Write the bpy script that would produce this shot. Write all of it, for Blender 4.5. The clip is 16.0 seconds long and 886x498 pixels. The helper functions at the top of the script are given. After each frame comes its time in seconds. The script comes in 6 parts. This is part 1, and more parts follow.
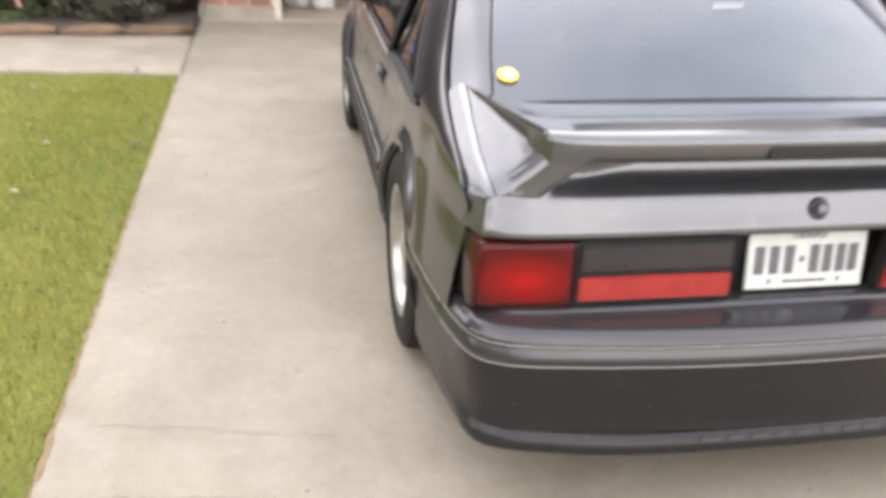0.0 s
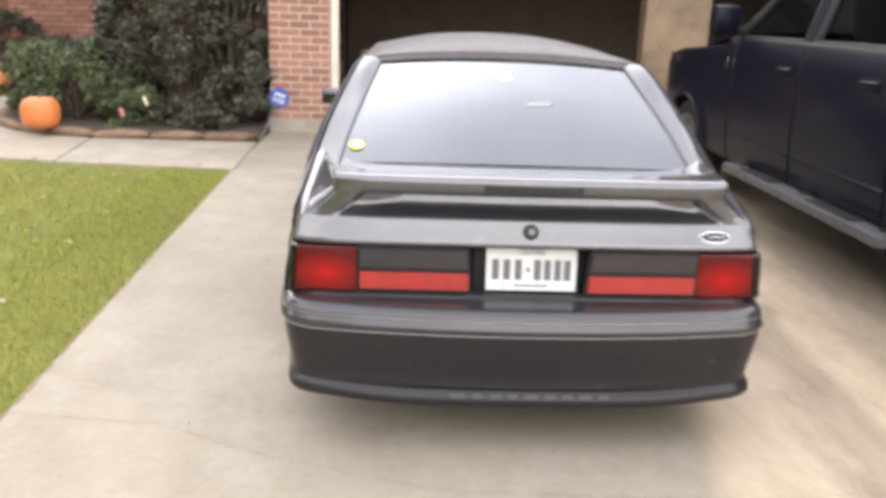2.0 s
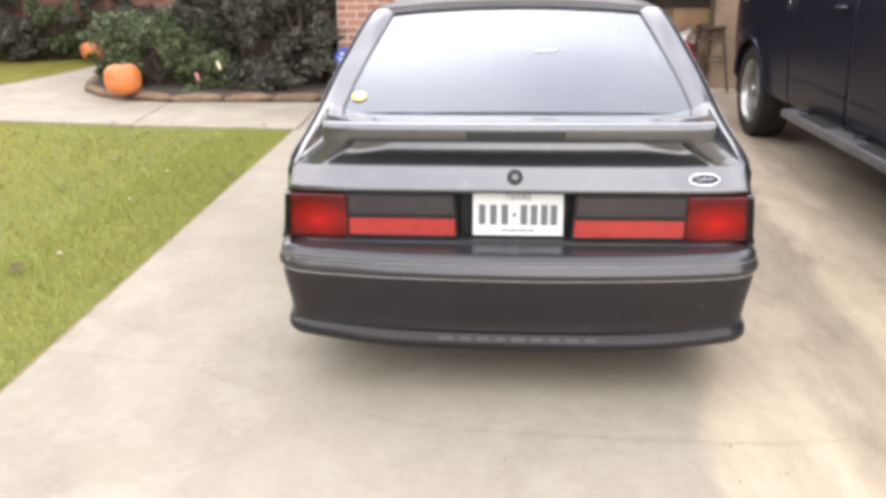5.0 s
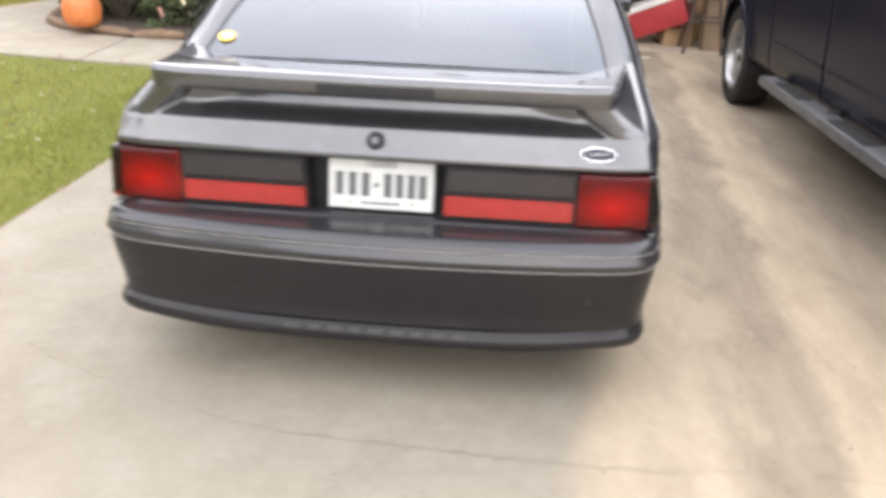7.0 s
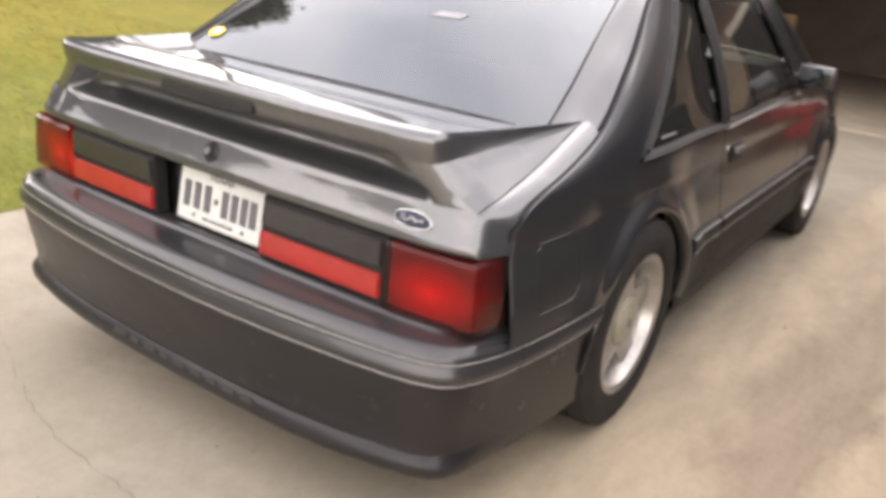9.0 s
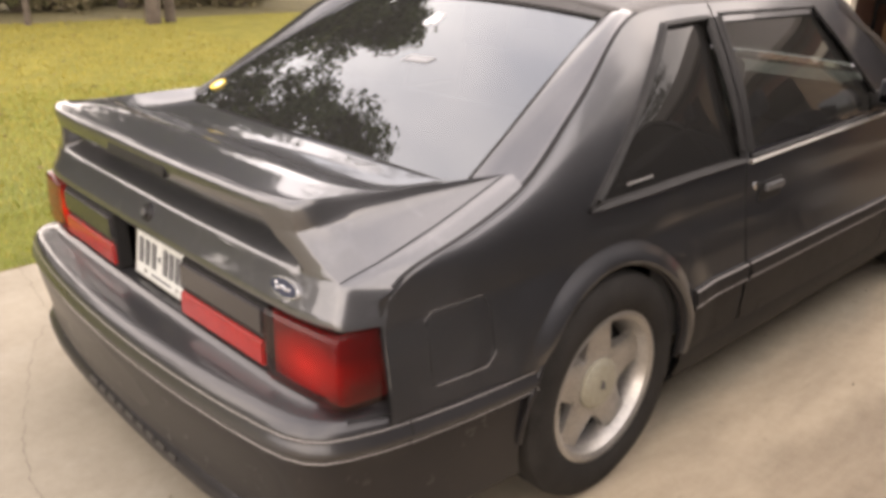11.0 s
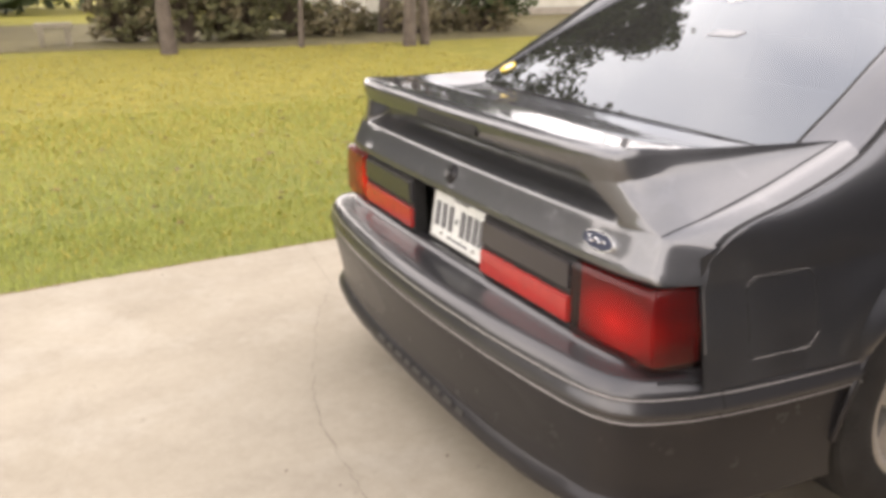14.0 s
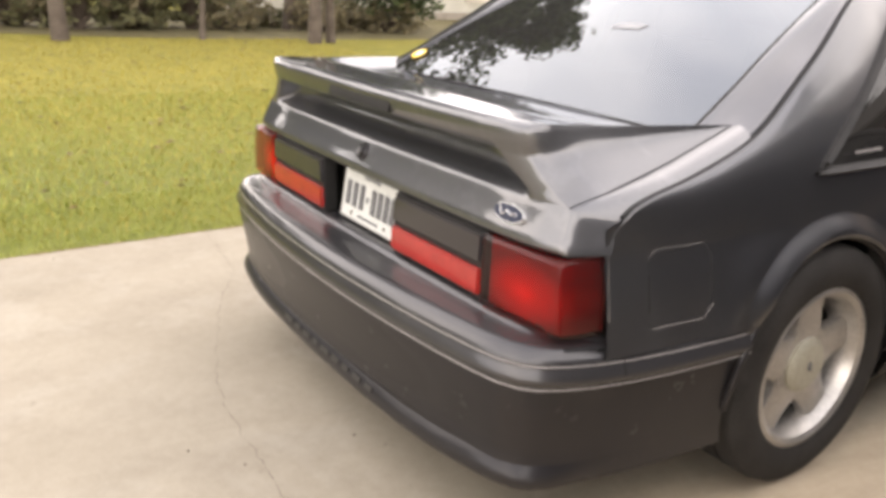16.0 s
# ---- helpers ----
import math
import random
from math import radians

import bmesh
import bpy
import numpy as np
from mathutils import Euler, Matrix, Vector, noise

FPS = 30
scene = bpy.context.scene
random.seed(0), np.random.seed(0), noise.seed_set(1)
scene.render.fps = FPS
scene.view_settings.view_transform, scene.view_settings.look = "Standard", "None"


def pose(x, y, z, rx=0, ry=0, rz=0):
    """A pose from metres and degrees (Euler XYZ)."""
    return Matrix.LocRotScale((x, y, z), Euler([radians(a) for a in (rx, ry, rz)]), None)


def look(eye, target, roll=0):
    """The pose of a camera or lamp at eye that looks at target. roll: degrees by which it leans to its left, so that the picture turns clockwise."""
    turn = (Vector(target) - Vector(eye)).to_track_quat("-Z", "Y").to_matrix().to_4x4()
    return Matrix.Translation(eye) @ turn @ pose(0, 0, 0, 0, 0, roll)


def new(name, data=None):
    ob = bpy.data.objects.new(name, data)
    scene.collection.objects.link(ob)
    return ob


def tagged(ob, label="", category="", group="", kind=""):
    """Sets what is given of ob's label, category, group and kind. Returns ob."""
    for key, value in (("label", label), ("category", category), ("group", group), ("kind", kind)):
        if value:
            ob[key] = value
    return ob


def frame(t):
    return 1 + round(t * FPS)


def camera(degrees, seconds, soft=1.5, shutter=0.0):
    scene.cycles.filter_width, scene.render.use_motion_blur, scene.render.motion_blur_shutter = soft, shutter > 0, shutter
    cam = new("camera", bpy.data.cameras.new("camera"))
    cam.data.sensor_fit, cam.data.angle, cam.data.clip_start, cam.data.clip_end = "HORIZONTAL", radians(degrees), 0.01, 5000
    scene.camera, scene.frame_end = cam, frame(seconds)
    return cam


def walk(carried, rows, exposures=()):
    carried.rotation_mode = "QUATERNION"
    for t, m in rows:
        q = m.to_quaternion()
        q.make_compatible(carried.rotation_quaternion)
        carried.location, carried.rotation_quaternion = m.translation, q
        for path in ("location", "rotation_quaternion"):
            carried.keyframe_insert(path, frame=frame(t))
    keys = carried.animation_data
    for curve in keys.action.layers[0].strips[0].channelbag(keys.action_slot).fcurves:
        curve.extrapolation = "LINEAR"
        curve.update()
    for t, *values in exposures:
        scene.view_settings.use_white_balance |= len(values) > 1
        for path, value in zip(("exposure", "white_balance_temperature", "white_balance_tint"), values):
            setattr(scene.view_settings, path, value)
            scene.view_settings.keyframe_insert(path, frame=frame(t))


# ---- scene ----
# ---- camera and its walk ----
cam = camera(57.0, 16.0, soft=3.9, shutter=0.9)
PATH = [
    (0, (-1.154, -1.562, 1.406), (-0.813, 0.227, 0.58), 2.2),
    (0.5, (-0.998, -1.883, 1.384), (-0.748, -0.027, 0.683), 3.0),
    (1, (-0.773, -2.154, 1.414), (-0.595, -0.297, 0.692), 2.7),
    (1.5, (-0.505, -2.361, 1.413), (-0.546, -0.474, 0.752), 2.3),
    (2, (-0.401, -2.577, 1.438), (-0.314, -0.658, 0.88), 2.0),
    (2.5, (-0.335, -2.697, 1.449), (-0.275, -0.776, 0.895), 0.3),
    (3, (-0.17, -2.693, 1.434), (-0.245, -0.781, 0.853), 0.2),
    (3.5, (-0.078, -2.675, 1.432), (-0.221, -0.784, 0.796), -0.6),
    (6, (0.033, -2.571, 1.379), (-0.133, -0.694, 0.709), -0.3),
    (6.5, (0.158, -2.423, 1.358), (-0.001, -0.563, 0.640), 0.8),
    (7, (0.397, -2.195, 1.347), (0.228, -0.354, 0.586), 2.0),
    (7.5, (0.761, -2.034, 1.336), (0.385, -0.197, 0.64), 4.9),
    (7.6, (0.814, -1.991, 1.357), (0.42, -0.166, 0.641), 5.7),
    (8, (1.013, -1.828, 1.332), (0.571, -0.027, 0.582), 6.1),
    (8.5, (1.219, -1.557, 1.344), (0.596, 0.161, 0.531), 7.1),
    (9, (1.528, -1.32, 1.298), (0.52, 0.256, 0.591), 6.4),
    (11.5, (1.927, -0.779, 1.424), (0.564, 0.497, 0.708), 1.1),
    (12, (1.937, -0.772, 1.413), (0.574, 0.507, 0.701), 0.9),
    (12.5, (1.93, -0.783, 1.404), (0.578, 0.482, 0.65), 1.0),
    (13, (1.882, -0.839, 1.346), (0.363, 0.25, 0.635), 1.4),
    (13.5, (1.861, -0.905, 1.269), (0.208, 0.001, 0.598), 0.8),
    (14, (1.829, -0.976, 1.258), (0.143, -0.118, 0.611), -0.3),
    (14.5, (1.822, -1.017, 1.242), (0.171, -0.113, 0.566), -2.0),
    (15, (1.838, -1.033, 1.221), (0.264, 0.01, 0.561), 1.5),
    (15.5, (1.835, -1.04, 1.218), (0.284, 0.061, 0.6), 3.3),
    (16, (1.848, -1.012, 1.197), (0.279, 0.056, 0.565), 2.9),
]
EXPOSE = [(0.0, 1.27, 6430, 17), (0.5, 1.4, 6480, 18), (1.5, 1.42, 6480, 18), (2.0, 1.3, 6430, 18), (3.0, 1.35, 6380, 17), (3.5, 1.4, 6380, 17), (6.0, 1.38, 6330, 17), (6.5, 1.34, 6330, 18), (7.5, 1.28, 6330, 15), (8.0, 1.28, 6430, 17), (8.5, 1.5, 6530, 18), (9.0, 1.23, 6850, 20), (11.5, 1.15, 7350, 22), (12.0, 1.16, 7350, 22), (12.5, 1.36, 7300, 22), (13.0, 1.51, 7300, 20), (13.5, 1.2, 7090, 20), (14.5, 1.22, 6940, 19), (16.0, 1.26, 6960, 19)]
walk(cam, [(t, look(eye, target, roll)) for t, eye, target, roll in PATH], EXPOSE)

# ---- daylight: bright overcast sky, soft sun ----
SUN_ELEV, SUN_TURN = 55.0, -6.0
world = bpy.data.worlds.new("overcast_sky")
scene.world = world
world.use_nodes = True
wn, wl = world.node_tree.nodes, world.node_tree.links
sky = wn.new("ShaderNodeTexSky")
sky.sky_type = "NISHITA"
sky.sun_disc = False
sky.sun_elevation = radians(SUN_ELEV)
sky.sun_rotation = radians(SUN_TURN)
sky.dust_density = 6.0
sky.air_density = 1.0
grey = wn.new("ShaderNodeHueSaturation")
grey.inputs["Saturation"].default_value = 0.22
wl.new(sky.outputs["Color"], grey.inputs["Color"])
# a bright cloud deck veils most of the clear sky
ctc, cno, crp, cmx, csp, cel, cgl = (wn.new("ShaderNode" + k) for k in ("TexCoord", "TexNoise", "ValToRGB", "Mix", "SeparateXYZ", "ValToRGB", "Mix"))
cno.inputs["Scale"].default_value, cno.inputs["Detail"].default_value = 2.6, 5
crp.color_ramp.elements[0].position, crp.color_ramp.elements[0].color = 0.32, (6.0, 6.5, 7.2, 1)
crp.color_ramp.elements[1].position, crp.color_ramp.elements[1].color = 0.68, (12.6, 12.5, 12.1, 1)
cmx.data_type = "RGBA"
cmx.inputs["Factor"].default_value = 0.8
wl.new(ctc.outputs["Generated"], cno.inputs["Vector"])
# the deck is thinner and brighter low down, darker overhead
wl.new(ctc.outputs["Generated"], csp.inputs[0])
wl.new(csp.outputs["Z"], cel.inputs["Fac"])
ce = cel.color_ramp.elements
ce[0].position, ce[0].color = 0.25, (1.5, 1.47, 1.4, 1)
ce[1].position, ce[1].color = 0.97, (0.58, 0.61, 0.66, 1)
ck = ce.new(0.72)
ck.color = (1.05, 1.05, 1.05, 1)
cgl.data_type, cgl.blend_type = "RGBA", "MULTIPLY"
cgl.inputs["Factor"].default_value = 1.0
wl.new(crp.outputs["Color"], cgl.inputs["A"])
wl.new(cel.outputs["Color"], cgl.inputs["B"])
wl.new(cno.outputs["Fac"], crp.inputs["Fac"])
wl.new(grey.outputs["Color"], cmx.inputs["A"])
wl.new(cgl.outputs["Result"], cmx.inputs["B"])
bg = wn["Background"]
bg.inputs["Strength"].default_value = 0.15
wl.new(cmx.outputs["Result"], bg.inputs["Color"])
sun = new("sun", bpy.data.lights.new("sun", "SUN"))
sun.data.energy = 0.5
sun.data.angle = radians(170)
sun.data.color = (1.0, 0.95, 0.86)
az = radians(SUN_TURN)
sun.matrix_world = look((math.sin(az) * 30, math.cos(az) * 30, 40), (0, 0, 0))


# ---- materials ----
def material(name, colour, rough=0.5, metal=0.0, coat=0.0, coat_rough=0.05, spec=0.5):
    m = bpy.data.materials.new(name)
    m.use_nodes = True
    b = m.node_tree.nodes["Principled BSDF"]
    b.inputs["Base Color"].default_value = (*colour, 1)
    b.inputs["Roughness"].default_value = rough
    b.inputs["Metallic"].default_value = metal
    b.inputs["Coat Weight"].default_value = coat
    b.inputs["Coat Roughness"].default_value = coat_rough
    b.inputs["Specular IOR Level"].default_value = spec
    return m


def nodes_of(m):
    t = m.node_tree
    return t.nodes, t.links, t.nodes["Principled BSDF"]


def coords(m, scale=(1, 1, 1), kind="Object"):
    n, l, b = nodes_of(m)
    tc, mp = n.new("ShaderNodeTexCoord"), n.new("ShaderNodeMapping")
    mp.inputs["Scale"].default_value = scale
    l.new(tc.outputs[kind], mp.inputs["Vector"])
    return mp.outputs["Vector"]


def noise_tex(m, vec, scale, detail=4, rough=0.55, distort=0.0):
    n, l, b = nodes_of(m)
    t = n.new("ShaderNodeTexNoise")
    t.inputs["Scale"].default_value, t.inputs["Detail"].default_value = scale, detail
    t.inputs["Roughness"].default_value, t.inputs["Distortion"].default_value = rough, distort
    l.new(vec, t.inputs["Vector"])
    return t.outputs["Fac"]


def ramp(m, fac, stops):
    n, l, b = nodes_of(m)
    r = n.new("ShaderNodeValToRGB")
    e = r.color_ramp.elements
    while len(e) < len(stops):
        e.new(0.5)
    for k, (p, c) in zip(e, stops):
        k.position = p
        k.color = (*c, 1) if len(c) == 3 else c
    l.new(fac, r.inputs["Fac"])
    return r.outputs["Color"]


def mixed(m, fac, a, b_, mode="MIX"):
    n, l, b = nodes_of(m)
    x = n.new("ShaderNodeMix")
    x.data_type, x.blend_type = "RGBA", mode
    for sock, v in ((x.inputs["Factor"], fac), (x.inputs["A"], a), (x.inputs["B"], b_)):
        if isinstance(v, (int, float)):
            sock.default_value = v
        elif isinstance(v, tuple):
            sock.default_value = (*v, 1)
        else:
            l.new(v, sock)
    return x.outputs["Result"]


def bumped(m, fac, strength, distance):
    n, l, b = nodes_of(m)
    u = n.new("ShaderNodeBump")
    u.inputs["Strength"].default_value, u.inputs["Distance"].default_value = strength, distance
    l.new(fac, u.inputs["Height"])
    l.new(u.outputs["Normal"], b.inputs["Normal"])


def plug(m, out, name):
    n, l, b = nodes_of(m)
    l.new(out, b.inputs[name])


def grained(name, dark, light, scale=8.0, fine=60.0, rough=0.7, bump=0.3, dist=0.004, metal=0.0, coat=0.0, kind="Object"):
    """A surface that varies at two scales between two tones, with fine relief."""
    m = material(name, light, rough, metal, coat)
    v = coords(m, kind=kind)
    big, small = noise_tex(m, v, scale, 5), noise_tex(m, v, fine, 3)
    c = ramp(m, big, [(0.3, dark), (0.7, light)])
    c = mixed(m, 0.35, c, ramp(m, small, [(0.3, tuple(0.75 * k for k in dark)), (0.7, tuple(min(1, 1.15 * k) for k in light))]))
    plug(m, c, "Base Color")
    if bump:
        bumped(m, small, bump, dist)
    return m


def randomised(m, spread=0.25):
    """Multiplies the base colour by a tone of each object's own."""
    n, l, b = nodes_of(m)
    info = n.new("ShaderNodeObjectInfo")
    tone = ramp(m, info.outputs["Random"], [(0, (1 - spread,) * 3), (1, (1 + spread,) * 3)])
    src = b.inputs["Base Color"].links
    base = src[0].from_socket if src else tuple(b.inputs["Base Color"].default_value)[:3]
    plug(m, mixed(m, 1.0, base, tone, "MULTIPLY"), "Base Color")
    return m


def glazing(name, tint, ior=1.5, rough=0.0, dust=0.0, sheen=(1, 1, 1)):
    m = bpy.data.materials.new(name)
    m.use_nodes = True
    n, l = m.node_tree.nodes, m.node_tree.links
    n.remove(n["Principled BSDF"])
    tr, gl, fr, mx = (n.new("ShaderNodeBsdf" + k) if k in ("Transparent", "Glossy") else n.new("ShaderNode" + k) for k in ("Transparent", "Glossy", "Fresnel", "MixShader"))
    m.surface_render_method = "BLENDED"
    tr.inputs["Color"].default_value = (*tint, 1)
    gl.inputs["Roughness"].default_value = rough
    gl.inputs["Color"].default_value = (*sheen, 1)
    fr.inputs["IOR"].default_value = ior
    l.new(fr.outputs[0], mx.inputs[0])
    l.new(tr.outputs[0], mx.inputs[1])
    l.new(gl.outputs[0], mx.inputs[2])
    out = mx
    if dust:
        df, out = n.new("ShaderNodeBsdfDiffuse"), n.new("ShaderNodeMixShader")
        df.inputs["Color"].default_value = (0.5, 0.48, 0.45, 1)
        out.inputs[0].default_value = dust
        l.new(mx.outputs[0], out.inputs[1])
        l.new(df.outputs[0], out.inputs[2])
    l.new(out.outputs[0], n["Material Output"].inputs["Surface"])
    return m


def car_paint(name, colour, dust, metal=0.55, rough=0.34, coat=0.8, coat_rough=0.06, ior=1.85, spec=0.5, mottle=0.0):
    m = material(name, colour, rough, metal, coat, coat_rough, spec)
    m.node_tree.nodes["Principled BSDF"].inputs["Coat IOR"].default_value = ior
    m.node_tree.nodes["Principled BSDF"].inputs["Specular Tint"].default_value = (0.3, 0.3, 0.31, 1)
    v = coords(m)
    flake = noise_tex(m, v, 900, 1)
    stain = noise_tex(m, v, 3.5, 6, 0.65)
    c = mixed(m, 0.25, colour, ramp(m, flake, [(0.35, tuple(0.6 * k for k in colour)), (0.7, tuple(1.6 * k for k in colour))]))
    c = mixed(m, ramp(m, stain, [(0.45, (0, 0, 0)), (0.8, (0.45,) * 3)]), c, dust)
    # pale mottling paints broken tree and sky reflections into the colour
    if mottle:
        worn = noise_tex(m, v, 17, 5, 0.62, 0.4)
        c = mixed(m, ramp(m, worn, [(0.53, (0, 0, 0)), (0.68, (mottle,) * 3)]), c, (0.3, 0.3, 0.31))
    plug(m, c, "Base Color")
    plug(m, ramp(m, noise_tex(m, v, 14, 5, 0.7), [(0.3, (coat_rough * 0.6,) * 3), (0.75, (coat_rough * 2.6,) * 3)]), "Coat Roughness")
    return m


PAINT = car_paint("charcoal_metallic_paint", (0.088, 0.089, 0.095), (0.11, 0.108, 0.107), 0.85, 0.36, 1.0, 0.085, 1.55)
# lighter copy of PAINT for the wing, with the mirrored sky in its colour
SKYLIT_PAINT = car_paint("skylit_charcoal_paint", (0.095, 0.096, 0.101), (0.12, 0.12, 0.12), 0.8, 0.42, 1.0, 0.03, 1.7, 0.5, 0.08)
# darker copy of PAINT: the garage's dark reflection is put into the roof colour
ROOF_PAINT = car_paint("dark_reflection_roof_paint", (0.07, 0.066, 0.063), (0.1, 0.092, 0.086), 0.35, 0.5, 0.3, 0.25, 1.4, 0.3)
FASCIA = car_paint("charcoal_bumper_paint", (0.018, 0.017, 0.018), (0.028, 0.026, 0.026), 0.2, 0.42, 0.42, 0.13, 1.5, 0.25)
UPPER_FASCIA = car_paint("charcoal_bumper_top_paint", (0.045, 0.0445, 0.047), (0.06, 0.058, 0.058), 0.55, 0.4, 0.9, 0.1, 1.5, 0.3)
CLADDING = car_paint("matt_charcoal_cladding", (0.016, 0.015, 0.0145), (0.028, 0.025, 0.022), 0.0, 0.6, 0.08, 0.3, 1.45, 0.25)
NAVY = car_paint("navy_truck_paint", (0.005, 0.0055, 0.012), (0.009, 0.0085, 0.012), 0.0, 0.45, 0.32, 0.08, 1.4, 0.1)
TRUCK_GLASS = glazing("dark_truck_glass", (0.07, 0.072, 0.076), 1.05)
BLACK_TRIM = grained("black_rubber_trim", (0.012, 0.012, 0.012), (0.025, 0.024, 0.023), 20, 200, 0.6, 0.15, 0.001)
BLACK_TRIM.node_tree.nodes["Principled BSDF"].inputs["Specular IOR Level"].default_value = 0.2
RUBBER = grained("tyre_rubber", (0.012, 0.011, 0.01), (0.03, 0.028, 0.026), 12, 160, 0.75, 0.3, 0.002)
RUBBER.node_tree.nodes["Principled BSDF"].inputs["Specular IOR Level"].default_value = 0.2
PINLINE = material("pale_pinstripe", (0.34, 0.32, 0.31), 0.4, 0.2)
GAP = material("dark_gap", (0.006, 0.006, 0.006), 0.8)
ALLOY = grained("weathered_alloy", (0.32, 0.308, 0.288), (0.49, 0.47, 0.44), 14, 120, 0.33, 0.1, 0.001, 0.75)
CAP = grained("yellowed_wheel_cap", (0.26, 0.245, 0.185), (0.36, 0.34, 0.27), 12, 90, 0.45, 0.1, 0.001, 0.2)
CHROME = material("chrome", (0.75, 0.75, 0.76), 0.12, 1.0)
TRUCK_ALLOY = grained("polished_truck_alloy", (0.27, 0.268, 0.262), (0.42, 0.415, 0.405), 14, 90, 0.32, 0.05, 0.001, 0.9)
STEP_METAL = grained("brushed_step_metal", (0.085, 0.085, 0.09), (0.17, 0.17, 0.172), 10, 120, 0.42, 0.15, 0.002, 0.5)
HATCH_GLASS = glazing("tinted_hatch_glass", (0.05, 0.053, 0.056), 2.2, 0.015, 0.03, (0.88, 0.94, 1.0))
SIDE_GLASS = glazing("tinted_side_glass", (0.3, 0.34, 0.3), 1.7, 0.0, 0.03)
# the diffuse share on the quarter glass is haze added to lift its blacks
QUARTER_GLASS = glazing("dark_quarter_glass", (0.01, 0.01, 0.012), 1.33, 0.0, 0.03)
CLEAR_GLASS = glazing("window_glass", (0.8, 0.84, 0.82), 1.5)
RED_LENS = glazing("red_lens", (0.7, 0.045, 0.028), 1.32, 0.12, 0.012)
RED_STRIP = grained("red_reflector_plastic", (0.24, 0.013, 0.011), (0.34, 0.02, 0.016), 30, 300, 0.25, 0.1, 0.001, 0, 0.5)
SMOKE = grained("smoked_lens_plastic", (0.016, 0.014, 0.016), (0.028, 0.025, 0.027), 10, 260, 0.22, 0.05, 0.001, 0, 0.25)
MIRROR_DARK = material("dark_mirror_glass", (0.06, 0.065, 0.07), 0.08, 1.0)
LETTER = material("worn_raised_letter", (0.034, 0.032, 0.031), 0.42, 0.2)
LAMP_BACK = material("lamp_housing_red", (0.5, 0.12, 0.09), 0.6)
# lamp glow painted as a ramp: bright low in the middle, red towards the edges
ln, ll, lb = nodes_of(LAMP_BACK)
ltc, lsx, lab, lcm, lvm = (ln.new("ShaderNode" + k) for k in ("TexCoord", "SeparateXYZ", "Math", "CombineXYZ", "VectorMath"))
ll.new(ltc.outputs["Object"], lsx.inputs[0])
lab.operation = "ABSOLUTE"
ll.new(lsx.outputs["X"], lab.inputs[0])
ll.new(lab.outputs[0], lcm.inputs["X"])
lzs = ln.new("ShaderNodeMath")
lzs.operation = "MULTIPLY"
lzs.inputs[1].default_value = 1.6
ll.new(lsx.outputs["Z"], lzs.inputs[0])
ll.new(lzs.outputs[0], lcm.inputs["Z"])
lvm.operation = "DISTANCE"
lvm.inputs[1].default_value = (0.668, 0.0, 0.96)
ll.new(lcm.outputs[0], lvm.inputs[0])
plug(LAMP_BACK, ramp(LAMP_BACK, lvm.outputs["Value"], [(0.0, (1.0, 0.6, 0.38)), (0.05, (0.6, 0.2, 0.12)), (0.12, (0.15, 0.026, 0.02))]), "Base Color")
PLATE_WHITE = grained("plate_white", (0.5, 0.51, 0.49), (0.6, 0.61, 0.58), 20, 150, 0.4, 0.05, 0.001)
PLATE_INK = material("plate_ink", (0.1, 0.1, 0.105), 0.5)
BADGE_BLUE = material("badge_blue", (0.03, 0.035, 0.055), 0.5, 0.0, 0.0, 0.05, 0.2)
BADGE_SILVER = material("badge_silver", (0.75, 0.75, 0.75), 0.25, 0.8)
YELLOW = grained("yellow_sticker", (0.75, 0.5, 0.04), (0.85, 0.62, 0.08), 40, 200, 0.4, 0)
STICKER_PALE = material("sticker_cream", (0.8, 0.72, 0.5), 0.5)
CLOTH = grained("grey_seat_cloth", (0.05, 0.05, 0.052), (0.09, 0.088, 0.085), 10, 300, 0.9, 0.3, 0.002)
DASH = grained("grey_dash_plastic", (0.05, 0.05, 0.05), (0.08, 0.08, 0.078), 10, 200, 0.6, 0.2, 0.001)


# ---- building helpers ----
WORLD = {}


def place_of(ob):
    return WORLD.get(ob, Matrix.Identity(4))


def thing(name, at, label, category, group="", kind=""):
    """An empty at a thing's base, which holds its parts."""
    ob = new(name)
    ob.matrix_basis = at if isinstance(at, Matrix) else Matrix.Translation(at)
    ob.empty_display_size = 0.1
    WORLD[ob] = ob.matrix_basis.copy()
    return tagged(ob, label, category, group, kind)


def mesh_of(name, bm, mat, smooth=35):
    me = bpy.data.meshes.new(name)
    bmesh.ops.recalc_face_normals(bm, faces=bm.faces)
    bm.to_mesh(me)
    bm.free()
    for m in mat if isinstance(mat, (list, tuple)) else [mat]:
        me.materials.append(m)
    if smooth:
        me.shade_smooth()
        me.set_sharp_from_angle(angle=radians(smooth))
    return me


def part(name, bm, mat, parent, label="", smooth=35, m=None):
    """One mesh in world metres (or moved by m) under a thing or a part."""
    me = bm if isinstance(bm, bpy.types.Mesh) else mesh_of(name, bm, mat, smooth)
    ob = new(name, me)
    ob.parent = parent
    ob.matrix_parent_inverse = place_of(parent).inverted()
    ob.matrix_basis = m or Matrix.Identity(4)
    WORLD[ob] = ob.matrix_basis.copy()
    return tagged(ob, label)


def solo(name, bm, mat, label, category, kind="", smooth=35, group=""):
    ob = new(name, mesh_of(name, bm, mat, smooth))
    return tagged(ob, label, category, group, kind)


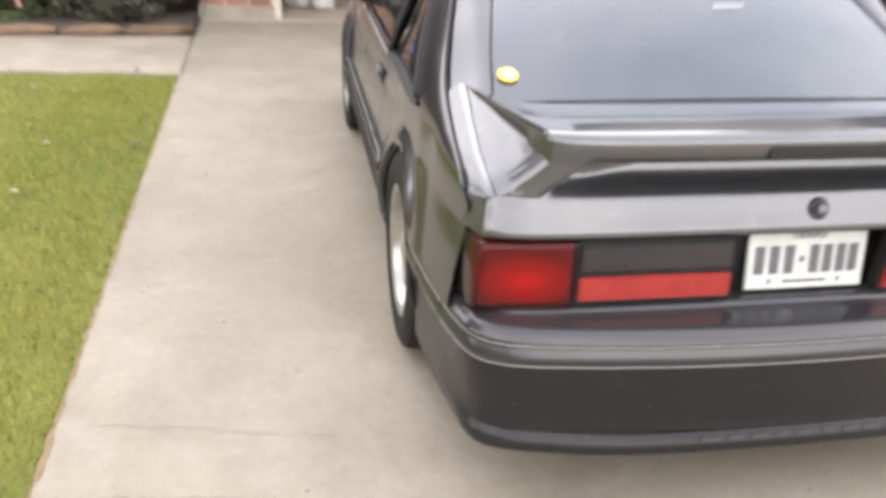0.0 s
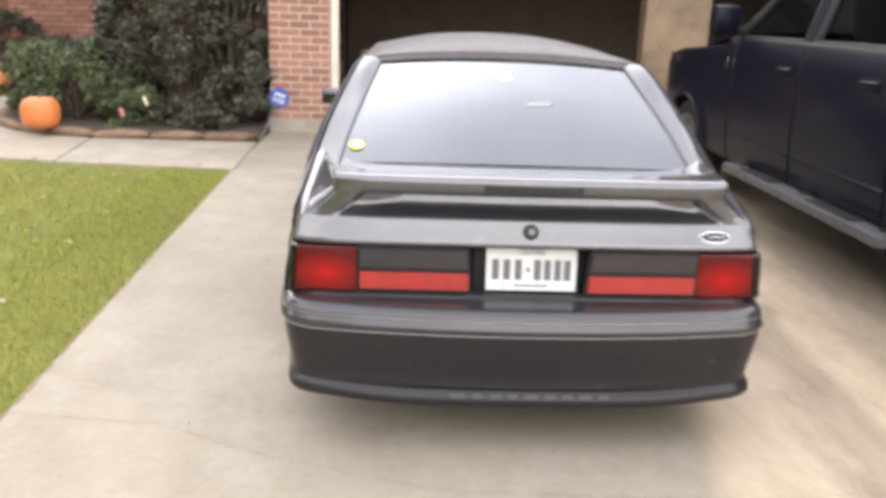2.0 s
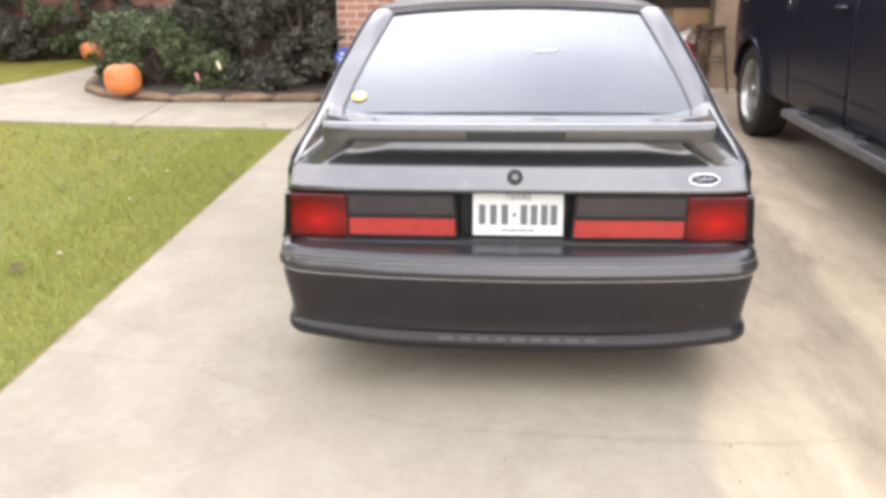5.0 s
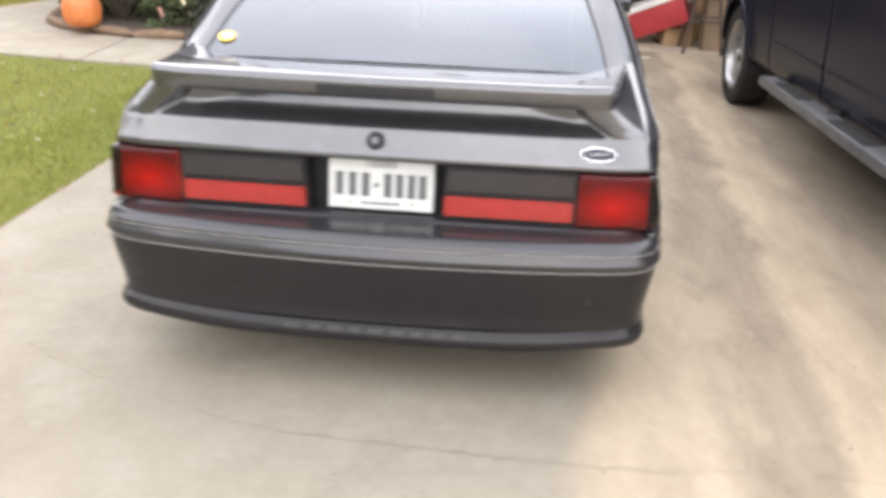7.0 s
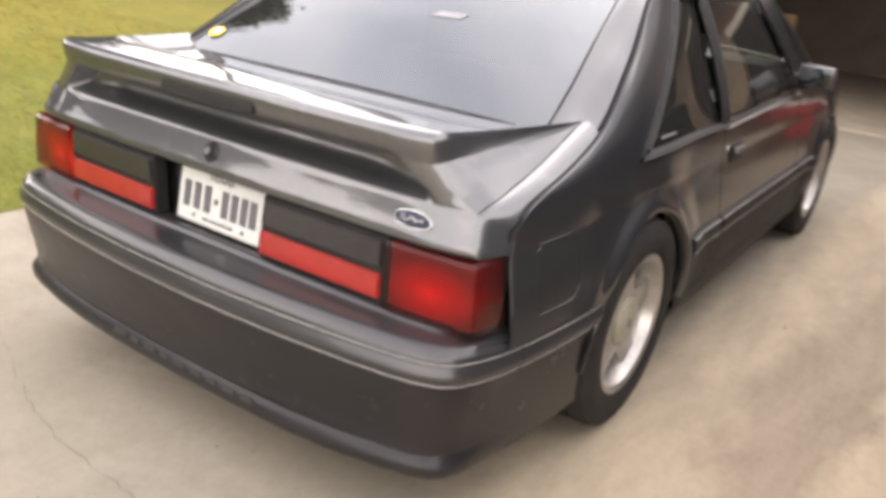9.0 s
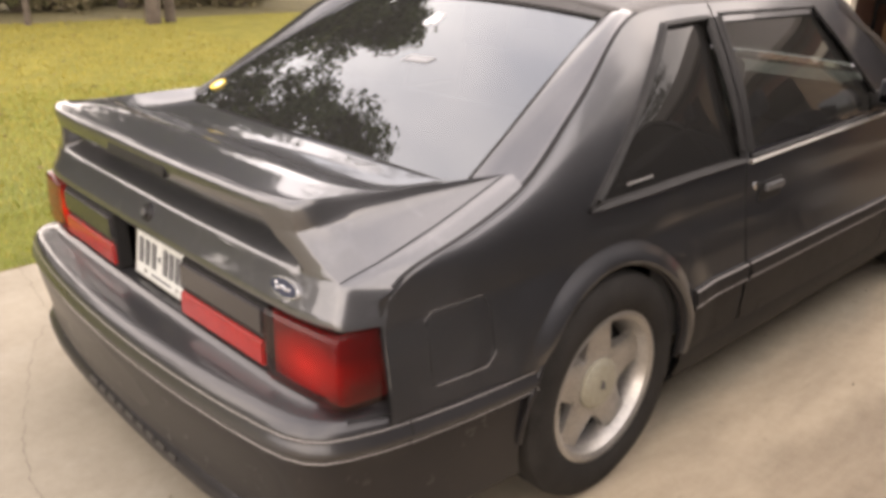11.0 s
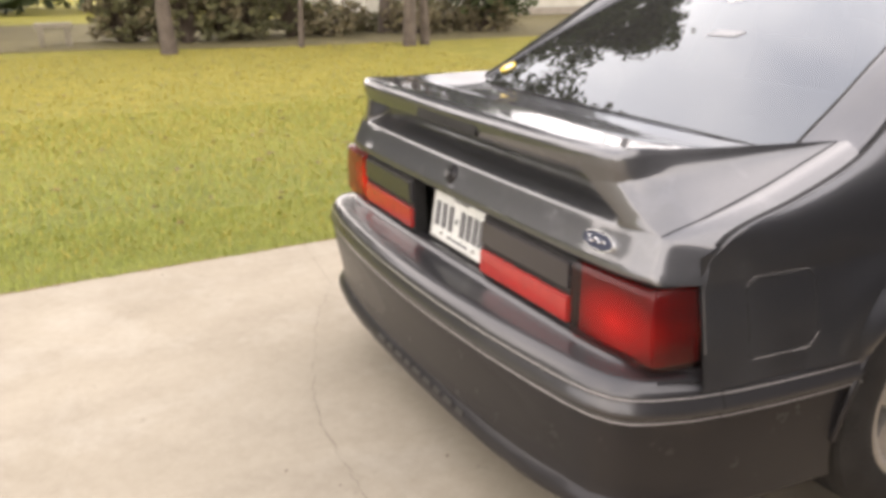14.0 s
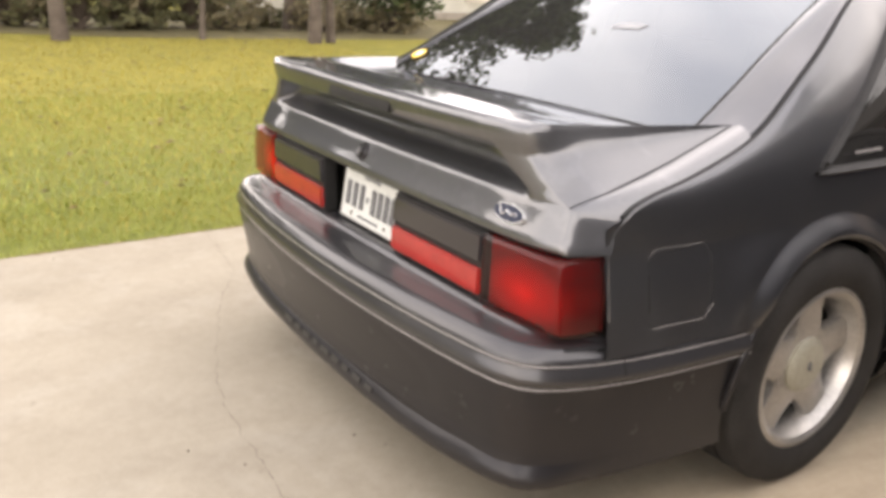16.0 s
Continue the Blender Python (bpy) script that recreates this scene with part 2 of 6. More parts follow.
def loft(rows, bm=None, wrap=False, keep=None):
    """Quads between rows of points; wrap joins each row's end to its start. keep(i, j) leaves cells out."""
    bm = bm or bmesh.new()
    vs = [[bm.verts.new(p) for p in row] for row in rows]
    n = len(rows[0])
    for i in range(len(rows) - 1):
        for j in range(n if wrap else n - 1):
            if keep and not keep(i, j):
                continue
            k = (j + 1) % n
            f = [vs[i][j], vs[i][k], vs[i + 1][k], vs[i + 1][j]]
            if len({tuple(round(c, 6) for c in v.co) for v in f}) >= 3:
                try:
                    bm.faces.new(f)
                except ValueError:
                    pass
    if keep:
        bmesh.ops.delete(bm, geom=[v for v in bm.verts if not v.link_faces], context="VERTS")
    bmesh.ops.remove_doubles(bm, verts=bm.verts, dist=1e-5)
    return bm


def box(size, at=(0, 0, 0), turn=None, bevel=0.0, bm=None, taper=1.0):
    """A box centred at a place, its edges rounded; taper narrows its top."""
    b = bmesh.new()
    r = bmesh.ops.create_cube(b, size=1)
    for v in b.verts:
        k = taper if v.co.z > 0 else 1
        v.co = Vector((v.co.x * size[0] * k, v.co.y * size[1] * k, v.co.z * size[2]))
    if bevel:
        bmesh.ops.bevel(b, geom=list(b.edges), offset=bevel, segments=2, profile=0.7, affect="EDGES")
    b.transform(Matrix.Translation(at) @ (turn or Matrix.Identity(4)))
    return joined(bm, b)


def joined(bm, b):
    if bm is None:
        return b
    me = bpy.data.meshes.new("tmp")
    b.to_mesh(me)
    b.free()
    bm.from_mesh(me)
    bpy.data.meshes.remove(me)
    return bm


def tube(points, radius, bm=None, sides=8, flat=1.0, closed=False):
    """A round bar along points. radius: one number or one a point."""
    pts = [Vector(p) for p in points]
    n = len(pts)
    rows = []
    for i, p in enumerate(pts):
        a = pts[(i - 1) % n] if closed or i else p
        c = pts[(i + 1) % n] if closed or i < n - 1 else p
        d = (c - a).normalized()
        u = d.cross(Vector((0, 0, 1)))
        u = u.normalized() if u.length > 0.05 else d.cross(Vector((1, 0, 0))).normalized()
        w = u.cross(d)
        r = radius[i] if isinstance(radius, (list, tuple)) else radius
        rows.append([p + r * (math.cos(t) * u + flat * math.sin(t) * w) for t in (2 * math.pi * k / sides for k in range(sides))])
    if closed:
        rows.append(rows[0])
    b = loft(rows, wrap=True)
    if not closed:
        bmesh.ops.holes_fill(b, edges=b.edges, sides=0)
    return joined(bm, b)


def lathe(profile, axis="z", sides=48, at=(0, 0, 0), bm=None):
    """A turned form. profile: (radius, height) from end to end."""
    rows = []
    for r, h in profile:
        row = []
        for k in range(sides):
            c, s = r * math.cos(2 * math.pi * k / sides), r * math.sin(2 * math.pi * k / sides)
            q = {"z": (c, s, h), "x": (h, c, s), "y": (c, h, s)}[axis]
            row.append(Vector(q) + Vector(at))
        rows.append(row)
    return joined(bm, loft(rows, wrap=True))


def prism(outline, depth, axis="y", at=0.0, bm=None, bevel=0.0):
    """A flat outline of (a, b) pulled along an axis from at to at + depth."""
    b = bmesh.new()
    q = {"y": lambda u, v, w: (u, w, v), "x": lambda u, v, w: (w, u, v), "z": lambda u, v, w: (u, v, w)}[axis]
    lo, hi = [b.verts.new(q(u, v, at)) for u, v in outline], [b.verts.new(q(u, v, at + depth)) for u, v in outline]
    b.faces.new(lo)
    b.faces.new(hi)
    for i in range(len(lo)):
        j = (i + 1) % len(lo)
        b.faces.new((lo[i], lo[j], hi[j], hi[i]))
    if bevel:
        bmesh.ops.bevel(b, geom=list(b.edges), offset=bevel, segments=2, affect="EDGES")
    return joined(bm, b)


def ring(cx, cy, rx, ry, n=24, start=0.0):
    return [(cx + rx * math.cos(start + 2 * math.pi * k / n), cy + ry * math.sin(start + 2 * math.pi * k / n)) for k in range(n)]


def smoothstep(a, b, x):
    t = min(1.0, max(0.0, (x - a) / (b - a)))
    return t * t * (3 - 2 * t)


def inside(poly, y, z):
    hit, j = False, len(poly) - 1
    for i in range(len(poly)):
        (y1, z1), (y2, z2) = poly[i], poly[j]
        if (z1 > z) != (z2 > z) and y < (y2 - y1) * (z - z1) / (z2 - z1) + y1:
            hit = not hit
        j = i
    return hit


def thick(ob, depth, offset=-1.0):
    s = ob.modifiers.new("thickness", "SOLIDIFY")
    s.thickness, s.offset = depth, offset
    return ob


def bars(parent, name, mat, at, right, up, widths, height, gap, depth=0.0012):
    """Plain bars where writing stands."""
    right, up = Vector(right).normalized(), Vector(up).normalized()
    n = right.cross(up)
    total = sum(widths) + gap * (len(widths) - 1)
    s = -total / 2
    for w in widths:
        c = Vector(at) + right * (s + w / 2)
        m = Matrix((( *right, 0), (*up, 0), (*n, 0), (0, 0, 0, 1))).transposed()
        part(name, box((w, height, depth), (0, 0, 0), Matrix.Translation(c) @ m), mat, parent, smooth=0)
        s += w + gap


# ---- the setting: ground, paving, house ----
LAWN_LIGHT, LAWN_DARK = (0.17, 0.17, 0.035), (0.06, 0.085, 0.02)


def lawn_material(name):
    m = material(name, LAWN_LIGHT, 0.9, spec=0.2)
    v = coords(m)
    big, mid, fine = noise_tex(m, v, 0.5, 5, 0.6), noise_tex(m, v, 5, 5, 0.65), noise_tex(m, v, 70, 3)
    c = ramp(m, big, [(0.35, (0.11, 0.15, 0.026)), (0.5, (0.175, 0.2, 0.037)), (0.68, (0.27, 0.245, 0.05))])
    c = mixed(m, 0.45, c, ramp(m, mid, [(0.3, (0.06, 0.08, 0.02)), (0.7, (0.24, 0.215, 0.06))]))
    c = mixed(m, 0.4, c, ramp(m, fine, [(0.35, (0.07, 0.085, 0.02)), (0.7, (0.24, 0.235, 0.062))]))
    # drier and yellower away from the driveway
    n, l, b = nodes_of(m)
    sep, dry = n.new("ShaderNodeSeparateXYZ"), n.new("ShaderNodeMapRange")
    l.new(v, sep.inputs[0])
    l.new(sep.outputs["X"], dry.inputs["Value"])
    dry.inputs["From Min"].default_value, dry.inputs["From Max"].default_value = -3.0, -8.0
    dry.inputs["To Max"].default_value = 0.55
    c = mixed(m, dry.outputs["Result"], c, ramp(m, mid, [(0.3, (0.19, 0.165, 0.025)), (0.7, (0.35, 0.285, 0.045))]))
    plug(m, c, "Base Color")
    bumped(m, fine, 0.8, 0.03)
    return m


LAWN = lawn_material("lawn_turf")


def concrete(name, tone=1.0, tracks=False):
    m = material(name, (0.4, 0.36, 0.3), 0.85, spec=0.3)
    n, l, b = nodes_of(m)
    v = coords(m)
    dark, pale = tuple(tone * k for k in (0.245, 0.212, 0.158)), tuple(tone * k for k in (0.33, 0.292, 0.226))
    c = ramp(m, noise_tex(m, v, 0.9, 6, 0.62), [(0.34, dark), (0.66, pale)])
    # water-washed lighter and darker clouds
    c = mixed(m, ramp(m, noise_tex(m, coords(m, (1.0, 0.7, 1)), 2.3, 7, 0.68, 0.3), [(0.45, (0, 0, 0)), (0.62, (0.5,) * 3)]), c, tuple(tone * k for k in (0.2, 0.172, 0.13)))
    c = mixed(m, ramp(m, noise_tex(m, coords(m, (0.8, 0.9, 1)), 3.1, 7, 0.7, 0.4), [(0.5, (0, 0, 0)), (0.66, (0.45,) * 3)]), c, tuple(tone * k for k in (0.37, 0.34, 0.28)))
    if tracks:
        # sandy wheel tracks and grey wash beside the parked car
        sep, warp, add, rng_ = (n.new("ShaderNode" + k) for k in ("SeparateXYZ", "Math", "Math", "MapRange"))
        l.new(v, sep.inputs[0])
        warp.operation, add.operation = "MULTIPLY_ADD", "MULTIPLY_ADD"
        l.new(sep.outputs["Y"], warp.inputs[0])
        warp.inputs[1].default_value = -0.07
        l.new(sep.outputs["X"], warp.inputs[2])
        l.new(noise_tex(m, coords(m, (1.3, 0.7, 1)), 1.5, 6, 0.66), add.inputs[0])
        add.inputs[1].default_value = 0.55
        l.new(warp.outputs[0], add.inputs[2])
        rng_.inputs["From Min"].default_value, rng_.inputs["From Max"].default_value = 0.8, 2.8
        l.new(add.outputs[0], rng_.inputs["Value"])
        band = ramp(m, rng_.outputs["Result"], [(0.05, (0.27, 0.235, 0.18)), (0.13, (0.46, 0.368, 0.255)), (0.25, (0.47, 0.378, 0.262)), (0.31, (0.22, 0.162, 0.105)), (0.4, (0.205, 0.15, 0.097)), (0.45, (0.53, 0.41, 0.27)), (0.53, (0.45, 0.345, 0.225)), (0.63, (0.2, 0.15, 0.1)), (0.85, (0.255, 0.2, 0.14))])
        amount = ramp(m, rng_.outputs["Result"], [(0.02, (0, 0, 0)), (0.09, (0.92,) * 3)])
        c = mixed(m, amount, c, mixed(m, 0.38, band, ramp(m, noise_tex(m, coords(m, (2.0, 0.55, 1)), 2.2, 7, 0.72, 0.4), [(0.38, (0.16, 0.122, 0.083)), (0.5, (0.34, 0.272, 0.186)), (0.62, (0.5, 0.405, 0.285))])))
    c = mixed(m, 0.13, c, ramp(m, noise_tex(m, v, 140, 3), [(0.3, (0.15, 0.13, 0.105)), (0.7, (0.38, 0.345, 0.285))]))
    c = mixed(m, 0.16, c, ramp(m, noise_tex(m, v, 26, 5, 0.7), [(0.35, (0.19, 0.165, 0.125)), (0.65, (0.36, 0.325, 0.26))]))
    c = mixed(m, ramp(m, noise_tex(m, v, 7, 4, 0.7), [(0.66, (0, 0, 0)), (0.76, (0.55,) * 3)]), c, (0.14, 0.12, 0.095))
    plug(m, c, "Base Color")
    bumped(m, noise_tex(m, v, 220, 4), 0.35, 0.003)
    return m


CONCRETE = concrete("driveway_concrete", 1.0, True)
WALK = concrete("walkway_concrete", 1.15)
CRACK = material("crack_shadow", (0.14, 0.118, 0.092), 0.95)
MULCH = grained("bark_mulch", (0.03, 0.022, 0.016), (0.1, 0.075, 0.055), 6, 60, 0.95, 0.8, 0.02)
BRICK = randomised(grained("red_brick", (0.24, 0.115, 0.08), (0.34, 0.175, 0.125), 6, 70, 0.85, 0.4, 0.003), 0.22)
# brick tone darkened to dim its reflection in the car
DARK_BRICK = grained("dark_brickwork", (0.1, 0.05, 0.035), (0.19, 0.095, 0.065), 4, 40, 0.9, 0.5, 0.006)
MORTAR = grained("pale_mortar", (0.5, 0.4, 0.32), (0.62, 0.5, 0.41), 9, 90, 0.95, 0.4, 0.003)
FOOTING = grained("footing_concrete", (0.25, 0.22, 0.18), (0.38, 0.34, 0.28), 4, 80, 0.9, 0.4, 0.003)
TRIM_PAINT = grained("cream_trim_paint", (0.55, 0.5, 0.42), (0.68, 0.63, 0.54), 4, 80, 0.55, 0.1, 0.001)
TAN_WOOD = grained("tan_wall_board", (0.12, 0.082, 0.05), (0.27, 0.19, 0.118), 3.2, 60, 0.7, 0.2, 0.002)
# the shade inside the garage is put into this wall tone
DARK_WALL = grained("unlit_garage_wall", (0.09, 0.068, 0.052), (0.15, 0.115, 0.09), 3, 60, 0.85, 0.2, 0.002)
GARAGE_FLOOR = grained("garage_slab", (0.26, 0.215, 0.165), (0.4, 0.34, 0.26), 3, 80, 0.7, 0.2, 0.002)
STONE = randomised(grained("edging_stone", (0.12, 0.075, 0.045), (0.24, 0.16, 0.1), 6, 50, 0.9, 0.6, 0.008), 0.25)
SHINGLE = grained("grey_shingle", (0.1, 0.09, 0.08), (0.18, 0.16, 0.14), 5, 60, 0.9, 0.4, 0.004)


def edge_x(y):
    """The line between lawn and driveway."""
    return -1.83 - 0.038 * y


# ground: one sheet to the horizon
rows = []
xs = [-400, -150, -60, -40, -30, -24, -18, -15, -12, -9, -7, -5, -3, 0, 4, 8, 14, 30, 100, 400]
ys = [-400, -120, -40, -20, -10, -6, -3, 0, 3, 6, 9, 12, 16, 20, 26, 40, 120, 400]
for y in ys:
    rows.append([(x, y, -0.02 - (0.0 if -5 < x else 0.012 * min(12, -5 - x))) for x in xs])
ground = solo("ground", loft(rows), LAWN, "patchy yellow-green lawn grass around the driveway", "ground", "structure")


def slab(name, outline, mat, label, top=0.0, deep=0.12):
    return solo(name, prism(outline, -deep, "z", top, bevel=0.006), mat, label, "pavement", "structure", smooth=30)


drive = slab("driveway", [(edge_x(-14), -14), (7.2, -14), (7.2, 7.2), (-2.07, 7.32), (edge_x(4.75), 4.75)], CONCRETE, "stained pale concrete driveway with hairline cracks")

set_start = set(scene.objects)
# the walkway bends from the driveway past the bed to the front door
near = [(-2.165, 4.99), (-3.7, 5.12), (-5.5, 5.37), (-6.28, 5.72), (-6.87, 6.4), (-7.17, 7.23), (-7.18, 8.07), (-7.07, 8.7), (-7.02, 9.23), (-6.99, 10.9)]
far = [(-6.12, 10.9), (-6.16, 8.9), (-5.92, 8.12), (-5.62, 7.45), (-5.2, 7.0), (-4.75, 6.76), (-3.95, 6.6), (-2.27, 6.66)]
slab("walkway", [(-3.93, 5.15)] + near[2:] + far[:-2] + [(-4.15, 6.62)], WALK, "pale concrete walkway that curves to the door", 0.004)
slab("walkway", [(-2.18, 5.0), (-3.915, 5.14), (-4.135, 6.62), (-2.275, 6.66)], WALK, "pale concrete walkway slab beside the driveway", 0.004)


def ribbon(points, width, z, bm=None, jitter=0.0, seed=1):
    """A narrow uneven strip on the ground."""
    rng = random.Random(seed)
    dense = []
    for (x1, y1), (x2, y2) in zip(points, points[1:]):
        n = max(2, int(math.hypot(x2 - x1, y2 - y1) / 0.03))
        dense += [(x1 + (x2 - x1) * k / n + rng.uniform(-jitter, jitter), y1 + (y2 - y1) * k / n + rng.uniform(-jitter, jitter)) for k in range(n)]
    rows = []
    for i, (x, y) in enumerate(dense):
        x2, y2 = dense[min(i + 1, len(dense) - 1)]
        x1, y1 = dense[max(i - 1, 0)]
        d = math.hypot(x2 - x1, y2 - y1) or 1
        w = width * rng.uniform(0.15, 1.0)
        nx, ny = -(y2 - y1) / d * w, (x2 - x1) / d * w
        rows.append([(x + nx, y + ny, z), (x - nx, y - ny, z)])
    return joined(bm, loft(rows))


crack_line = [(-1.86, 0.13), (-1.28, 0.07), (-0.96, -0.1), (-0.7, -0.2), (-0.42, -0.3), (-0.14, -0.355), (0.03, -0.35), (0.4, -0.375), (0.765, -0.38), (1.15, -0.32), (1.6, -0.36), (2.4, -0.31)]
part("crack", ribbon(crack_line, 0.0015, 0.0015, jitter=0.009), CRACK, drive, "jagged hairline crack", smooth=0)
part("crack", ribbon([(-1.75, 0.42), (-1.45, 0.36), (-1.2, 0.3), (-1.0, 0.28)], 0.0014, 0.0015, jitter=0.008, seed=4), CRACK, drive, smooth=0)
part("crack", ribbon([(-1.92, 1.5), (-1.6, 1.56), (-1.3, 1.5)], 0.0015, 0.0015, jitter=0.006, seed=7), CRACK, drive, smooth=0)
SOIL = grained("edge_soil", (0.14, 0.095, 0.05), (0.26, 0.19, 0.11), 12, 80, 0.95, 0.4, 0.003)
part("soil_edge", ribbon([(edge_x(y) + 0.006, y) for y in (-4, -2, 0, 1, 2, 3, 4, 4.7)], 0.011, 0.0018, jitter=0.004, seed=9), SOIL, drive, "thin line of soil along the lawn", smooth=0)
part("joint", ribbon([(-1.99, 4.77), (-2.07, 6.42)], 0.016, 0.0055, seed=3), CRACK, drive, smooth=0)
part("joint", ribbon([(-1.7, 6.47), (2.96, 6.63)], 0.006, 0.0015, seed=5), CRACK, drive, smooth=0)

# ---- house: garage front with brick pier, cream trim, tan pier, dark inside ----
FRONT = 7.62
BRICK_MESH = {}


def brick_mesh(w, h, d):
    key = (round(w, 3), round(h, 3), round(d, 3))
    if key not in BRICK_MESH:
        BRICK_MESH[key] = mesh_of("brick", box((w, d, h), bevel=0.006), BRICK, 30)
    return BRICK_MESH[key]


def brick_face(parent, x0, x1, z0, z1, y, course=0.092, length=0.25):
    """Bricks in running bond on a wall that faces -y, joints recessed."""
    k, z = 0, z0
    while z + course * 0.9 < z1:
        x = x0 - (length / 2 if k % 2 else 0)
        while x < x1 - 0.02:
            a, b = max(x, x0), min(x + length, x1)
            if b - a > 0.05:
                part("brick", brick_mesh(b - a - 0.017, course - 0.017, 0.03), BRICK, parent, m=Matrix.Translation(((a + b) / 2, y + 0.022, z + course / 2)))
            x += length
        z += course
        k += 1


pier = solo("wall_garage_pier", box((0.74, 0.4, 2.5), (-1.92, FRONT + 0.215, 1.37)), MORTAR, "red brick garage pier with pale mortar", "wall", "structure", smooth=0)
footing = solo("wall_footing", box((0.8, 0.46, 0.3), (-1.92, FRONT + 0.215, 0.0), bevel=0.01), FOOTING, "rough concrete footing under the brick pier", "footing", "structure")
solo("trim_garage_left", box((0.09, 0.14, 2.4), (-1.495, FRONT + 0.1, 1.2), bevel=0.006), TRIM_PAINT, "cream painted garage door jamb", "trim", "structure")
header = solo("wall_garage_header", box((9.2, 0.3, 0.7), (2.25, FRONT + 0.2, 2.75)), DARK_BRICK, "brick header over the garage doors", "wall", "structure", smooth=0)
solo("trim_garage_top", box((3.9, 0.12, 0.12), (0.42, FRONT + 0.1, 2.34), bevel=0.006), TRIM_PAINT, "cream painted garage door head", "trim", "structure")
solo("wall_tan_pier", box((0.8, 0.3, 2.4), (2.72, FRONT + 0.2, 1.2), bevel=0.008), TAN_WOOD, "tan painted pier between the garage doors", "wall", "structure")
solo("floor_garage", box((9.0, 6.3, 0.16), (2.2, FRONT + 3.1, -0.055), bevel=0.01), GARAGE_FLOOR, "dusty concrete garage floor with a low sill", "floor", "structure")
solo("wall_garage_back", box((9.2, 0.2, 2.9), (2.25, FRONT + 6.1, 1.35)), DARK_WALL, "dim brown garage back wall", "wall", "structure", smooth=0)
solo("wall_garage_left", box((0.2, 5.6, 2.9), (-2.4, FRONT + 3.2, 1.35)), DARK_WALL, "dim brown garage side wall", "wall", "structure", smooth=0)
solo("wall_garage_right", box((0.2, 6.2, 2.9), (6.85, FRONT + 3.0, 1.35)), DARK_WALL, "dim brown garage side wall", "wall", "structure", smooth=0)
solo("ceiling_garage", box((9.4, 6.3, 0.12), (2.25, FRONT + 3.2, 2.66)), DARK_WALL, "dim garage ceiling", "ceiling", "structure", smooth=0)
solo("wall_right_pier", box((0.6, 0.3, 2.5), (6.65, FRONT + 0.2, 1.25)), DARK_BRICK, "brick pier beside the second garage door", "wall", "structure", smooth=0)
solo("wall_side_return", box((0.35, 3.6, 2.8), (-2.475, FRONT + 2.2, 1.4)), DARK_BRICK, "brick return wall behind the shrubs", "wall", "structure", smooth=0)
front_wall = solo("wall_house_front", box((9.5, 0.3, 2.9), (-7.3, 12.3, 1.4)), DARK_BRICK, "red brick house front behind shrubs", "wall", "structure", smooth=0)
# out-of-view roof, ridge set high to block low sky from the car's reflections
solo("roof", prism([(FRONT - 0.5, 2.76), (FRONT - 0.5, 2.87), (FRONT + 6, 6.0), (FRONT + 12.5, 2.87), (FRONT + 12.5, 2.76)], 10.8, "x", -3.2), SHINGLE, "grey shingle roof over the garage", "roof", "structure", smooth=0)
solo("roof_house", prism([(11.6, 2.8), (17, 5.2), (17, 5.05), (11.6, 2.7)], 10.0, "x", -12.4), SHINGLE, "grey shingle roof over the house front", "roof", "structure", smooth=0)
set_house = [o for o in scene.objects if o not in set_start and o.parent is None]


# ---- the charcoal hatchback ----
car = thing("hatchback_car", (0, 2.0, 0), "dark charcoal metallic hatchback with rear wing, parked on the driveway", "car")
PROF_Z = [0.17, 0.22, 0.30, 0.45, 0.55, 0.62, 0.70, 0.81]
PROF_X = [0.775, 0.80, 0.823, 0.833, 0.820, 0.808, 0.792, 0.781]
SEAM_Y = [0.05, 0.105, 0.159, 0.327, 0.506, 0.747, 1.094, 1.3, 2.35, 3.02, 3.5, 4.22]
SEAM_Z = [0.743, 0.76, 0.792, 0.833, 0.891, 1.039, 1.236, 1.252, 1.255, 0.885, 0.86, 0.74]
SEAM_X = [0.79, 0.788, 0.786, 0.779, 0.767, 0.719, 0.623, 0.602, 0.6, 0.735, 0.735, 0.66]
CTRL_Z = [0.74, 0.758, 0.785, 0.817, 0.853, 0.9, 0.925, 0.925, 0.9, 0.845, 0.83, 0.74]
WHEELS = (0.803, 3.325)
HUB_Z, TYRE_R, ARCH_R = 0.317, 0.317, 0.340
QUARTER_WIN = [(0.735, 0.825), (1.462, 0.825), (1.442, 1.205), (1.215, 1.195)]
DOOR_WIN = [(1.53, 0.835), (2.56, 0.85), (2.16, 1.205), (1.545, 1.205)]


def eased(y, ys, vs):
    """A smooth curve through the given stations."""
    k = int(np.clip(np.searchsorted(ys, y) - 1, 0, len(ys) - 2))
    h = ys[k + 1] - ys[k]
    t = min(1.0, max(0.0, (y - ys[k]) / h))
    slope = [(vs[i + 1] - vs[i]) / (ys[i + 1] - ys[i]) for i in range(len(ys) - 1)]

    def tangent(i):
        if i == 0 or i == len(ys) - 1:
            return slope[0] if i == 0 else slope[-1]
        a, b = slope[i - 1], slope[i]
        return 0.0 if a * b <= 0 else 2 * a * b / (a + b)

    a, b = tangent(k) * h, tangent(k + 1) * h
    return float(vs[k] * (2 * t**3 - 3 * t * t + 1) + a * (t**3 - 2 * t * t + t) + vs[k + 1] * (3 * t * t - 2 * t**3) + b * (t**3 - t * t))


def plan(y):
    """How far the body side stands out along the car: drawn in at the tail and the nose."""
    out = 0.02
    if y < 0.42:
        out -= 0.026 * ((0.42 - y) / 0.35) ** 1.5
    if y > 3.1:
        out -= 0.11 * ((y - 3.1) / 1.1) ** 2
    return out


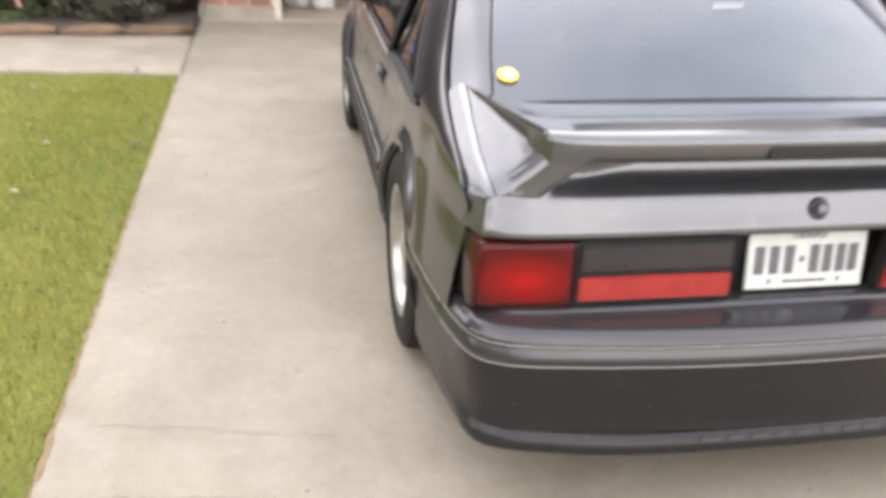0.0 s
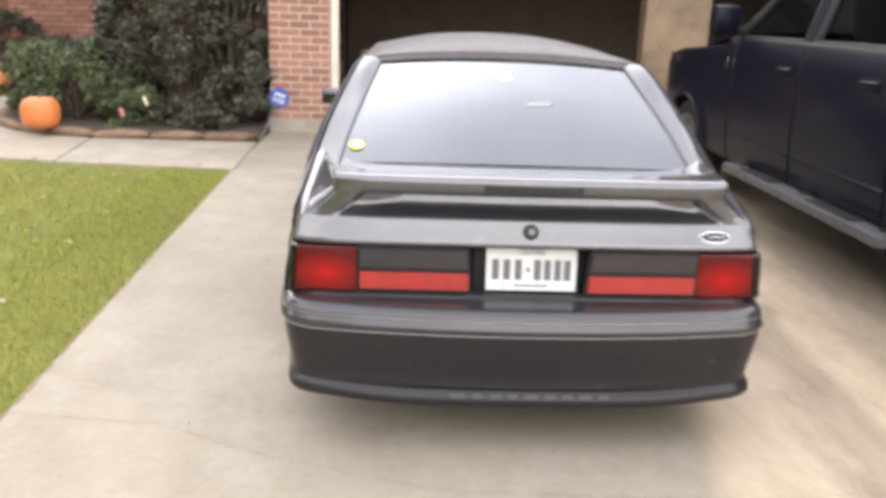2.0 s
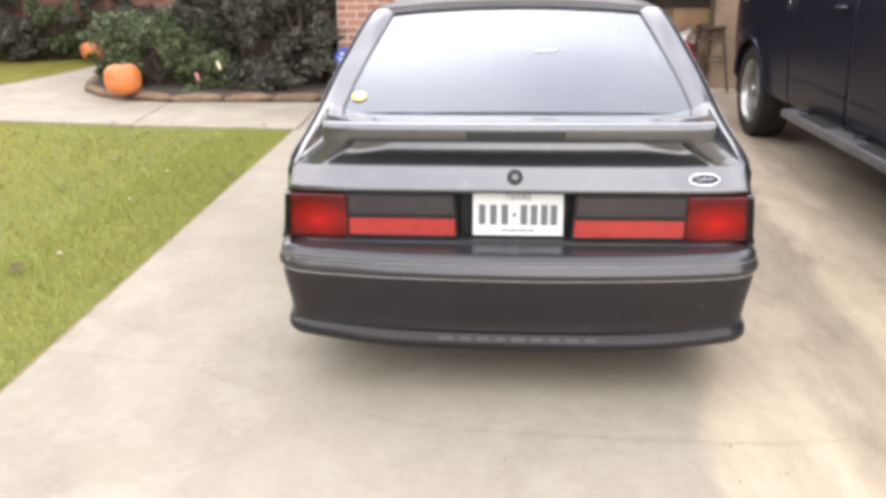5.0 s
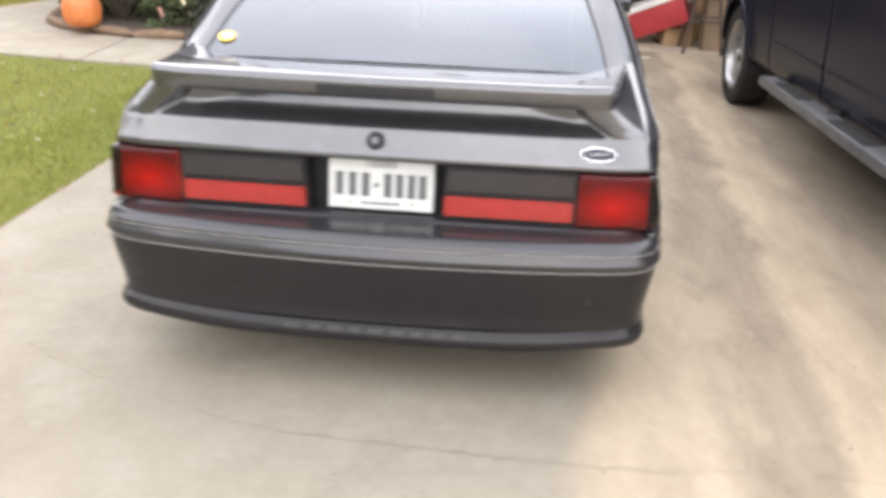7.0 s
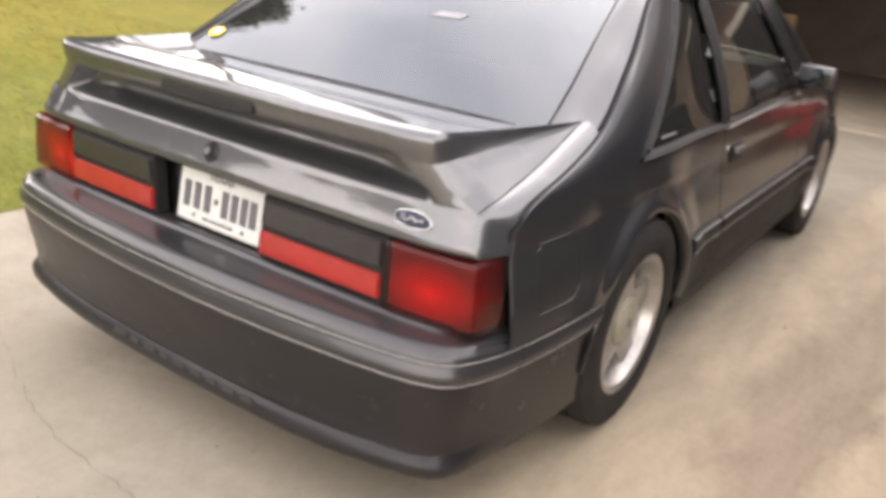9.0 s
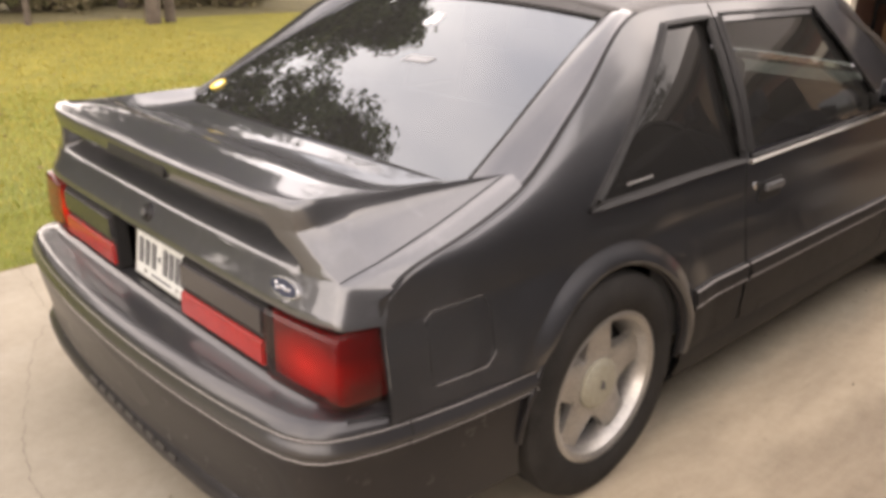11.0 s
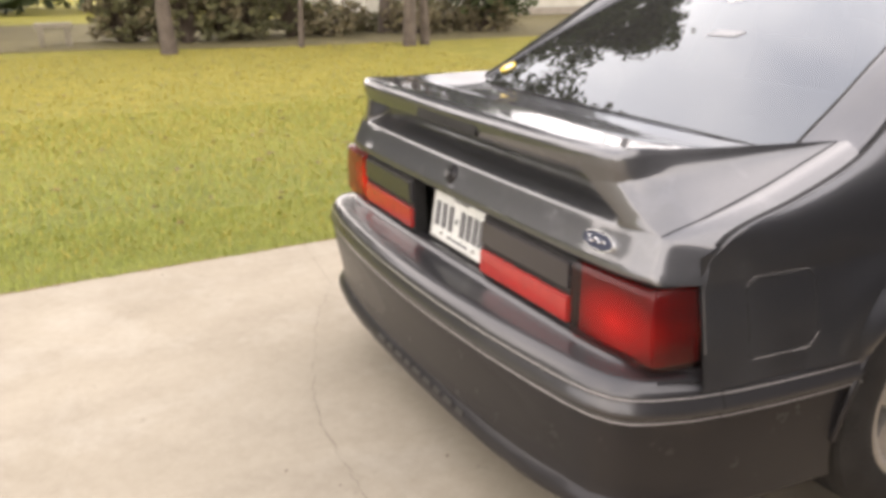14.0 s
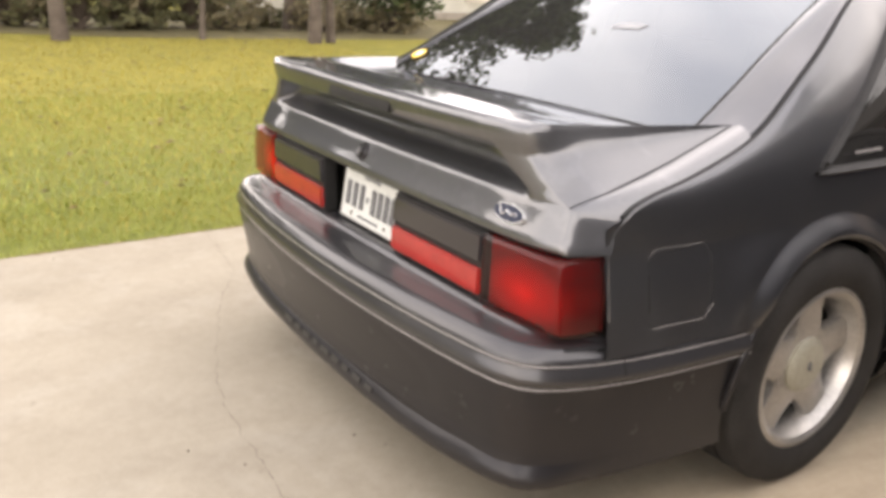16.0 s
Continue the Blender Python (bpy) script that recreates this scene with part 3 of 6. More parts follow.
def body_x(y, z):
    x = eased(z, PROF_Z, PROF_X) + plan(y)
    for c in WHEELS:
        r = math.hypot(y - c, z - HUB_Z)
        x += 0.012 * smoothstep(0.52, 0.40, r) * smoothstep(0.16, 0.42, z)
    return x


def upper(y, t):
    """The body side above z 0.70: t 0 to 1 up to the hatch seam, gutter or bonnet edge."""
    a = (body_x(y, 0.70), 0.70)
    c = (0.789 + plan(y) * 0.9, eased(y, SEAM_Y, CTRL_Z))
    e = (eased(y, SEAM_Y, SEAM_X), eased(y, SEAM_Y, SEAM_Z))
    return tuple((1 - t) ** 2 * p + 2 * t * (1 - t) * q + t * t * r for p, q, r in zip(a, c, e))


def side_x(y, z):
    if z <= 0.70:
        return body_x(y, z)
    pts = [upper(y, k / 24) for k in range(25)]
    return float(np.interp(z, [p[1] for p in pts], [p[0] for p in pts]))


LOW_Z = [0.17 + 0.53 * k / 44 for k in range(45)]


def side_panel(y0, y1, sign, keep_at, top=1.0, step=0.012):
    n = max(2, round((y1 - y0) / step))
    rows, cells = [], []
    for i in range(n + 1):
        y = y0 + (y1 - y0) * i / n
        row = [[body_x(y, z), y, z] for z in LOW_Z] + [[upper(y, top * k / 48)[0], y, upper(y, top * k / 48)[1]] for k in range(1, 49)]
        rows.append(row)

    def keep(i, j):
        q = [rows[i][j], rows[i + 1][j], rows[i][j + 1], rows[i + 1][j + 1]]
        y, z = sum(p[1] for p in q) / 4, sum(p[2] for p in q) / 4
        if any(math.hypot(y - c, z - HUB_Z) < ARCH_R for c in WHEELS):
            return False
        return keep_at(y, z)

    kept = {(i, j): keep(i, j) for i in range(n) for j in range(len(rows[0]) - 1)}
    for row in rows:
        for p in row:
            for c in WHEELS:
                r = math.hypot(p[1] - c, p[2] - HUB_Z)
                if r < ARCH_R + 0.012 and r > ARCH_R - 0.04:
                    p[1], p[2] = c + (p[1] - c) * ARCH_R / r, HUB_Z + (p[2] - HUB_Z) * ARCH_R / r
    return loft([[(sign * p[0], p[1], p[2]) for p in row] for row in rows], keep=lambda i, j: kept[i, j])


def no_bumper(y, z):
    return not (y < 0.50 and z < 0.50) and z > 0.2


def widened(quad, k):
    cy, cz = sum(p[0] for p in quad) / len(quad), sum(p[1] for p in quad) / len(quad)
    return [(cy + (y - cy) * k, cz + (z - cz) * k) for y, z in quad]


QUARTER_HOLE = widened(QUARTER_WIN, 1.03)


def quarter_keep(y, z):
    return no_bumper(y, z) and not inside(QUARTER_HOLE, y, z) and not (y > 1.2 and z < 0.225)


def door_keep(y, z):
    return z > 0.235 and not inside(DOOR_WIN, y, z)


def fender_keep(y, z):
    return z > 0.2 and not (y > 3.73 and z < 0.5)


def strip_on_side(points, sign, radius, proud, mat, name, parent, label="", flat=1.0, closed=False):
    pts = []
    seq = list(points) + ([points[0]] if closed else [])
    for (y1, z1), (y2, z2) in zip(seq, seq[1:]):
        n = max(1, int(math.hypot(y2 - y1, z2 - z1) / 0.03))
        pts += [(y1 + (y2 - y1) * k / n, z1 + (z2 - z1) * k / n) for k in range(n)]
    if not closed:
        pts.append(seq[-1])
    return part(name, tube([(sign * (side_x(y, z) + proud), y, z) for y, z in pts], radius, sides=6, flat=flat, closed=closed), mat, parent, label)


def pane_on_side(quad, sign, inset, n=16):
    """One smoothly bowed pane whose corners lie on the body side."""
    def between(s, t, v):
        return (1 - s) * ((1 - t) * v[0] + t * v[1]) + s * ((1 - t) * v[3] + t * v[2])

    ys, zs = [p[0] for p in quad], [p[1] for p in quad]
    xs = [side_x(p[0], p[1]) for p in quad]
    bow = side_x(between(0.5, 0.5, ys), between(0.5, 0.5, zs)) - between(0.5, 0.5, xs)
    rows = []
    for i in range(n + 1):
        s = i / n
        rows.append([(sign * (between(s, t, xs) + bow * 16 * s * (1 - s) * t * (1 - t) - inset), between(s, t, ys), between(s, t, zs)) for t in (j / n for j in range(n + 1))])
    return loft(rows)


for sign in (1, -1):
    quarter = thick(part("quarter_panel", side_panel(0.088, 1.482, sign, quarter_keep), PAINT, car), 0.004, 0.0)
    door = thick(part("door", side_panel(1.492, 2.64, sign, door_keep), PAINT, car), 0.004, 0.0)
    fender = thick(part("fender", side_panel(2.65, 4.14, sign, fender_keep), PAINT, car), 0.004, 0.0)
    for panel in (quarter, door, fender):
        panel.modifiers["thickness"].use_rim = False
    # dark backing that shows in the gaps between panels
    for y0, z0, z1 in ((1.487, 0.24, 0.83), (2.645, 0.24, 0.86)):
        part("door_gap", loft([[(sign * (side_x(y, z) - 0.006), y, z) for y in (y0 - 0.012, y0 + 0.012)] for z in np.linspace(z0, z1, 14)]), GAP, car)
    strip_on_side([(1.487, 0.24), (1.487, 0.82)], sign, 0.0035, -0.001, GAP, "shut_line", door)
    strip_on_side([(2.645, 0.24), (2.645, 0.86)], sign, 0.0035, -0.001, GAP, "shut_line", door)
    # windows with black surrounds
    part("quarter_window", pane_on_side(widened(QUARTER_WIN, 1.06), sign, 0.012), QUARTER_GLASS, quarter, "black-tinted quarter glass")
    strip_on_side([(0.715, 0.815), (1.472, 0.815), (1.45, 1.215), (1.205, 1.205)], sign, 0.019, 0.0, BLACK_TRIM, "window_trim", quarter, closed=True, flat=0.5)
    part("door_window", pane_on_side(widened(DOOR_WIN, 1.03), sign, 0.008), SIDE_GLASS, door, "greenish tinted door glass")
    strip_on_side([(1.515, 0.82), (2.575, 0.838), (2.165, 1.222), (1.525, 1.222)], sign, 0.012, 0.0, BLACK_TRIM, "window_trim", door, closed=True, flat=0.5)
    strip_on_side([(1.50, 0.806), (2.58, 0.826)], sign, 0.010, 0.006, ALLOY, "belt_moulding", door, "worn grey belt moulding", 0.7)
    # black pillar cover between the windows
    rows = [[(sign * (side_x(y, z) + 0.0035), y, z) for y in (1.448, 1.47, 1.484)] for z in np.linspace(0.825, 1.215, 12)]
    part("pillar_cover", loft(rows), BLACK_TRIM, quarter, "black pillar cover")
    rows = [[(sign * (side_x(y, z) + 0.0035), y, z) for y in (1.4935, 1.51, 1.538)] for z in np.linspace(0.835, 1.215, 12)]
    part("pillar_cover", loft(rows), BLACK_TRIM, door, "black pillar cover")
    # side mouldings with pale lines
    for y0, y1, owner in ((1.162, 1.478, quarter), (1.496, 2.636, door), (2.654, 2.95, fender)):
        rows = []
        for k in range(21):
            y = y0 + (y1 - y0) * k / 20
            full = 0.0 if k in (0, 20) else 1.0
            y += 0.002 * (k == 1) - 0.002 * (k == 19) + (-1 if k == 1 else 1 if k == 19 else 0) * (y1 - y0) / 20
            rows.append([(sign * (side_x(y, z) + d * full - 0.004 * (1 - full)), y, z) for z, d in ((0.435, 0.0), (0.44, 0.014), (0.468, 0.02), (0.496, 0.016), (0.502, 0.0))])
        part("side_moulding", loft(rows), CLADDING, owner, "charcoal side moulding with pale edge lines")
        strip_on_side([(y0, 0.498), (y1, 0.498)], sign, 0.0024, 0.0165, PINLINE, "pale_line", owner)
        strip_on_side([(y0, 0.452), (y1, 0.452)], sign, 0.0018, 0.0165, PINLINE, "pale_line", owner)
    # dark cladding below the mouldings
    for y0, y1, owner in ((1.172, 1.478, quarter), (1.496, 2.636, door), (2.654, 2.95, fender)):
        rows = [[(sign * (side_x(y, z) + 0.0045), y, z) for z in np.linspace(0.24, 0.437, 10)] for y in np.linspace(y0, y1, 16)]
        part("lower_cladding", loft(rows), CLADDING, owner, "dark lower cladding")
    # sill skirt behind and between the wheels
    rows = []
    for k in range(41):
        y = 1.15 + (2.95 - 1.15) * k / 40
        rows.append([(sign * (body_x(y, z) + d), y, z) for z, d in ((0.30, 0.002), (0.27, 0.014), (0.21, 0.018), (0.185, 0.012), (0.18, -0.03), (0.2, -0.1))])
    part("sill_skirt", loft(rows), CLADDING, car, "charcoal sill skirt")
    # wheel arch lips and inner wells
    for c in WHEELS:
        lip = []
        for k in range(37):
            a = radians(-4 + 188 * k / 36)
            y, z = c + ARCH_R * math.cos(a), HUB_Z + ARCH_R * math.sin(a)
            lip.append((sign * (body_x(y, max(0.2, z)) - 0.004), y, z))
        part("arch_lip", tube(lip, 0.008, sides=8), FASCIA, car)
        # rolled flare round the wheel opening
        rows = []
        last = 152 if c == WHEELS[0] else 182
        for k in range(53):
            deg = -2 + (last + 2) * k / 52
            a, full = radians(deg), smoothstep(last, last - 14, deg) if c == WHEELS[0] else 1.0
            row = []
            for dr, out in ((0.07, -0.002), (0.057, 0.002), (0.046, 0.007), (0.034, 0.013), (0.021, 0.018), (0.009, 0.0205), (0.001, 0.017), (-0.002, 0.009), (-0.001, -0.02)):
                y, z = c + (ARCH_R + dr) * math.cos(a), HUB_Z + (ARCH_R + dr) * math.sin(a)
                row.append((sign * (body_x(y, max(0.2, z)) + (out if out < 0 else out * full)), y, z))
            rows.append(row)
        part("arch_flare", loft(rows), PAINT, car, "rolled wheel arch flare")
        well = [[(sign * (0.875 - d), c + (ARCH_R + 0.015) * math.cos(a), HUB_Z + (ARCH_R + 0.015) * math.sin(a)) for d in (0.125, 0.18, 0.3)] for a in (radians(-2 + 184 * k / 24) for k in range(25))]
        part("wheel_well", loft(well), GAP, car)
    # door handle
    hy, hz = 1.64, 0.70
    base = part("door_handle", box((0.012, 0.15, 0.062), (sign * (side_x(hy, hz) + 0.002), hy, hz), bevel=0.004), BLACK_TRIM, door, "black door handle recess")
    part("lever", box((0.02, 0.11, 0.022), (sign * (side_x(hy, hz) + 0.012), hy + 0.01, hz + 0.012), bevel=0.006), STEP_METAL, base, "bright pull lever")
    part("lock", lathe([(0.0, 0.0), (0.012, 0.0), (0.012, 0.004), (0.0, 0.005)], "x", 16, (sign * (side_x(1.545, 0.725)), 1.545, 0.725)), CHROME, door)
    # mirror
    mirror = part("door_mirror", box((0.15, 0.1, 0.095), (sign * 0.87, 2.5, 0.92), bevel=0.03), PAINT, door, "charcoal door mirror")
    part("mirror_glass", box((0.125, 0.006, 0.072), (sign * 0.872, 2.448, 0.92), bevel=0.002), MIRROR_DARK, mirror, "mirror glass")
    part("mirror_foot", box((0.08, 0.07, 0.06), (sign * 0.79, 2.53, 0.885), bevel=0.015), BLACK_TRIM, mirror)

# filler flap on the quarter panel
FLAP = [(0.195, 0.545), (0.345, 0.545), (0.37, 0.57), (0.37, 0.675), (0.35, 0.697), (0.215, 0.697), (0.195, 0.68)]
strip_on_side(FLAP, 1, 0.0028, 0.0, GAP, "flap_gap", car, closed=True)
strip_on_side([(0.205, 0.541), (0.347, 0.541), (0.374, 0.568)], 1, 0.0014, 0.001, PINLINE, "flap_edge", car)
strip_on_side([(0.35, 0.701), (0.215, 0.701), (0.192, 0.684)], 1, 0.0012, 0.001, PINLINE, "flap_edge", car)

# roof, bonnet, windscreen
def across(y, xe, ze, crown, n=17, drop=0.0):
    return [(xe * u, y, ze + crown * (1 - abs(u) ** 2.4) - drop) for u in np.linspace(-1, 1, n)]


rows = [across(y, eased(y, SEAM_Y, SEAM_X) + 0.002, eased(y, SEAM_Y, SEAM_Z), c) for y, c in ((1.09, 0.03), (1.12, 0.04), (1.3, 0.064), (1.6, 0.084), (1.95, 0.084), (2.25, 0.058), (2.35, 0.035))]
roof = thick(part("roof", loft(rows), ROOF_PAINT, car, "charcoal roof toned down for its dark reflection"), 0.02)
rows = [across(y, x, z, c) for y, x, z, c in ((2.36, 0.585, 1.25, 0.03), (2.66, 0.65, 1.09, 0.045), (3.0, 0.715, 0.905, 0.04))]
part("windscreen", loft(rows), CLEAR_GLASS, car, "clear windscreen")
for sign in (1, -1):
    part("pillar", tube([(sign * 0.598, 2.37, 1.215), (sign * 0.665, 2.66, 1.075), (sign * 0.735, 3.02, 0.888)], 0.03, sides=8), PAINT, car)
rows = [across(y, eased(y, SEAM_Y, SEAM_X) + 0.001, eased(y, SEAM_Y, SEAM_Z), c) for y, c in ((3.01, 0.03), (3.3, 0.035), (3.7, 0.03), (4.07, 0.02), (4.2, 0.0))]
part("bonnet", loft(rows), PAINT, car)
rows = [[(u * (0.70 - 0.02 * k), 4.15 + 0.05 * math.cos(u * 1.4) - 0.01 * k, z) for u in np.linspace(-1, 1, 13)] for k, z in enumerate((0.745, 0.66, 0.55, 0.42, 0.28, 0.2))]
part("front_bumper", loft(rows), FASCIA, car)
part("underbody", box((1.36, 3.5, 0.12), (0, 2.1, 0.27), bevel=0.03), GAP, car)
part("boot_floor", box((1.3, 0.9, 0.3), (0, 0.52, 0.42), bevel=0.05), GAP, car)

# ---- hatch: frame, glass, wing, lower panel ----
GLASS_LOW, GLASS_TOP = (0.43, 0.892), (1.065, 1.222)


def glass_z(y, u=0.0):
    k = (y - GLASS_LOW[0]) / (GLASS_TOP[0] - GLASS_LOW[0])
    return GLASS_LOW[1] + (GLASS_TOP[1] - GLASS_LOW[1]) * k + 0.01 * math.sin(math.pi * min(1, max(0, k))) + 0.024 * (1 - u * u) * smoothstep(-0.5, 1.3, k)


def glass_half(y):
    return float(np.interp(y, [0.43, 0.6, 1.065], [0.655, 0.628, 0.53]))


rows = []
for k in range(25):
    y = GLASS_LOW[0] + (GLASS_TOP[0] - GLASS_LOW[0]) * k / 24
    rows.append([(glass_half(y) * u, y, glass_z(y, u) - 0.004) for u in np.linspace(-1, 1, 25)])
hatch_glass = part("rear_window", loft(rows), HATCH_GLASS, car, "dark-tinted sloping rear window that mirrors the sky")
for sign in (1, -1):
    rows = []
    for k in range(31):
        y = 0.40 + (1.10 - 0.40) * k / 30
        xs_, zs_ = eased(y, SEAM_Y, SEAM_X) - 0.006, eased(y, SEAM_Y, SEAM_Z) + 0.002
        xg = glass_half(max(0.43, min(1.065, y)))
        zg = glass_z(max(0.43, min(1.065, y)), 1) + (0 if y < 1.065 else 0.3 * (y - 1.065))
        rows.append([(sign * (xs_ + (xg - xs_) * t), y, zs_ + (zg - zs_) * t + 0.012 * math.sin(math.pi * t)) for t in (0, 0.12, 0.3, 0.5, 0.7, 0.88, 1)])
    thick(part("hatch_frame", loft(rows), PAINT, car), 0.02)
    part("window_seal", tube([(sign * (glass_half(y) + 0.004), y, glass_z(y, 1) - 0.001) for y in np.linspace(0.42, 1.066, 22)], 0.003, sides=6), BLACK_TRIM, hatch_glass)
    seam = [(sign * (eased(y, SEAM_Y, SEAM_X) - 0.002), y, eased(y, SEAM_Y, SEAM_Z) + 0.0015) for y in np.linspace(0.125, 1.10, 40)]
    part("hatch_seam", tube(seam, 0.0045, sides=6), GAP, car)
# raised bead added to stand in for the highlight along the quarter's edge
for sign in (1, -1):
    edge_pts = [(sign * (eased(y, SEAM_Y, SEAM_X) + 0.0055), y, eased(y, SEAM_Y, SEAM_Z) - 0.003) for y in np.linspace(1.06, 0.15, 34)]
    edge_pts += [(sign * (side_x(0.1, z) + 0.001), y, z) for y, z in ((0.126, 0.764), (0.108, 0.748), (0.1, 0.728), (0.096, 0.7), (0.094, 0.64), (0.094, 0.57))]
    part("edge_highlight", tube(edge_pts, 0.0022, sides=6), SKYLIT_PAINT, car)
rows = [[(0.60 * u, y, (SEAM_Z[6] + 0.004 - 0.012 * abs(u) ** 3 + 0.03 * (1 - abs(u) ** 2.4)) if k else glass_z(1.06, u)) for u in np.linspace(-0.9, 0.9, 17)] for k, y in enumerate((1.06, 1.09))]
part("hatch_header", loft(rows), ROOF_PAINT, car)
part("window_seal", tube([(glass_half(1.066) * u, 1.066, glass_z(1.066, u) + 0.001) for u in np.linspace(-1, 1, 21)], 0.0045, sides=6), BLACK_TRIM, hatch_glass)
part("window_seal", tube([(glass_half(0.43) * u, 0.428, glass_z(0.43, u) - 0.001) for u in np.linspace(-1, 1, 21)], 0.0022, sides=6), BLACK_TRIM, hatch_glass)

# the wing: one skin from the window's foot over the trailing edge into the recess and down to the lamps
# each entry: y, z, half width, inset that fades towards the ends
WING_TOP = [
    (0.43, 0.905, 0.716, 0), (0.36, 0.909, 0.702, 0), (0.30, 0.9135, 0.690, 0), (0.25, 0.9176, 0.680, 0), (0.21, 0.9207, 0.673, 0), (0.175, 0.9233, 0.666, 0), (0.14, 0.926, 0.660, 0), (0.11, 0.928, 0.655, 0), (0.065, 0.931, 0.6475, 0),
    (0.01, 0.9345, 0.641, 0), (-0.015, 0.9355, 0.638, 0), (-0.029, 0.933, 0.637, 0), (-0.037, 0.926, 0.637, 0), (-0.039, 0.915, 0.637, 0),
    (-0.034, 0.892, 0.637, 0), (-0.028, 0.879, 0.636, 0), (-0.018, 0.8725, 0.636, 0),
]
RECESS = [
    (-0.006, 0.871, 0.637, 0.02), (0, 0.869, 0.639, 0.0662), (0, 0.86, 0.648, 0.0655), (0, 0.85, 0.658, 0.0642), (0, 0.84, 0.669, 0.0627),
    (0, 0.829, 0.682, 0.0602), (0, 0.818, 0.695, 0.052), (-0.001, 0.808, 0.706, 0.033), (-0.002, 0.799, 0.724, 0.012), (-0.003, 0.7935, 0.733, 0.003),
]
PANEL_FACE = [
    (-0.006, 0.79, 0.738, 0), (-0.0085, 0.785, 0.740, 0), (-0.0125, 0.774, 0.743, 0), (-0.0205, 0.752, 0.747, 0), (-0.0315, 0.728, 0.750, 0),
    (-0.038, 0.714, 0.755, 0), (-0.034, 0.705, 0.757, 0), (0.01, 0.704, 0.752, 0),
]
WING = WING_TOP + RECESS + PANEL_FACE
rows = []
FOOT = 27
ENDS = [1 - 0.24 * k / 30 for k in range(31)]
for u in [-e for e in ENDS] + list(np.linspace(-0.74, 0.74, 41)) + ENDS[::-1]:
    row = []
    for y, z, half, inset in WING:
        # the slot under the wing ends in slanting cheeks
        end = 0.548 + 0.085 * smoothstep(0.875, 0.79, z)
        fade = 1 - smoothstep(end - 0.016, end + 0.02, abs(u) * half)
        bow = 0.010 * u * u + 0.026 * abs(u) ** 11
        dip = -float(np.interp(y, [-0.015, 0.03, 0.065, 0.11, 0.14, 0.17, 0.21, 0.26, 0.33, 0.43], [0, -0.002, -0.006, -0.009, -0.006, 0.004, 0.018, 0.028, 0.026, 0.014])) * (1 - abs(u) ** 9) if z > 0.9 else 0
        ridge = 0.015 * smoothstep(0.80, 1.0, abs(u)) * smoothstep(0.05, 0.43, y) if z > 0.9 else 0
        reach = smoothstep(0.84, 1.0, abs(u)) * max(0.0, y - 0.19) * 0.34 if z > 0.9 else 0
        if z < 0.9:
            # beyond the slot the wing's rear face runs down flush into the panel
            y = y * fade + (-0.037 + 0.031 * (0.9 - z) / 0.11) * (1 - fade) if z > 0.79 else y
        row.append((u * half, y + bow * (1 - smoothstep(0.1, 0.3, y)) + inset * fade * (1 - 0.35 * smoothstep(end - 0.14, end, abs(u) * half)) + reach, z + dip + ridge))
    rows.append(row)
WING_EDGE = rows[-1]
lid = loft(rows)


def turned(p, e, out=(0.012, 0.005)):
    """From a point on the rear face round a tight corner, then straight to the seam."""
    p, e = Vector(p), Vector(e)
    c = p + Vector((out[0], out[1], 0))
    q = c.lerp(e, 0.2)
    curve = [(1 - t) ** 2 * p + 2 * t * (1 - t) * c + t * t * q for t in (0.2, 0.4, 0.6, 0.8, 1.0)]
    return [tuple(v) for v in curve + [q.lerp(e, t) for t in (0.25, 0.5, 0.75, 1.0)]]


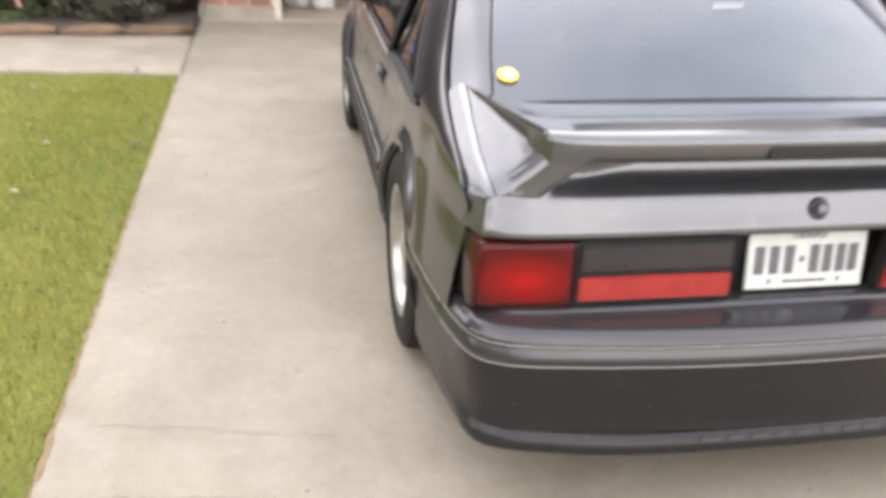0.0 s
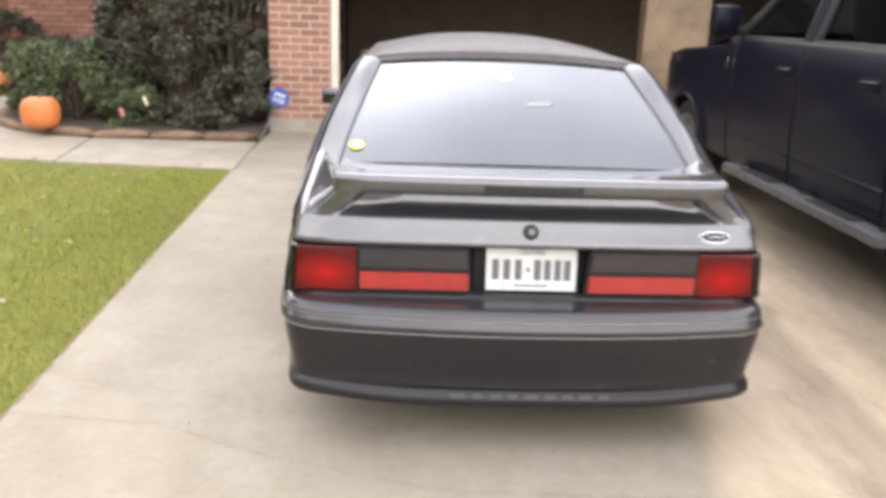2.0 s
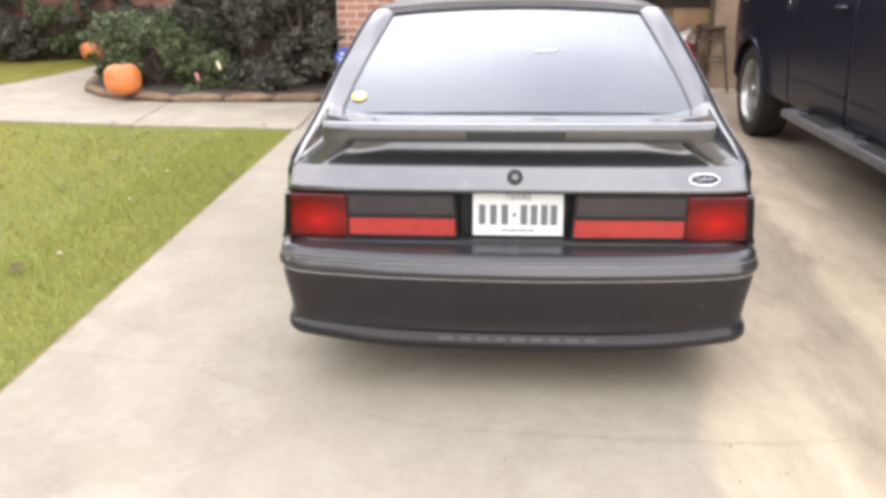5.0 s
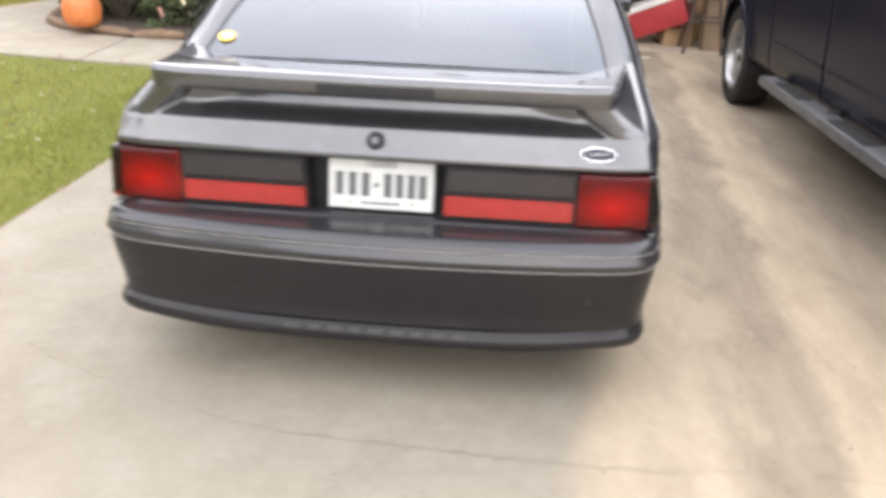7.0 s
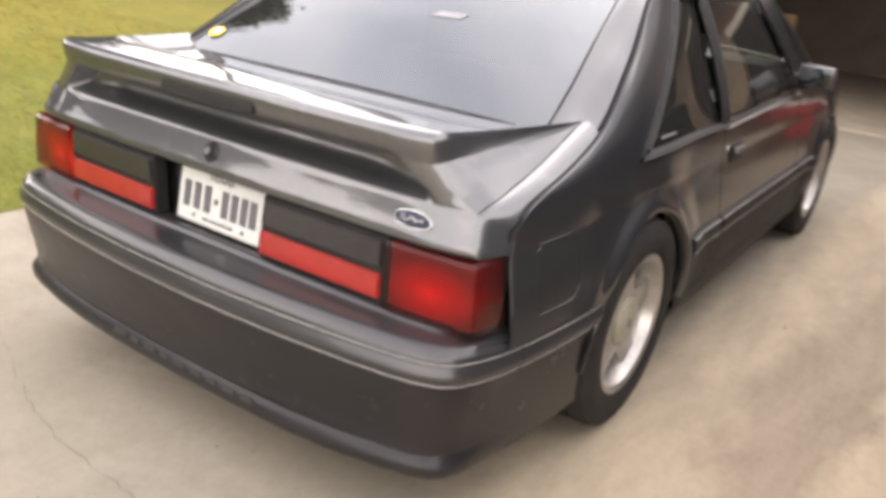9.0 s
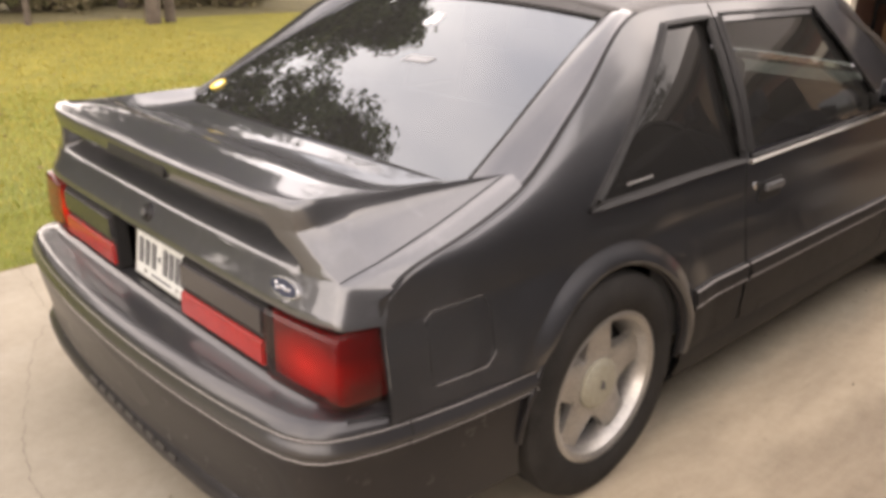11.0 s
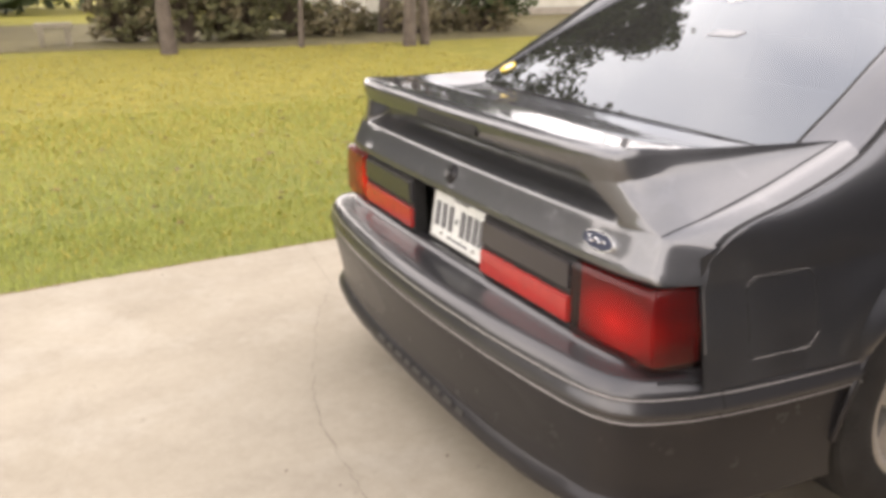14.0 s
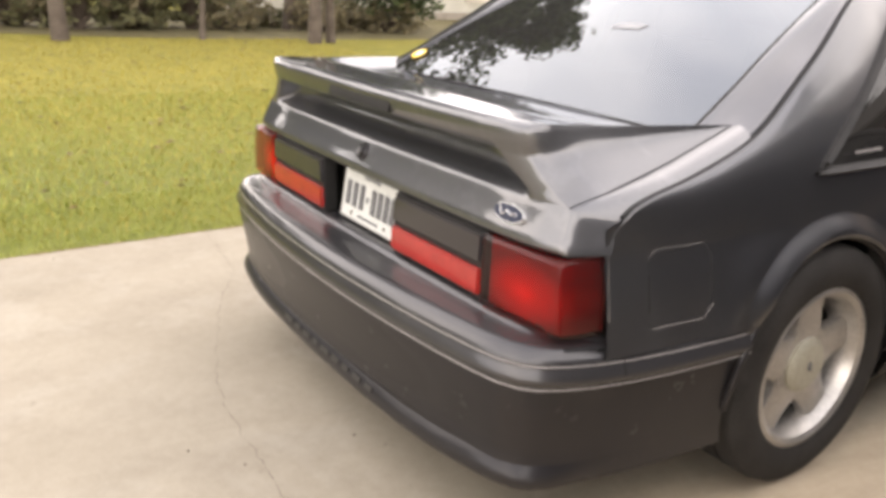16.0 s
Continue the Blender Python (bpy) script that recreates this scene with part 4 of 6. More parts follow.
for sign in (1, -1):
    edge = WING_EDGE
    R = [edge[k] for k in (10, 9, 8, 5, 3, 1, 0)]
    B = [edge[FOOT], (0.738, 0.118, 0.809), (0.736, 0.205, 0.832), (0.731, 0.289, 0.853), (0.726, 0.369, 0.877), (0.719, 0.449, 0.901), (0.713, 0.519, 0.922)]
    head, foot = edge[10], edge[FOOT]
    fall = [(head[2] - p[2]) / (head[2] - foot[2]) for p in edge[10:FOOT + 1]]
    spread = [(p[0] - head[0]) / (foot[0] - head[0]) for p in edge[10:FOOT + 1]]
    rows = []
    for i, ((x1, y1, z1), (x2, y2, z2)) in enumerate(zip(R, B)):
        h = z1 - z2
        ye = 0.128 + (y2 - foot[1]) * 0.80
        xs_, zs_ = eased(ye, SEAM_Y, SEAM_X) - 0.005, eased(ye, SEAM_Y, SEAM_Z) + 0.002
        row = list(edge[10:FOOT + 1]) if i == 0 else []
        if i:
            even = 0.75 if i == 1 else 1.0
            for s, f in zip(fall, spread):
                f = f + (s ** 1.45 - f) * even
                lip = 0.002 * math.sin(math.pi * min(1, s / 0.2)) - 0.005 * math.sin(math.pi * min(1.0, max(0.0, (s - 0.12) / 0.75)))
                row.append((x1 + (x2 - x1) * f + lip * min(1, h / 0.1), y1 + (y2 - y1) * s, z1 - h * s))
        if i:
            row += [(x2 + (xs_ - x2) * t, y2 + (ye - y2) * t, z2 + (zs_ - z2) * t + 0.007 * math.sin(math.pi * t)) for t in (0.08, 0.16, 0.24, 0.32, 0.4, 0.55, 0.7, 0.85, 1)]
        else:
            row += turned((x2, y2, z2), (xs_, ye, zs_))
        rows.append([(sign * x, y, z) for x, y, z in row])
    joined(lid, loft(rows))
    # hatch corner over the lamp, rounded from the rear face to the seam
    rows = []
    for k, (xe, ye, ze) in zip(range(FOOT, FOOT + 7), ((eased(0.128, SEAM_Y, SEAM_X) - 0.005, 0.128, eased(0.128, SEAM_Y, SEAM_Z) + 0.002), (0.785, 0.121, 0.766), (0.787, 0.115, 0.755), (0.790, 0.108, 0.738), (0.793, 0.103, 0.721), (0.795, 0.099, 0.709), (0.796, 0.097, 0.702))):
        x, y, z = edge[k]
        rows.append([(sign * a, b, c) for a, b, c in [(x, y, z)] + turned((x, y, z), (xe, ye, ze))])
    joined(lid, loft(rows))
    part("hatch_edge_line", tube([(sign * (x + 0.001), y, z + 0.001) for x, y, z in B], 0.0014, sides=5), GAP, car)
bmesh.ops.remove_doubles(lid, verts=lid.verts, dist=3e-4)
wing = part("wing", lid, SKYLIT_PAINT, car, "charcoal rear wing and hatch lid with a dark recess", smooth=72)
stop = part("stop_lamp", box((0.32, 0.012, 0.032), (0, -0.034, 0.9), pose(0, 0, 0, -12), 0.003), BLACK_TRIM, wing, "dark high stop lamp in the wing edge")

# lock and oval badge on the panel
lock = part("boot_lock", lathe([(0.0, -0.012), (0.012, -0.012), (0.014, -0.008), (0.021, -0.008), (0.026, -0.002), (0.027, 0.012)], "y", 28), FASCIA, car, "round black boot lock", m=pose(0, -0.0185, 0.757, -20))
part("lock_cylinder", lathe([(0.0, -0.004), (0.010, -0.004), (0.011, 0.004)], "y", 20), STEP_METAL, lock, m=pose(0, -0.031, 0.7615, -20))
BADGE_AT = pose(0.612, -0.0105, 0.752, -20)
badge = part("oval_badge", prism(ring(0, 0, 0.049, 0.0195, 40), 0.012, "y", -0.006, bevel=0.002), BADGE_SILVER, car, "oval badge with a bright rim", m=BADGE_AT)
part("badge_field", prism(ring(0, 0, 0.0455, 0.0165, 40), 0.003, "y", -0.0075), BADGE_BLUE, badge, "dark blue oval field", m=BADGE_AT)
stroke = [(-0.03 + 0.06 * t + 0.003 * math.sin(24 * t), -0.0086, 0.0055 * math.sin(15 * t + 1) * (1 - 0.5 * t)) for t in np.linspace(0, 1, 48)]
part("badge_mark", tube(stroke, 0.0016, sides=5), BADGE_SILVER, badge, "flowing bright stroke", m=BADGE_AT)

# tail panel, lamps, number plate
rows = [[(u * 0.775, 0.046 + 0.05 * abs(u) ** 6, z) for u in np.linspace(-1, 1, 31)] for z in (0.51, 0.6, 0.72)]
tail = part("tail_panel", loft(rows), BLACK_TRIM, car, "matt black tail panel")


def lamp_y(x):
    return -0.047 + 0.0075 * (x / 0.56) ** 2


def lens_block(outline, sign, proud=0.0, depth=0.05, bevel=0.004):
    """A lens whose front follows the tail's curve."""
    b = bmesh.new()
    lo = [b.verts.new((sign * x, lamp_y(x) - proud, z)) for x, z in outline]
    hi = [b.verts.new((sign * x, lamp_y(x) + depth, z)) for x, z in outline]
    b.faces.new(lo)
    b.faces.new(hi)
    for i in range(len(lo)):
        j = (i + 1) % len(lo)
        b.faces.new((lo[i], lo[j], hi[j], hi[i]))
    bmesh.ops.bevel(b, geom=list(b.edges), offset=bevel, segments=2, affect="EDGES")
    return b


for sign in (1, -1):
    lamp = part("tail_lamp", lens_block([(0.188, 0.548), (0.566, 0.548), (0.566, 0.702), (0.2, 0.702)], sign, -0.009), BLACK_TRIM, car, "wrap-round tail lamp, red over the corner and smoked inside")
    # outer lens with a crisp corner between rear and side faces
    bend = [(0.568, -0.0415), (0.62, -0.0385), (0.69, -0.031), (0.74, -0.0235), (0.767, -0.0185), (0.7755, -0.0145), (0.780, -0.006), (0.784, 0.02), (0.788, 0.05), (0.792, 0.086)]
    rows = []
    for i, (x, y) in enumerate(bend):
        drop, w = 0.005 * i / 9, smoothstep(0.69, 0.775, x)
        rows.append([(sign * (x + 0.012 * w), y + 0.010, 0.543), (sign * (x + 0.012 * w), y + 0.001, 0.549), (sign * (x + 0.006 * w), y - 0.0015, 0.62), (sign * x, y, 0.692 - drop), (sign * (x - 0.003 * w), y + 0.006, 0.6995 - drop), (sign * (x - 0.008 * w), y + 0.026, 0.702 - drop)])
    part("outer_lens", loft(rows), RED_LENS, lamp, "glossy red outer lens")
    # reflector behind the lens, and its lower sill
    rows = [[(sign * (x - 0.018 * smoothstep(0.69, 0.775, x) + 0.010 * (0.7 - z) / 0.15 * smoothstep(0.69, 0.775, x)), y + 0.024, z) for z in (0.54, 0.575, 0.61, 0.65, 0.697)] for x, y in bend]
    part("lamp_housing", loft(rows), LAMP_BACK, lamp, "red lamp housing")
    part("smoked_lens", lens_block([(0.199, 0.632), (0.556, 0.632), (0.556, 0.693), (0.208, 0.693)], sign), SMOKE, lamp, "smoked inner lens")
    part("reflector_strip", lens_block([(0.196, 0.559), (0.556, 0.559), (0.556, 0.617), (0.198, 0.617)], sign, 0.001), RED_STRIP, lamp, "red inner reflector strip")
plate = part("number_plate", box((0.3048, 0.003, 0.1524), (0.012, 0.0, 0.630), pose(0, 0, 0, -8), 0.0012), PLATE_WHITE, car, "white embossed number plate in a thin frame", smooth=0)
PN = pose(0.012, -0.0025, 0.630, 82)
frame_pts = [PN @ Vector((x, y, 0)) for x, y in ((-0.151, -0.075), (0.151, -0.075), (0.151, 0.075), (-0.151, 0.075))]
part("plate_frame", tube(frame_pts, 0.0025, sides=6, closed=True), ALLOY, plate)
for k, x in enumerate((-0.112, -0.074, -0.036, 0.028, 0.062, 0.096, 0.128)):
    w = 0.023
    part("plate_bar", box((w, 0.068, 0.0016), (0, 0, 0), PN @ Matrix.Translation((x - 0.008, -0.006, 0.0012)), 0.0006), PLATE_INK, plate, smooth=0)
part("plate_bar", box((0.012, 0.014, 0.0016), (0, 0, 0), PN @ Matrix.Translation((-0.012, -0.006, 0.0012))), PLATE_INK, plate, smooth=0)
bars(plate, "plate_line", PLATE_INK, PN @ Vector((0, -0.059, 0.001)), PN.to_3x3() @ Vector((1, 0, 0)), PN.to_3x3() @ Vector((0, 1, 0)), [0.022, 0.026, 0.03, 0.02], 0.006, 0.004)
for x in (-0.09, 0.09):
    part("plate_bolt", lathe([(0, 0.003), (0.005, 0.003), (0.006, 0)], "z", 12), ALLOY, plate, m=PN @ Matrix.Translation((x, -0.058, 0.001)))
word = bpy.data.curves.new("plate_word", "FONT")
word.body, word.size, word.extrude, word.align_x, word.align_y = "TEXAS", 0.030, 0.0008, "CENTER", "CENTER"
word.offset = 0.0002
word.materials.append(PLATE_INK)
word_ob = new("plate_word", word)
word_ob.parent = plate
word_ob.matrix_basis = PN @ Matrix.Translation((0, 0.0545, 0.0014))
part("plate_recess", box((0.36, 0.012, 0.18), (0, 0.024, 0.62), bevel=0.003), GAP, car)

# ---- rear bumper swept round the tail ----
LINE = [(0, -0.122), (0.2, -0.121), (0.4, -0.117), (0.55, -0.112), (0.66, -0.106), (0.72, -0.098), (0.764, -0.081), (0.792, -0.052), (0.811, -0.005), (0.824, 0.07), (0.836, 0.16), (0.849, 0.27), (0.858, 0.39), (0.863, 0.505)]


def bulge(x):
    """How far the bumper's middle stands out beyond its corners."""
    return 0.045 * max(0.0, 1 - (x / 0.76) ** 2)


LINE = [(x, y - bulge(x)) for x, y in [(0.1 * k, float(np.interp(0.1 * k, [p[0] for p in LINE], [p[1] for p in LINE]))) for k in range(6)] + LINE[3:]]
LINE = [(-x, y) for x, y in LINE[:0:-1]] + LINE
SECTION = [(-0.003, 0.4985), (-0.0035, 0.4925), (-0.001, 0.487), (0.0025, 0.479), (0.0058, 0.470), (0.0068, 0.4635), (0.0045, 0.4575), (-0.0015, 0.4525), (-0.003, 0.444), (-0.003, 0.43), (-0.009, 0.39), (-0.019, 0.34), (-0.027, 0.298), (-0.030, 0.274), (-0.027, 0.256), (-0.018, 0.240), (-0.007, 0.226), (-0.001, 0.213), (-0.002, 0.198), (-0.012, 0.185), (-0.05, 0.18)]


def arch_y(z):
    """How far forward the bumper reaches at a height: the rear edge of the wheel arch."""
    return WHEELS[0] - math.sqrt(max(0.01, ARCH_R**2 - (z - HUB_Z) ** 2)) - 0.002


def swept(section_at, line):
    rows = []
    for i, (x, y) in enumerate(line):
        (x1, y1), (x2, y2) = line[max(0, i - 1)], line[min(len(line) - 1, i + 1)]
        d = math.hypot(x2 - x1, y2 - y1)
        nx, ny = (y2 - y1) / d, -(x2 - x1) / d
        rows.append([(x + nx * o, min(y + ny * o, arch_y(z)), z) for o, z in section_at(x, y)])
    return loft(rows)


def bumper_section(x, y):
    f, b, g = smoothstep(-0.05, 0.14, y), bulge(x), smoothstep(0.075, 0.18, y)
    out = []
    shelf = [(-0.13 - b, 0.546), (-0.085 - b, 0.546), (-0.078 - b, 0.544), (-0.071 - b, 0.538), (-0.064 - b, 0.534), (-0.05 - 0.7 * b, 0.531), (-0.036 - 0.2 * b, 0.5285), (-0.024, 0.5255), (-0.0155, 0.519), (-0.0085, 0.510), (-0.0045, 0.504)]
    for o, z in shelf + SECTION:
        if z > 0.52:
            o = o * (1 - 0.72 * f)
        elif z < 0.44:
            o = o * (1 - f) + (-0.012 - 0.05 * (0.44 - z)) * f
        zz = z - 0.012 * f - max(0.0, z - 0.515) * 0.8 * g if z > 0.44 else z
        if z < 0.245:
            zz += 0.02 * smoothstep(0.35, 0.78, abs(x))
            o -= 0.010 * smoothstep(0.5, 0.78, abs(x)) * (1 - f) + 0.5 * b
        out.append((o, zz))
    return out


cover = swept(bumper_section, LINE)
# faces above z 0.44 take the lighter, glossier material
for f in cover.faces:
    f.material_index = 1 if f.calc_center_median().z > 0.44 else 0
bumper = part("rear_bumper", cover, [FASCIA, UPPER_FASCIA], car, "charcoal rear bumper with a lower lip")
# upper line paints the crest's highlight in pale colour, the lower is the pinstripe
for o, z, r in ((-0.0028, 0.4955, 0.0012), (-0.0022, 0.4455, 0.0014)):
    pts = []
    for i, (x, y) in enumerate(LINE):
        (x1, y1), (x2, y2) = LINE[max(0, i - 1)], LINE[min(len(LINE) - 1, i + 1)]
        d = math.hypot(x2 - x1, y2 - y1)
        f = smoothstep(-0.05, 0.14, y)
        pts.append((x + (y2 - y1) / d * o, y - (x2 - x1) / d * o, z - 0.012 * f))
    part("pale_line", tube(pts, r, sides=5), PINLINE, bumper, "pale line along the bumper")
# worn raised lettering on the lip, as plain bars
x = -0.25
for w in (0.05, 0.036, 0.042, 0.03, 0.045, 0.038, 0.034, 0.042, 0.036):
    bars(bumper, "lip_mark", LETTER, (x + w / 2, -0.1155 - 0.5 * bulge(x + w / 2), 0.2255), (1, 0, 0), (0, 0.35, 1), [w], 0.013, 0.0, 0.003)
    x += w + 0.022
for sign in (1, -1):
    part("bumper_joint", tube([(sign * 0.826, 0.135, 0.502), (sign * 0.830, 0.135, 0.482), (sign * 0.8395, 0.135, 0.456), (sign * 0.831, 0.135, 0.436)], 0.0022, sides=5), GAP, bumper)


# ---- wheels ----
def tyre_mesh(width, radius, rim):
    w = width / 2
    prof = [(rim - 0.006, -w * 0.8), (rim + 0.012, -w * 0.95), (rim + 0.05, -w), (radius - 0.03, -w * 0.97), (radius - 0.008, -w * 0.86), (radius, -w * 0.6)]
    prof += [(radius, -w * 0.35), (radius - 0.007, -w * 0.33), (radius - 0.007, -w * 0.27), (radius, -w * 0.25), (radius, w * 0.25), (radius - 0.007, w * 0.27), (radius - 0.007, w * 0.33), (radius, w * 0.35)]
    prof += [(radius, w * 0.6), (radius - 0.008, w * 0.86), (radius - 0.03, w * 0.97), (rim + 0.05, w), (rim + 0.012, w * 0.95), (rim - 0.006, w * 0.8)]
    return mesh_of("tyre", lathe(prof, "x", 64), RUBBER)


def rim_mesh(width, rim, spokes, mat, hub=0.07, spoke_w=(0.075, 0.045), dish=0.03):
    """A rim whose outer face looks to +x: barrel, rolled edge and tapered spokes."""
    w = width / 2
    bm = lathe([(rim - 0.004, -w * 0.8), (rim - 0.02, -w * 0.7), (rim - 0.03, -w * 0.2), (rim - 0.034, w * 0.4), (rim - 0.022, w * 0.72), (rim - 0.016, w * 0.86), (rim - 0.004, w * 0.93), (rim + 0.006, w * 0.9), (rim + 0.008, w * 0.8), (rim, w * 0.72)], "x", 64)
    for k in range(spokes):
        a = 2 * math.pi * (k + 0.25) / spokes
        rows = []
        for s in np.linspace(0, 1, 7):
            r = hub * 0.7 + (rim - 0.026 - hub * 0.7) * s
            half = (spoke_w[0] + (spoke_w[1] - spoke_w[0]) * math.sin(math.pi * min(1, s * 1.0) * 0.55) + 0.03 * max(0, s - 0.75)) / 1.0
            x = w * 0.72 - dish * (1 - s) * 0.4 - 0.012 * s
            row = []
            for v, d in ((-1, -0.03), (-0.95, -0.006), (-0.6, 0.0), (0.6, 0.0), (0.95, -0.006), (1, -0.03)):
                row.append((x + d, r * math.cos(a) - v * half * math.sin(a), r * math.sin(a) + v * half * math.cos(a)))
            rows.append(row)
        joined(bm, loft(rows))
    lathe([(0.0, w * 0.60), (hub, w * 0.60), (hub + 0.01, w * 0.3)], "x", 32, bm=bm)
    return mesh_of("rim", bm, mat)


def wheel(parent, tyre, rim, cap, x, y, z, sign, label):
    m = pose(x, y, z) if sign > 0 else pose(x, y, z, 0, 0, 180)
    w = part("wheel", tyre, None, parent, label, m=m)
    part("rim", rim, None, w, m=m)
    part("hub_cap", cap, None, w, m=m)
    return w


TYRE = tyre_mesh(0.215, TYRE_R, 0.208)
RIM = rim_mesh(0.215, 0.208, 5, ALLOY, 0.1, (0.066, 0.046))
bm = lathe([(0.0, 0.084), (0.05, 0.083), (0.064, 0.08), (0.073, 0.072), (0.073, 0.05)], "x", 40)
HUBCAP = mesh_of("hub_cap", bm, CAP)
bm = bmesh.new()
for k in range(3):
    box((0.002, 0.005, 0.024), (0.0845, -0.006 + 0.006 * k, 0.004 - 0.003 * k), pose(0, 0, 0, 12 * (k - 1)), 0.0005, bm)
CAP_MARK = mesh_of("cap_mark", bm, PLATE_INK)
bm = lathe([(0.16, 0.03), (0.16, 0.02), (0.03, 0.02)], "x", 40)
DISC = mesh_of("brake_disc", bm, GAP)
for sign in (1, -1):
    for y in WHEELS:
        w = wheel(car, TYRE, RIM, HUBCAP, sign * 0.752, y, HUB_Z, sign, "tyre on a dull five-spoke alloy rim")
        m = WORLD[w]
        part("cap_mark", CAP_MARK, None, w, m=m)
        part("brake_disc", DISC, None, w, m=m)

# window sticker
part("window_sticker", lathe([(0.0, 0.0012), (0.028, 0.0012), (0.028, 0.0)], "z", 24), YELLOW, hatch_glass, "round yellow window sticker", m=pose(-0.603, 0.515, glass_z(0.515, 0.95) + 0.002, 28))
part("sticker_mark", lathe([(0.0, 0.0018), (0.017, 0.0018), (0.017, 0.0)], "z", 20), STICKER_PALE, hatch_glass, m=pose(-0.600, 0.517, glass_z(0.515, 0.95) + 0.003, 28))
# two pale patches on the rear window
WHITE_PATCH = grained("white_glass_patch", (0.6, 0.6, 0.6), (0.8, 0.8, 0.79), 30, 120, 0.6, 0)
PALE_PATCH = grained("pale_glass_patch", (0.2, 0.205, 0.21), (0.27, 0.275, 0.28), 30, 120, 0.5, 0)


def on_glass(outline, y, name, mat, label):
    b = bmesh.new()
    b.faces.new([b.verts.new((dx, y + dy, glass_z(y + dy, dx / 0.6) - 0.0015)) for dx, dy in outline])
    thick(part(name, b, mat, hatch_glass, label, smooth=0), 0.001)


on_glass([(-0.026, -0.03), (-0.006, -0.034), (0.002, -0.02), (0.018, -0.026), (0.022, 0.0), (0.012, 0.008), (0.014, 0.03), (-0.004, 0.02), (-0.02, 0.032), (-0.028, 0.008)], 0.945, "glass_patch", WHITE_PATCH, "ragged white patch on the glass")
on_glass([(0.065, -0.018), (0.165, -0.012), (0.185, 0.012), (0.085, 0.008)], 0.77, "glass_patch", PALE_PATCH, "faint pale slanted patch on the glass")
bars(quarter, "glass_mark", PINLINE, (side_x(0.93, 0.85) + 0.0005, 0.93, 0.85), (0, 1, 0.02), (-0.3, 0, 1), [0.011] * 7, 0.0065, 0.0055)

# ---- inside the car ----
for sx in (-0.36, 0.36):
    seat = part("front_seat", box((0.5, 0.5, 0.18), (sx, 1.95, 0.45), bevel=0.06), CLOTH, car, "grey cloth front seat")
    part("seat_back", box((0.48, 0.16, 0.62), (sx, 1.68, 0.78), pose(0, 0, 0, -14), 0.06), CLOTH, seat)
    part("head_rest", box((0.26, 0.1, 0.17), (sx, 1.58, 1.1), pose(0, 0, 0, -10), 0.04), CLOTH, seat)
part("rear_seat", box((1.16, 0.16, 0.42), (0, 1.02, 0.72), pose(0, 0, 0, -18), 0.05), CLOTH, car, "grey cloth rear seat back")
part("rear_seat_base", box((1.16, 0.45, 0.16), (0, 1.27, 0.5), bevel=0.05), CLOTH, car)
part("load_floor", box((1.24, 0.75, 0.05), (0, 0.58, 0.66), bevel=0.01), DASH, car)
part("dashboard", box((1.34, 0.34, 0.2), (0, 2.62, 0.84), bevel=0.06), DASH, car, "grey dashboard")
part("steering_wheel", tube([(-0.36 + 0.185 * math.cos(a), 2.36 - 0.08 * math.sin(a), 0.86 + 0.165 * math.sin(a)) for a in (2 * math.pi * k / 28 for k in range(28))], 0.015, sides=8, closed=True), BLACK_TRIM, car, "black steering wheel")
part("cabin_floor", box((1.4, 1.8, 0.06), (0, 1.95, 0.34)), GAP, car)
for sign in (1, -1):
    part("door_lining", loft([[(sign * (side_x(y, z) - 0.03), y, z) for y in np.linspace(1.0, 2.55, 14)] for z in (0.35, 0.5, 0.65, 0.8)]), DASH, car)


# ---- the dark navy vehicle beside the car ----
truck = thing("pickup_truck", (3.045, 2.65, 0), "dark navy crew-cab pickup truck with silver running boards beside the car", "truck")
T_WHEELS, T_HUB, T_TYRE, T_ARCH = (1.05, 4.75), 0.385, 0.385, 0.445
TZ = [0.40, 0.48, 0.60, 0.75, 0.90, 1.05, 1.18, 1.28, 1.32, 1.50, 1.84]
TX = [0.945, 0.975, 0.985, 0.995, 1.000, 1.002, 0.995, 0.975, 0.955, 0.90, 0.80]
TC = 2.985


def truck_half(y, z):
    x = float(np.interp(z, TZ, TX))
    if y > 4.9:
        x -= 0.10 * ((y - 4.9) / 0.8) ** 2
    for c in T_WHEELS:
        r = math.hypot(y - c, z - T_HUB)
        x += 0.03 * smoothstep(0.56, 0.47, r) * smoothstep(0.3, 0.5, z)
    return x


def truck_top(y):
    if y < 1.5:
        return 1.3
    return float(np.interp(y, [1.5, 1.56, 1.7, 3.2, 3.95, 4.1, 5.0, 5.4, 5.6, 5.7], [1.70, 1.79, 1.84, 1.84, 1.34, 1.26, 1.2, 1.14, 1.06, 0.98]))


T_REAR_WIN = [(1.72, 1.33), (2.62, 1.33), (2.62, 1.74), (1.86, 1.74)]
T_FRONT_WIN = [(2.78, 1.33), (3.80, 1.33), (3.30, 1.74), (2.78, 1.74)]


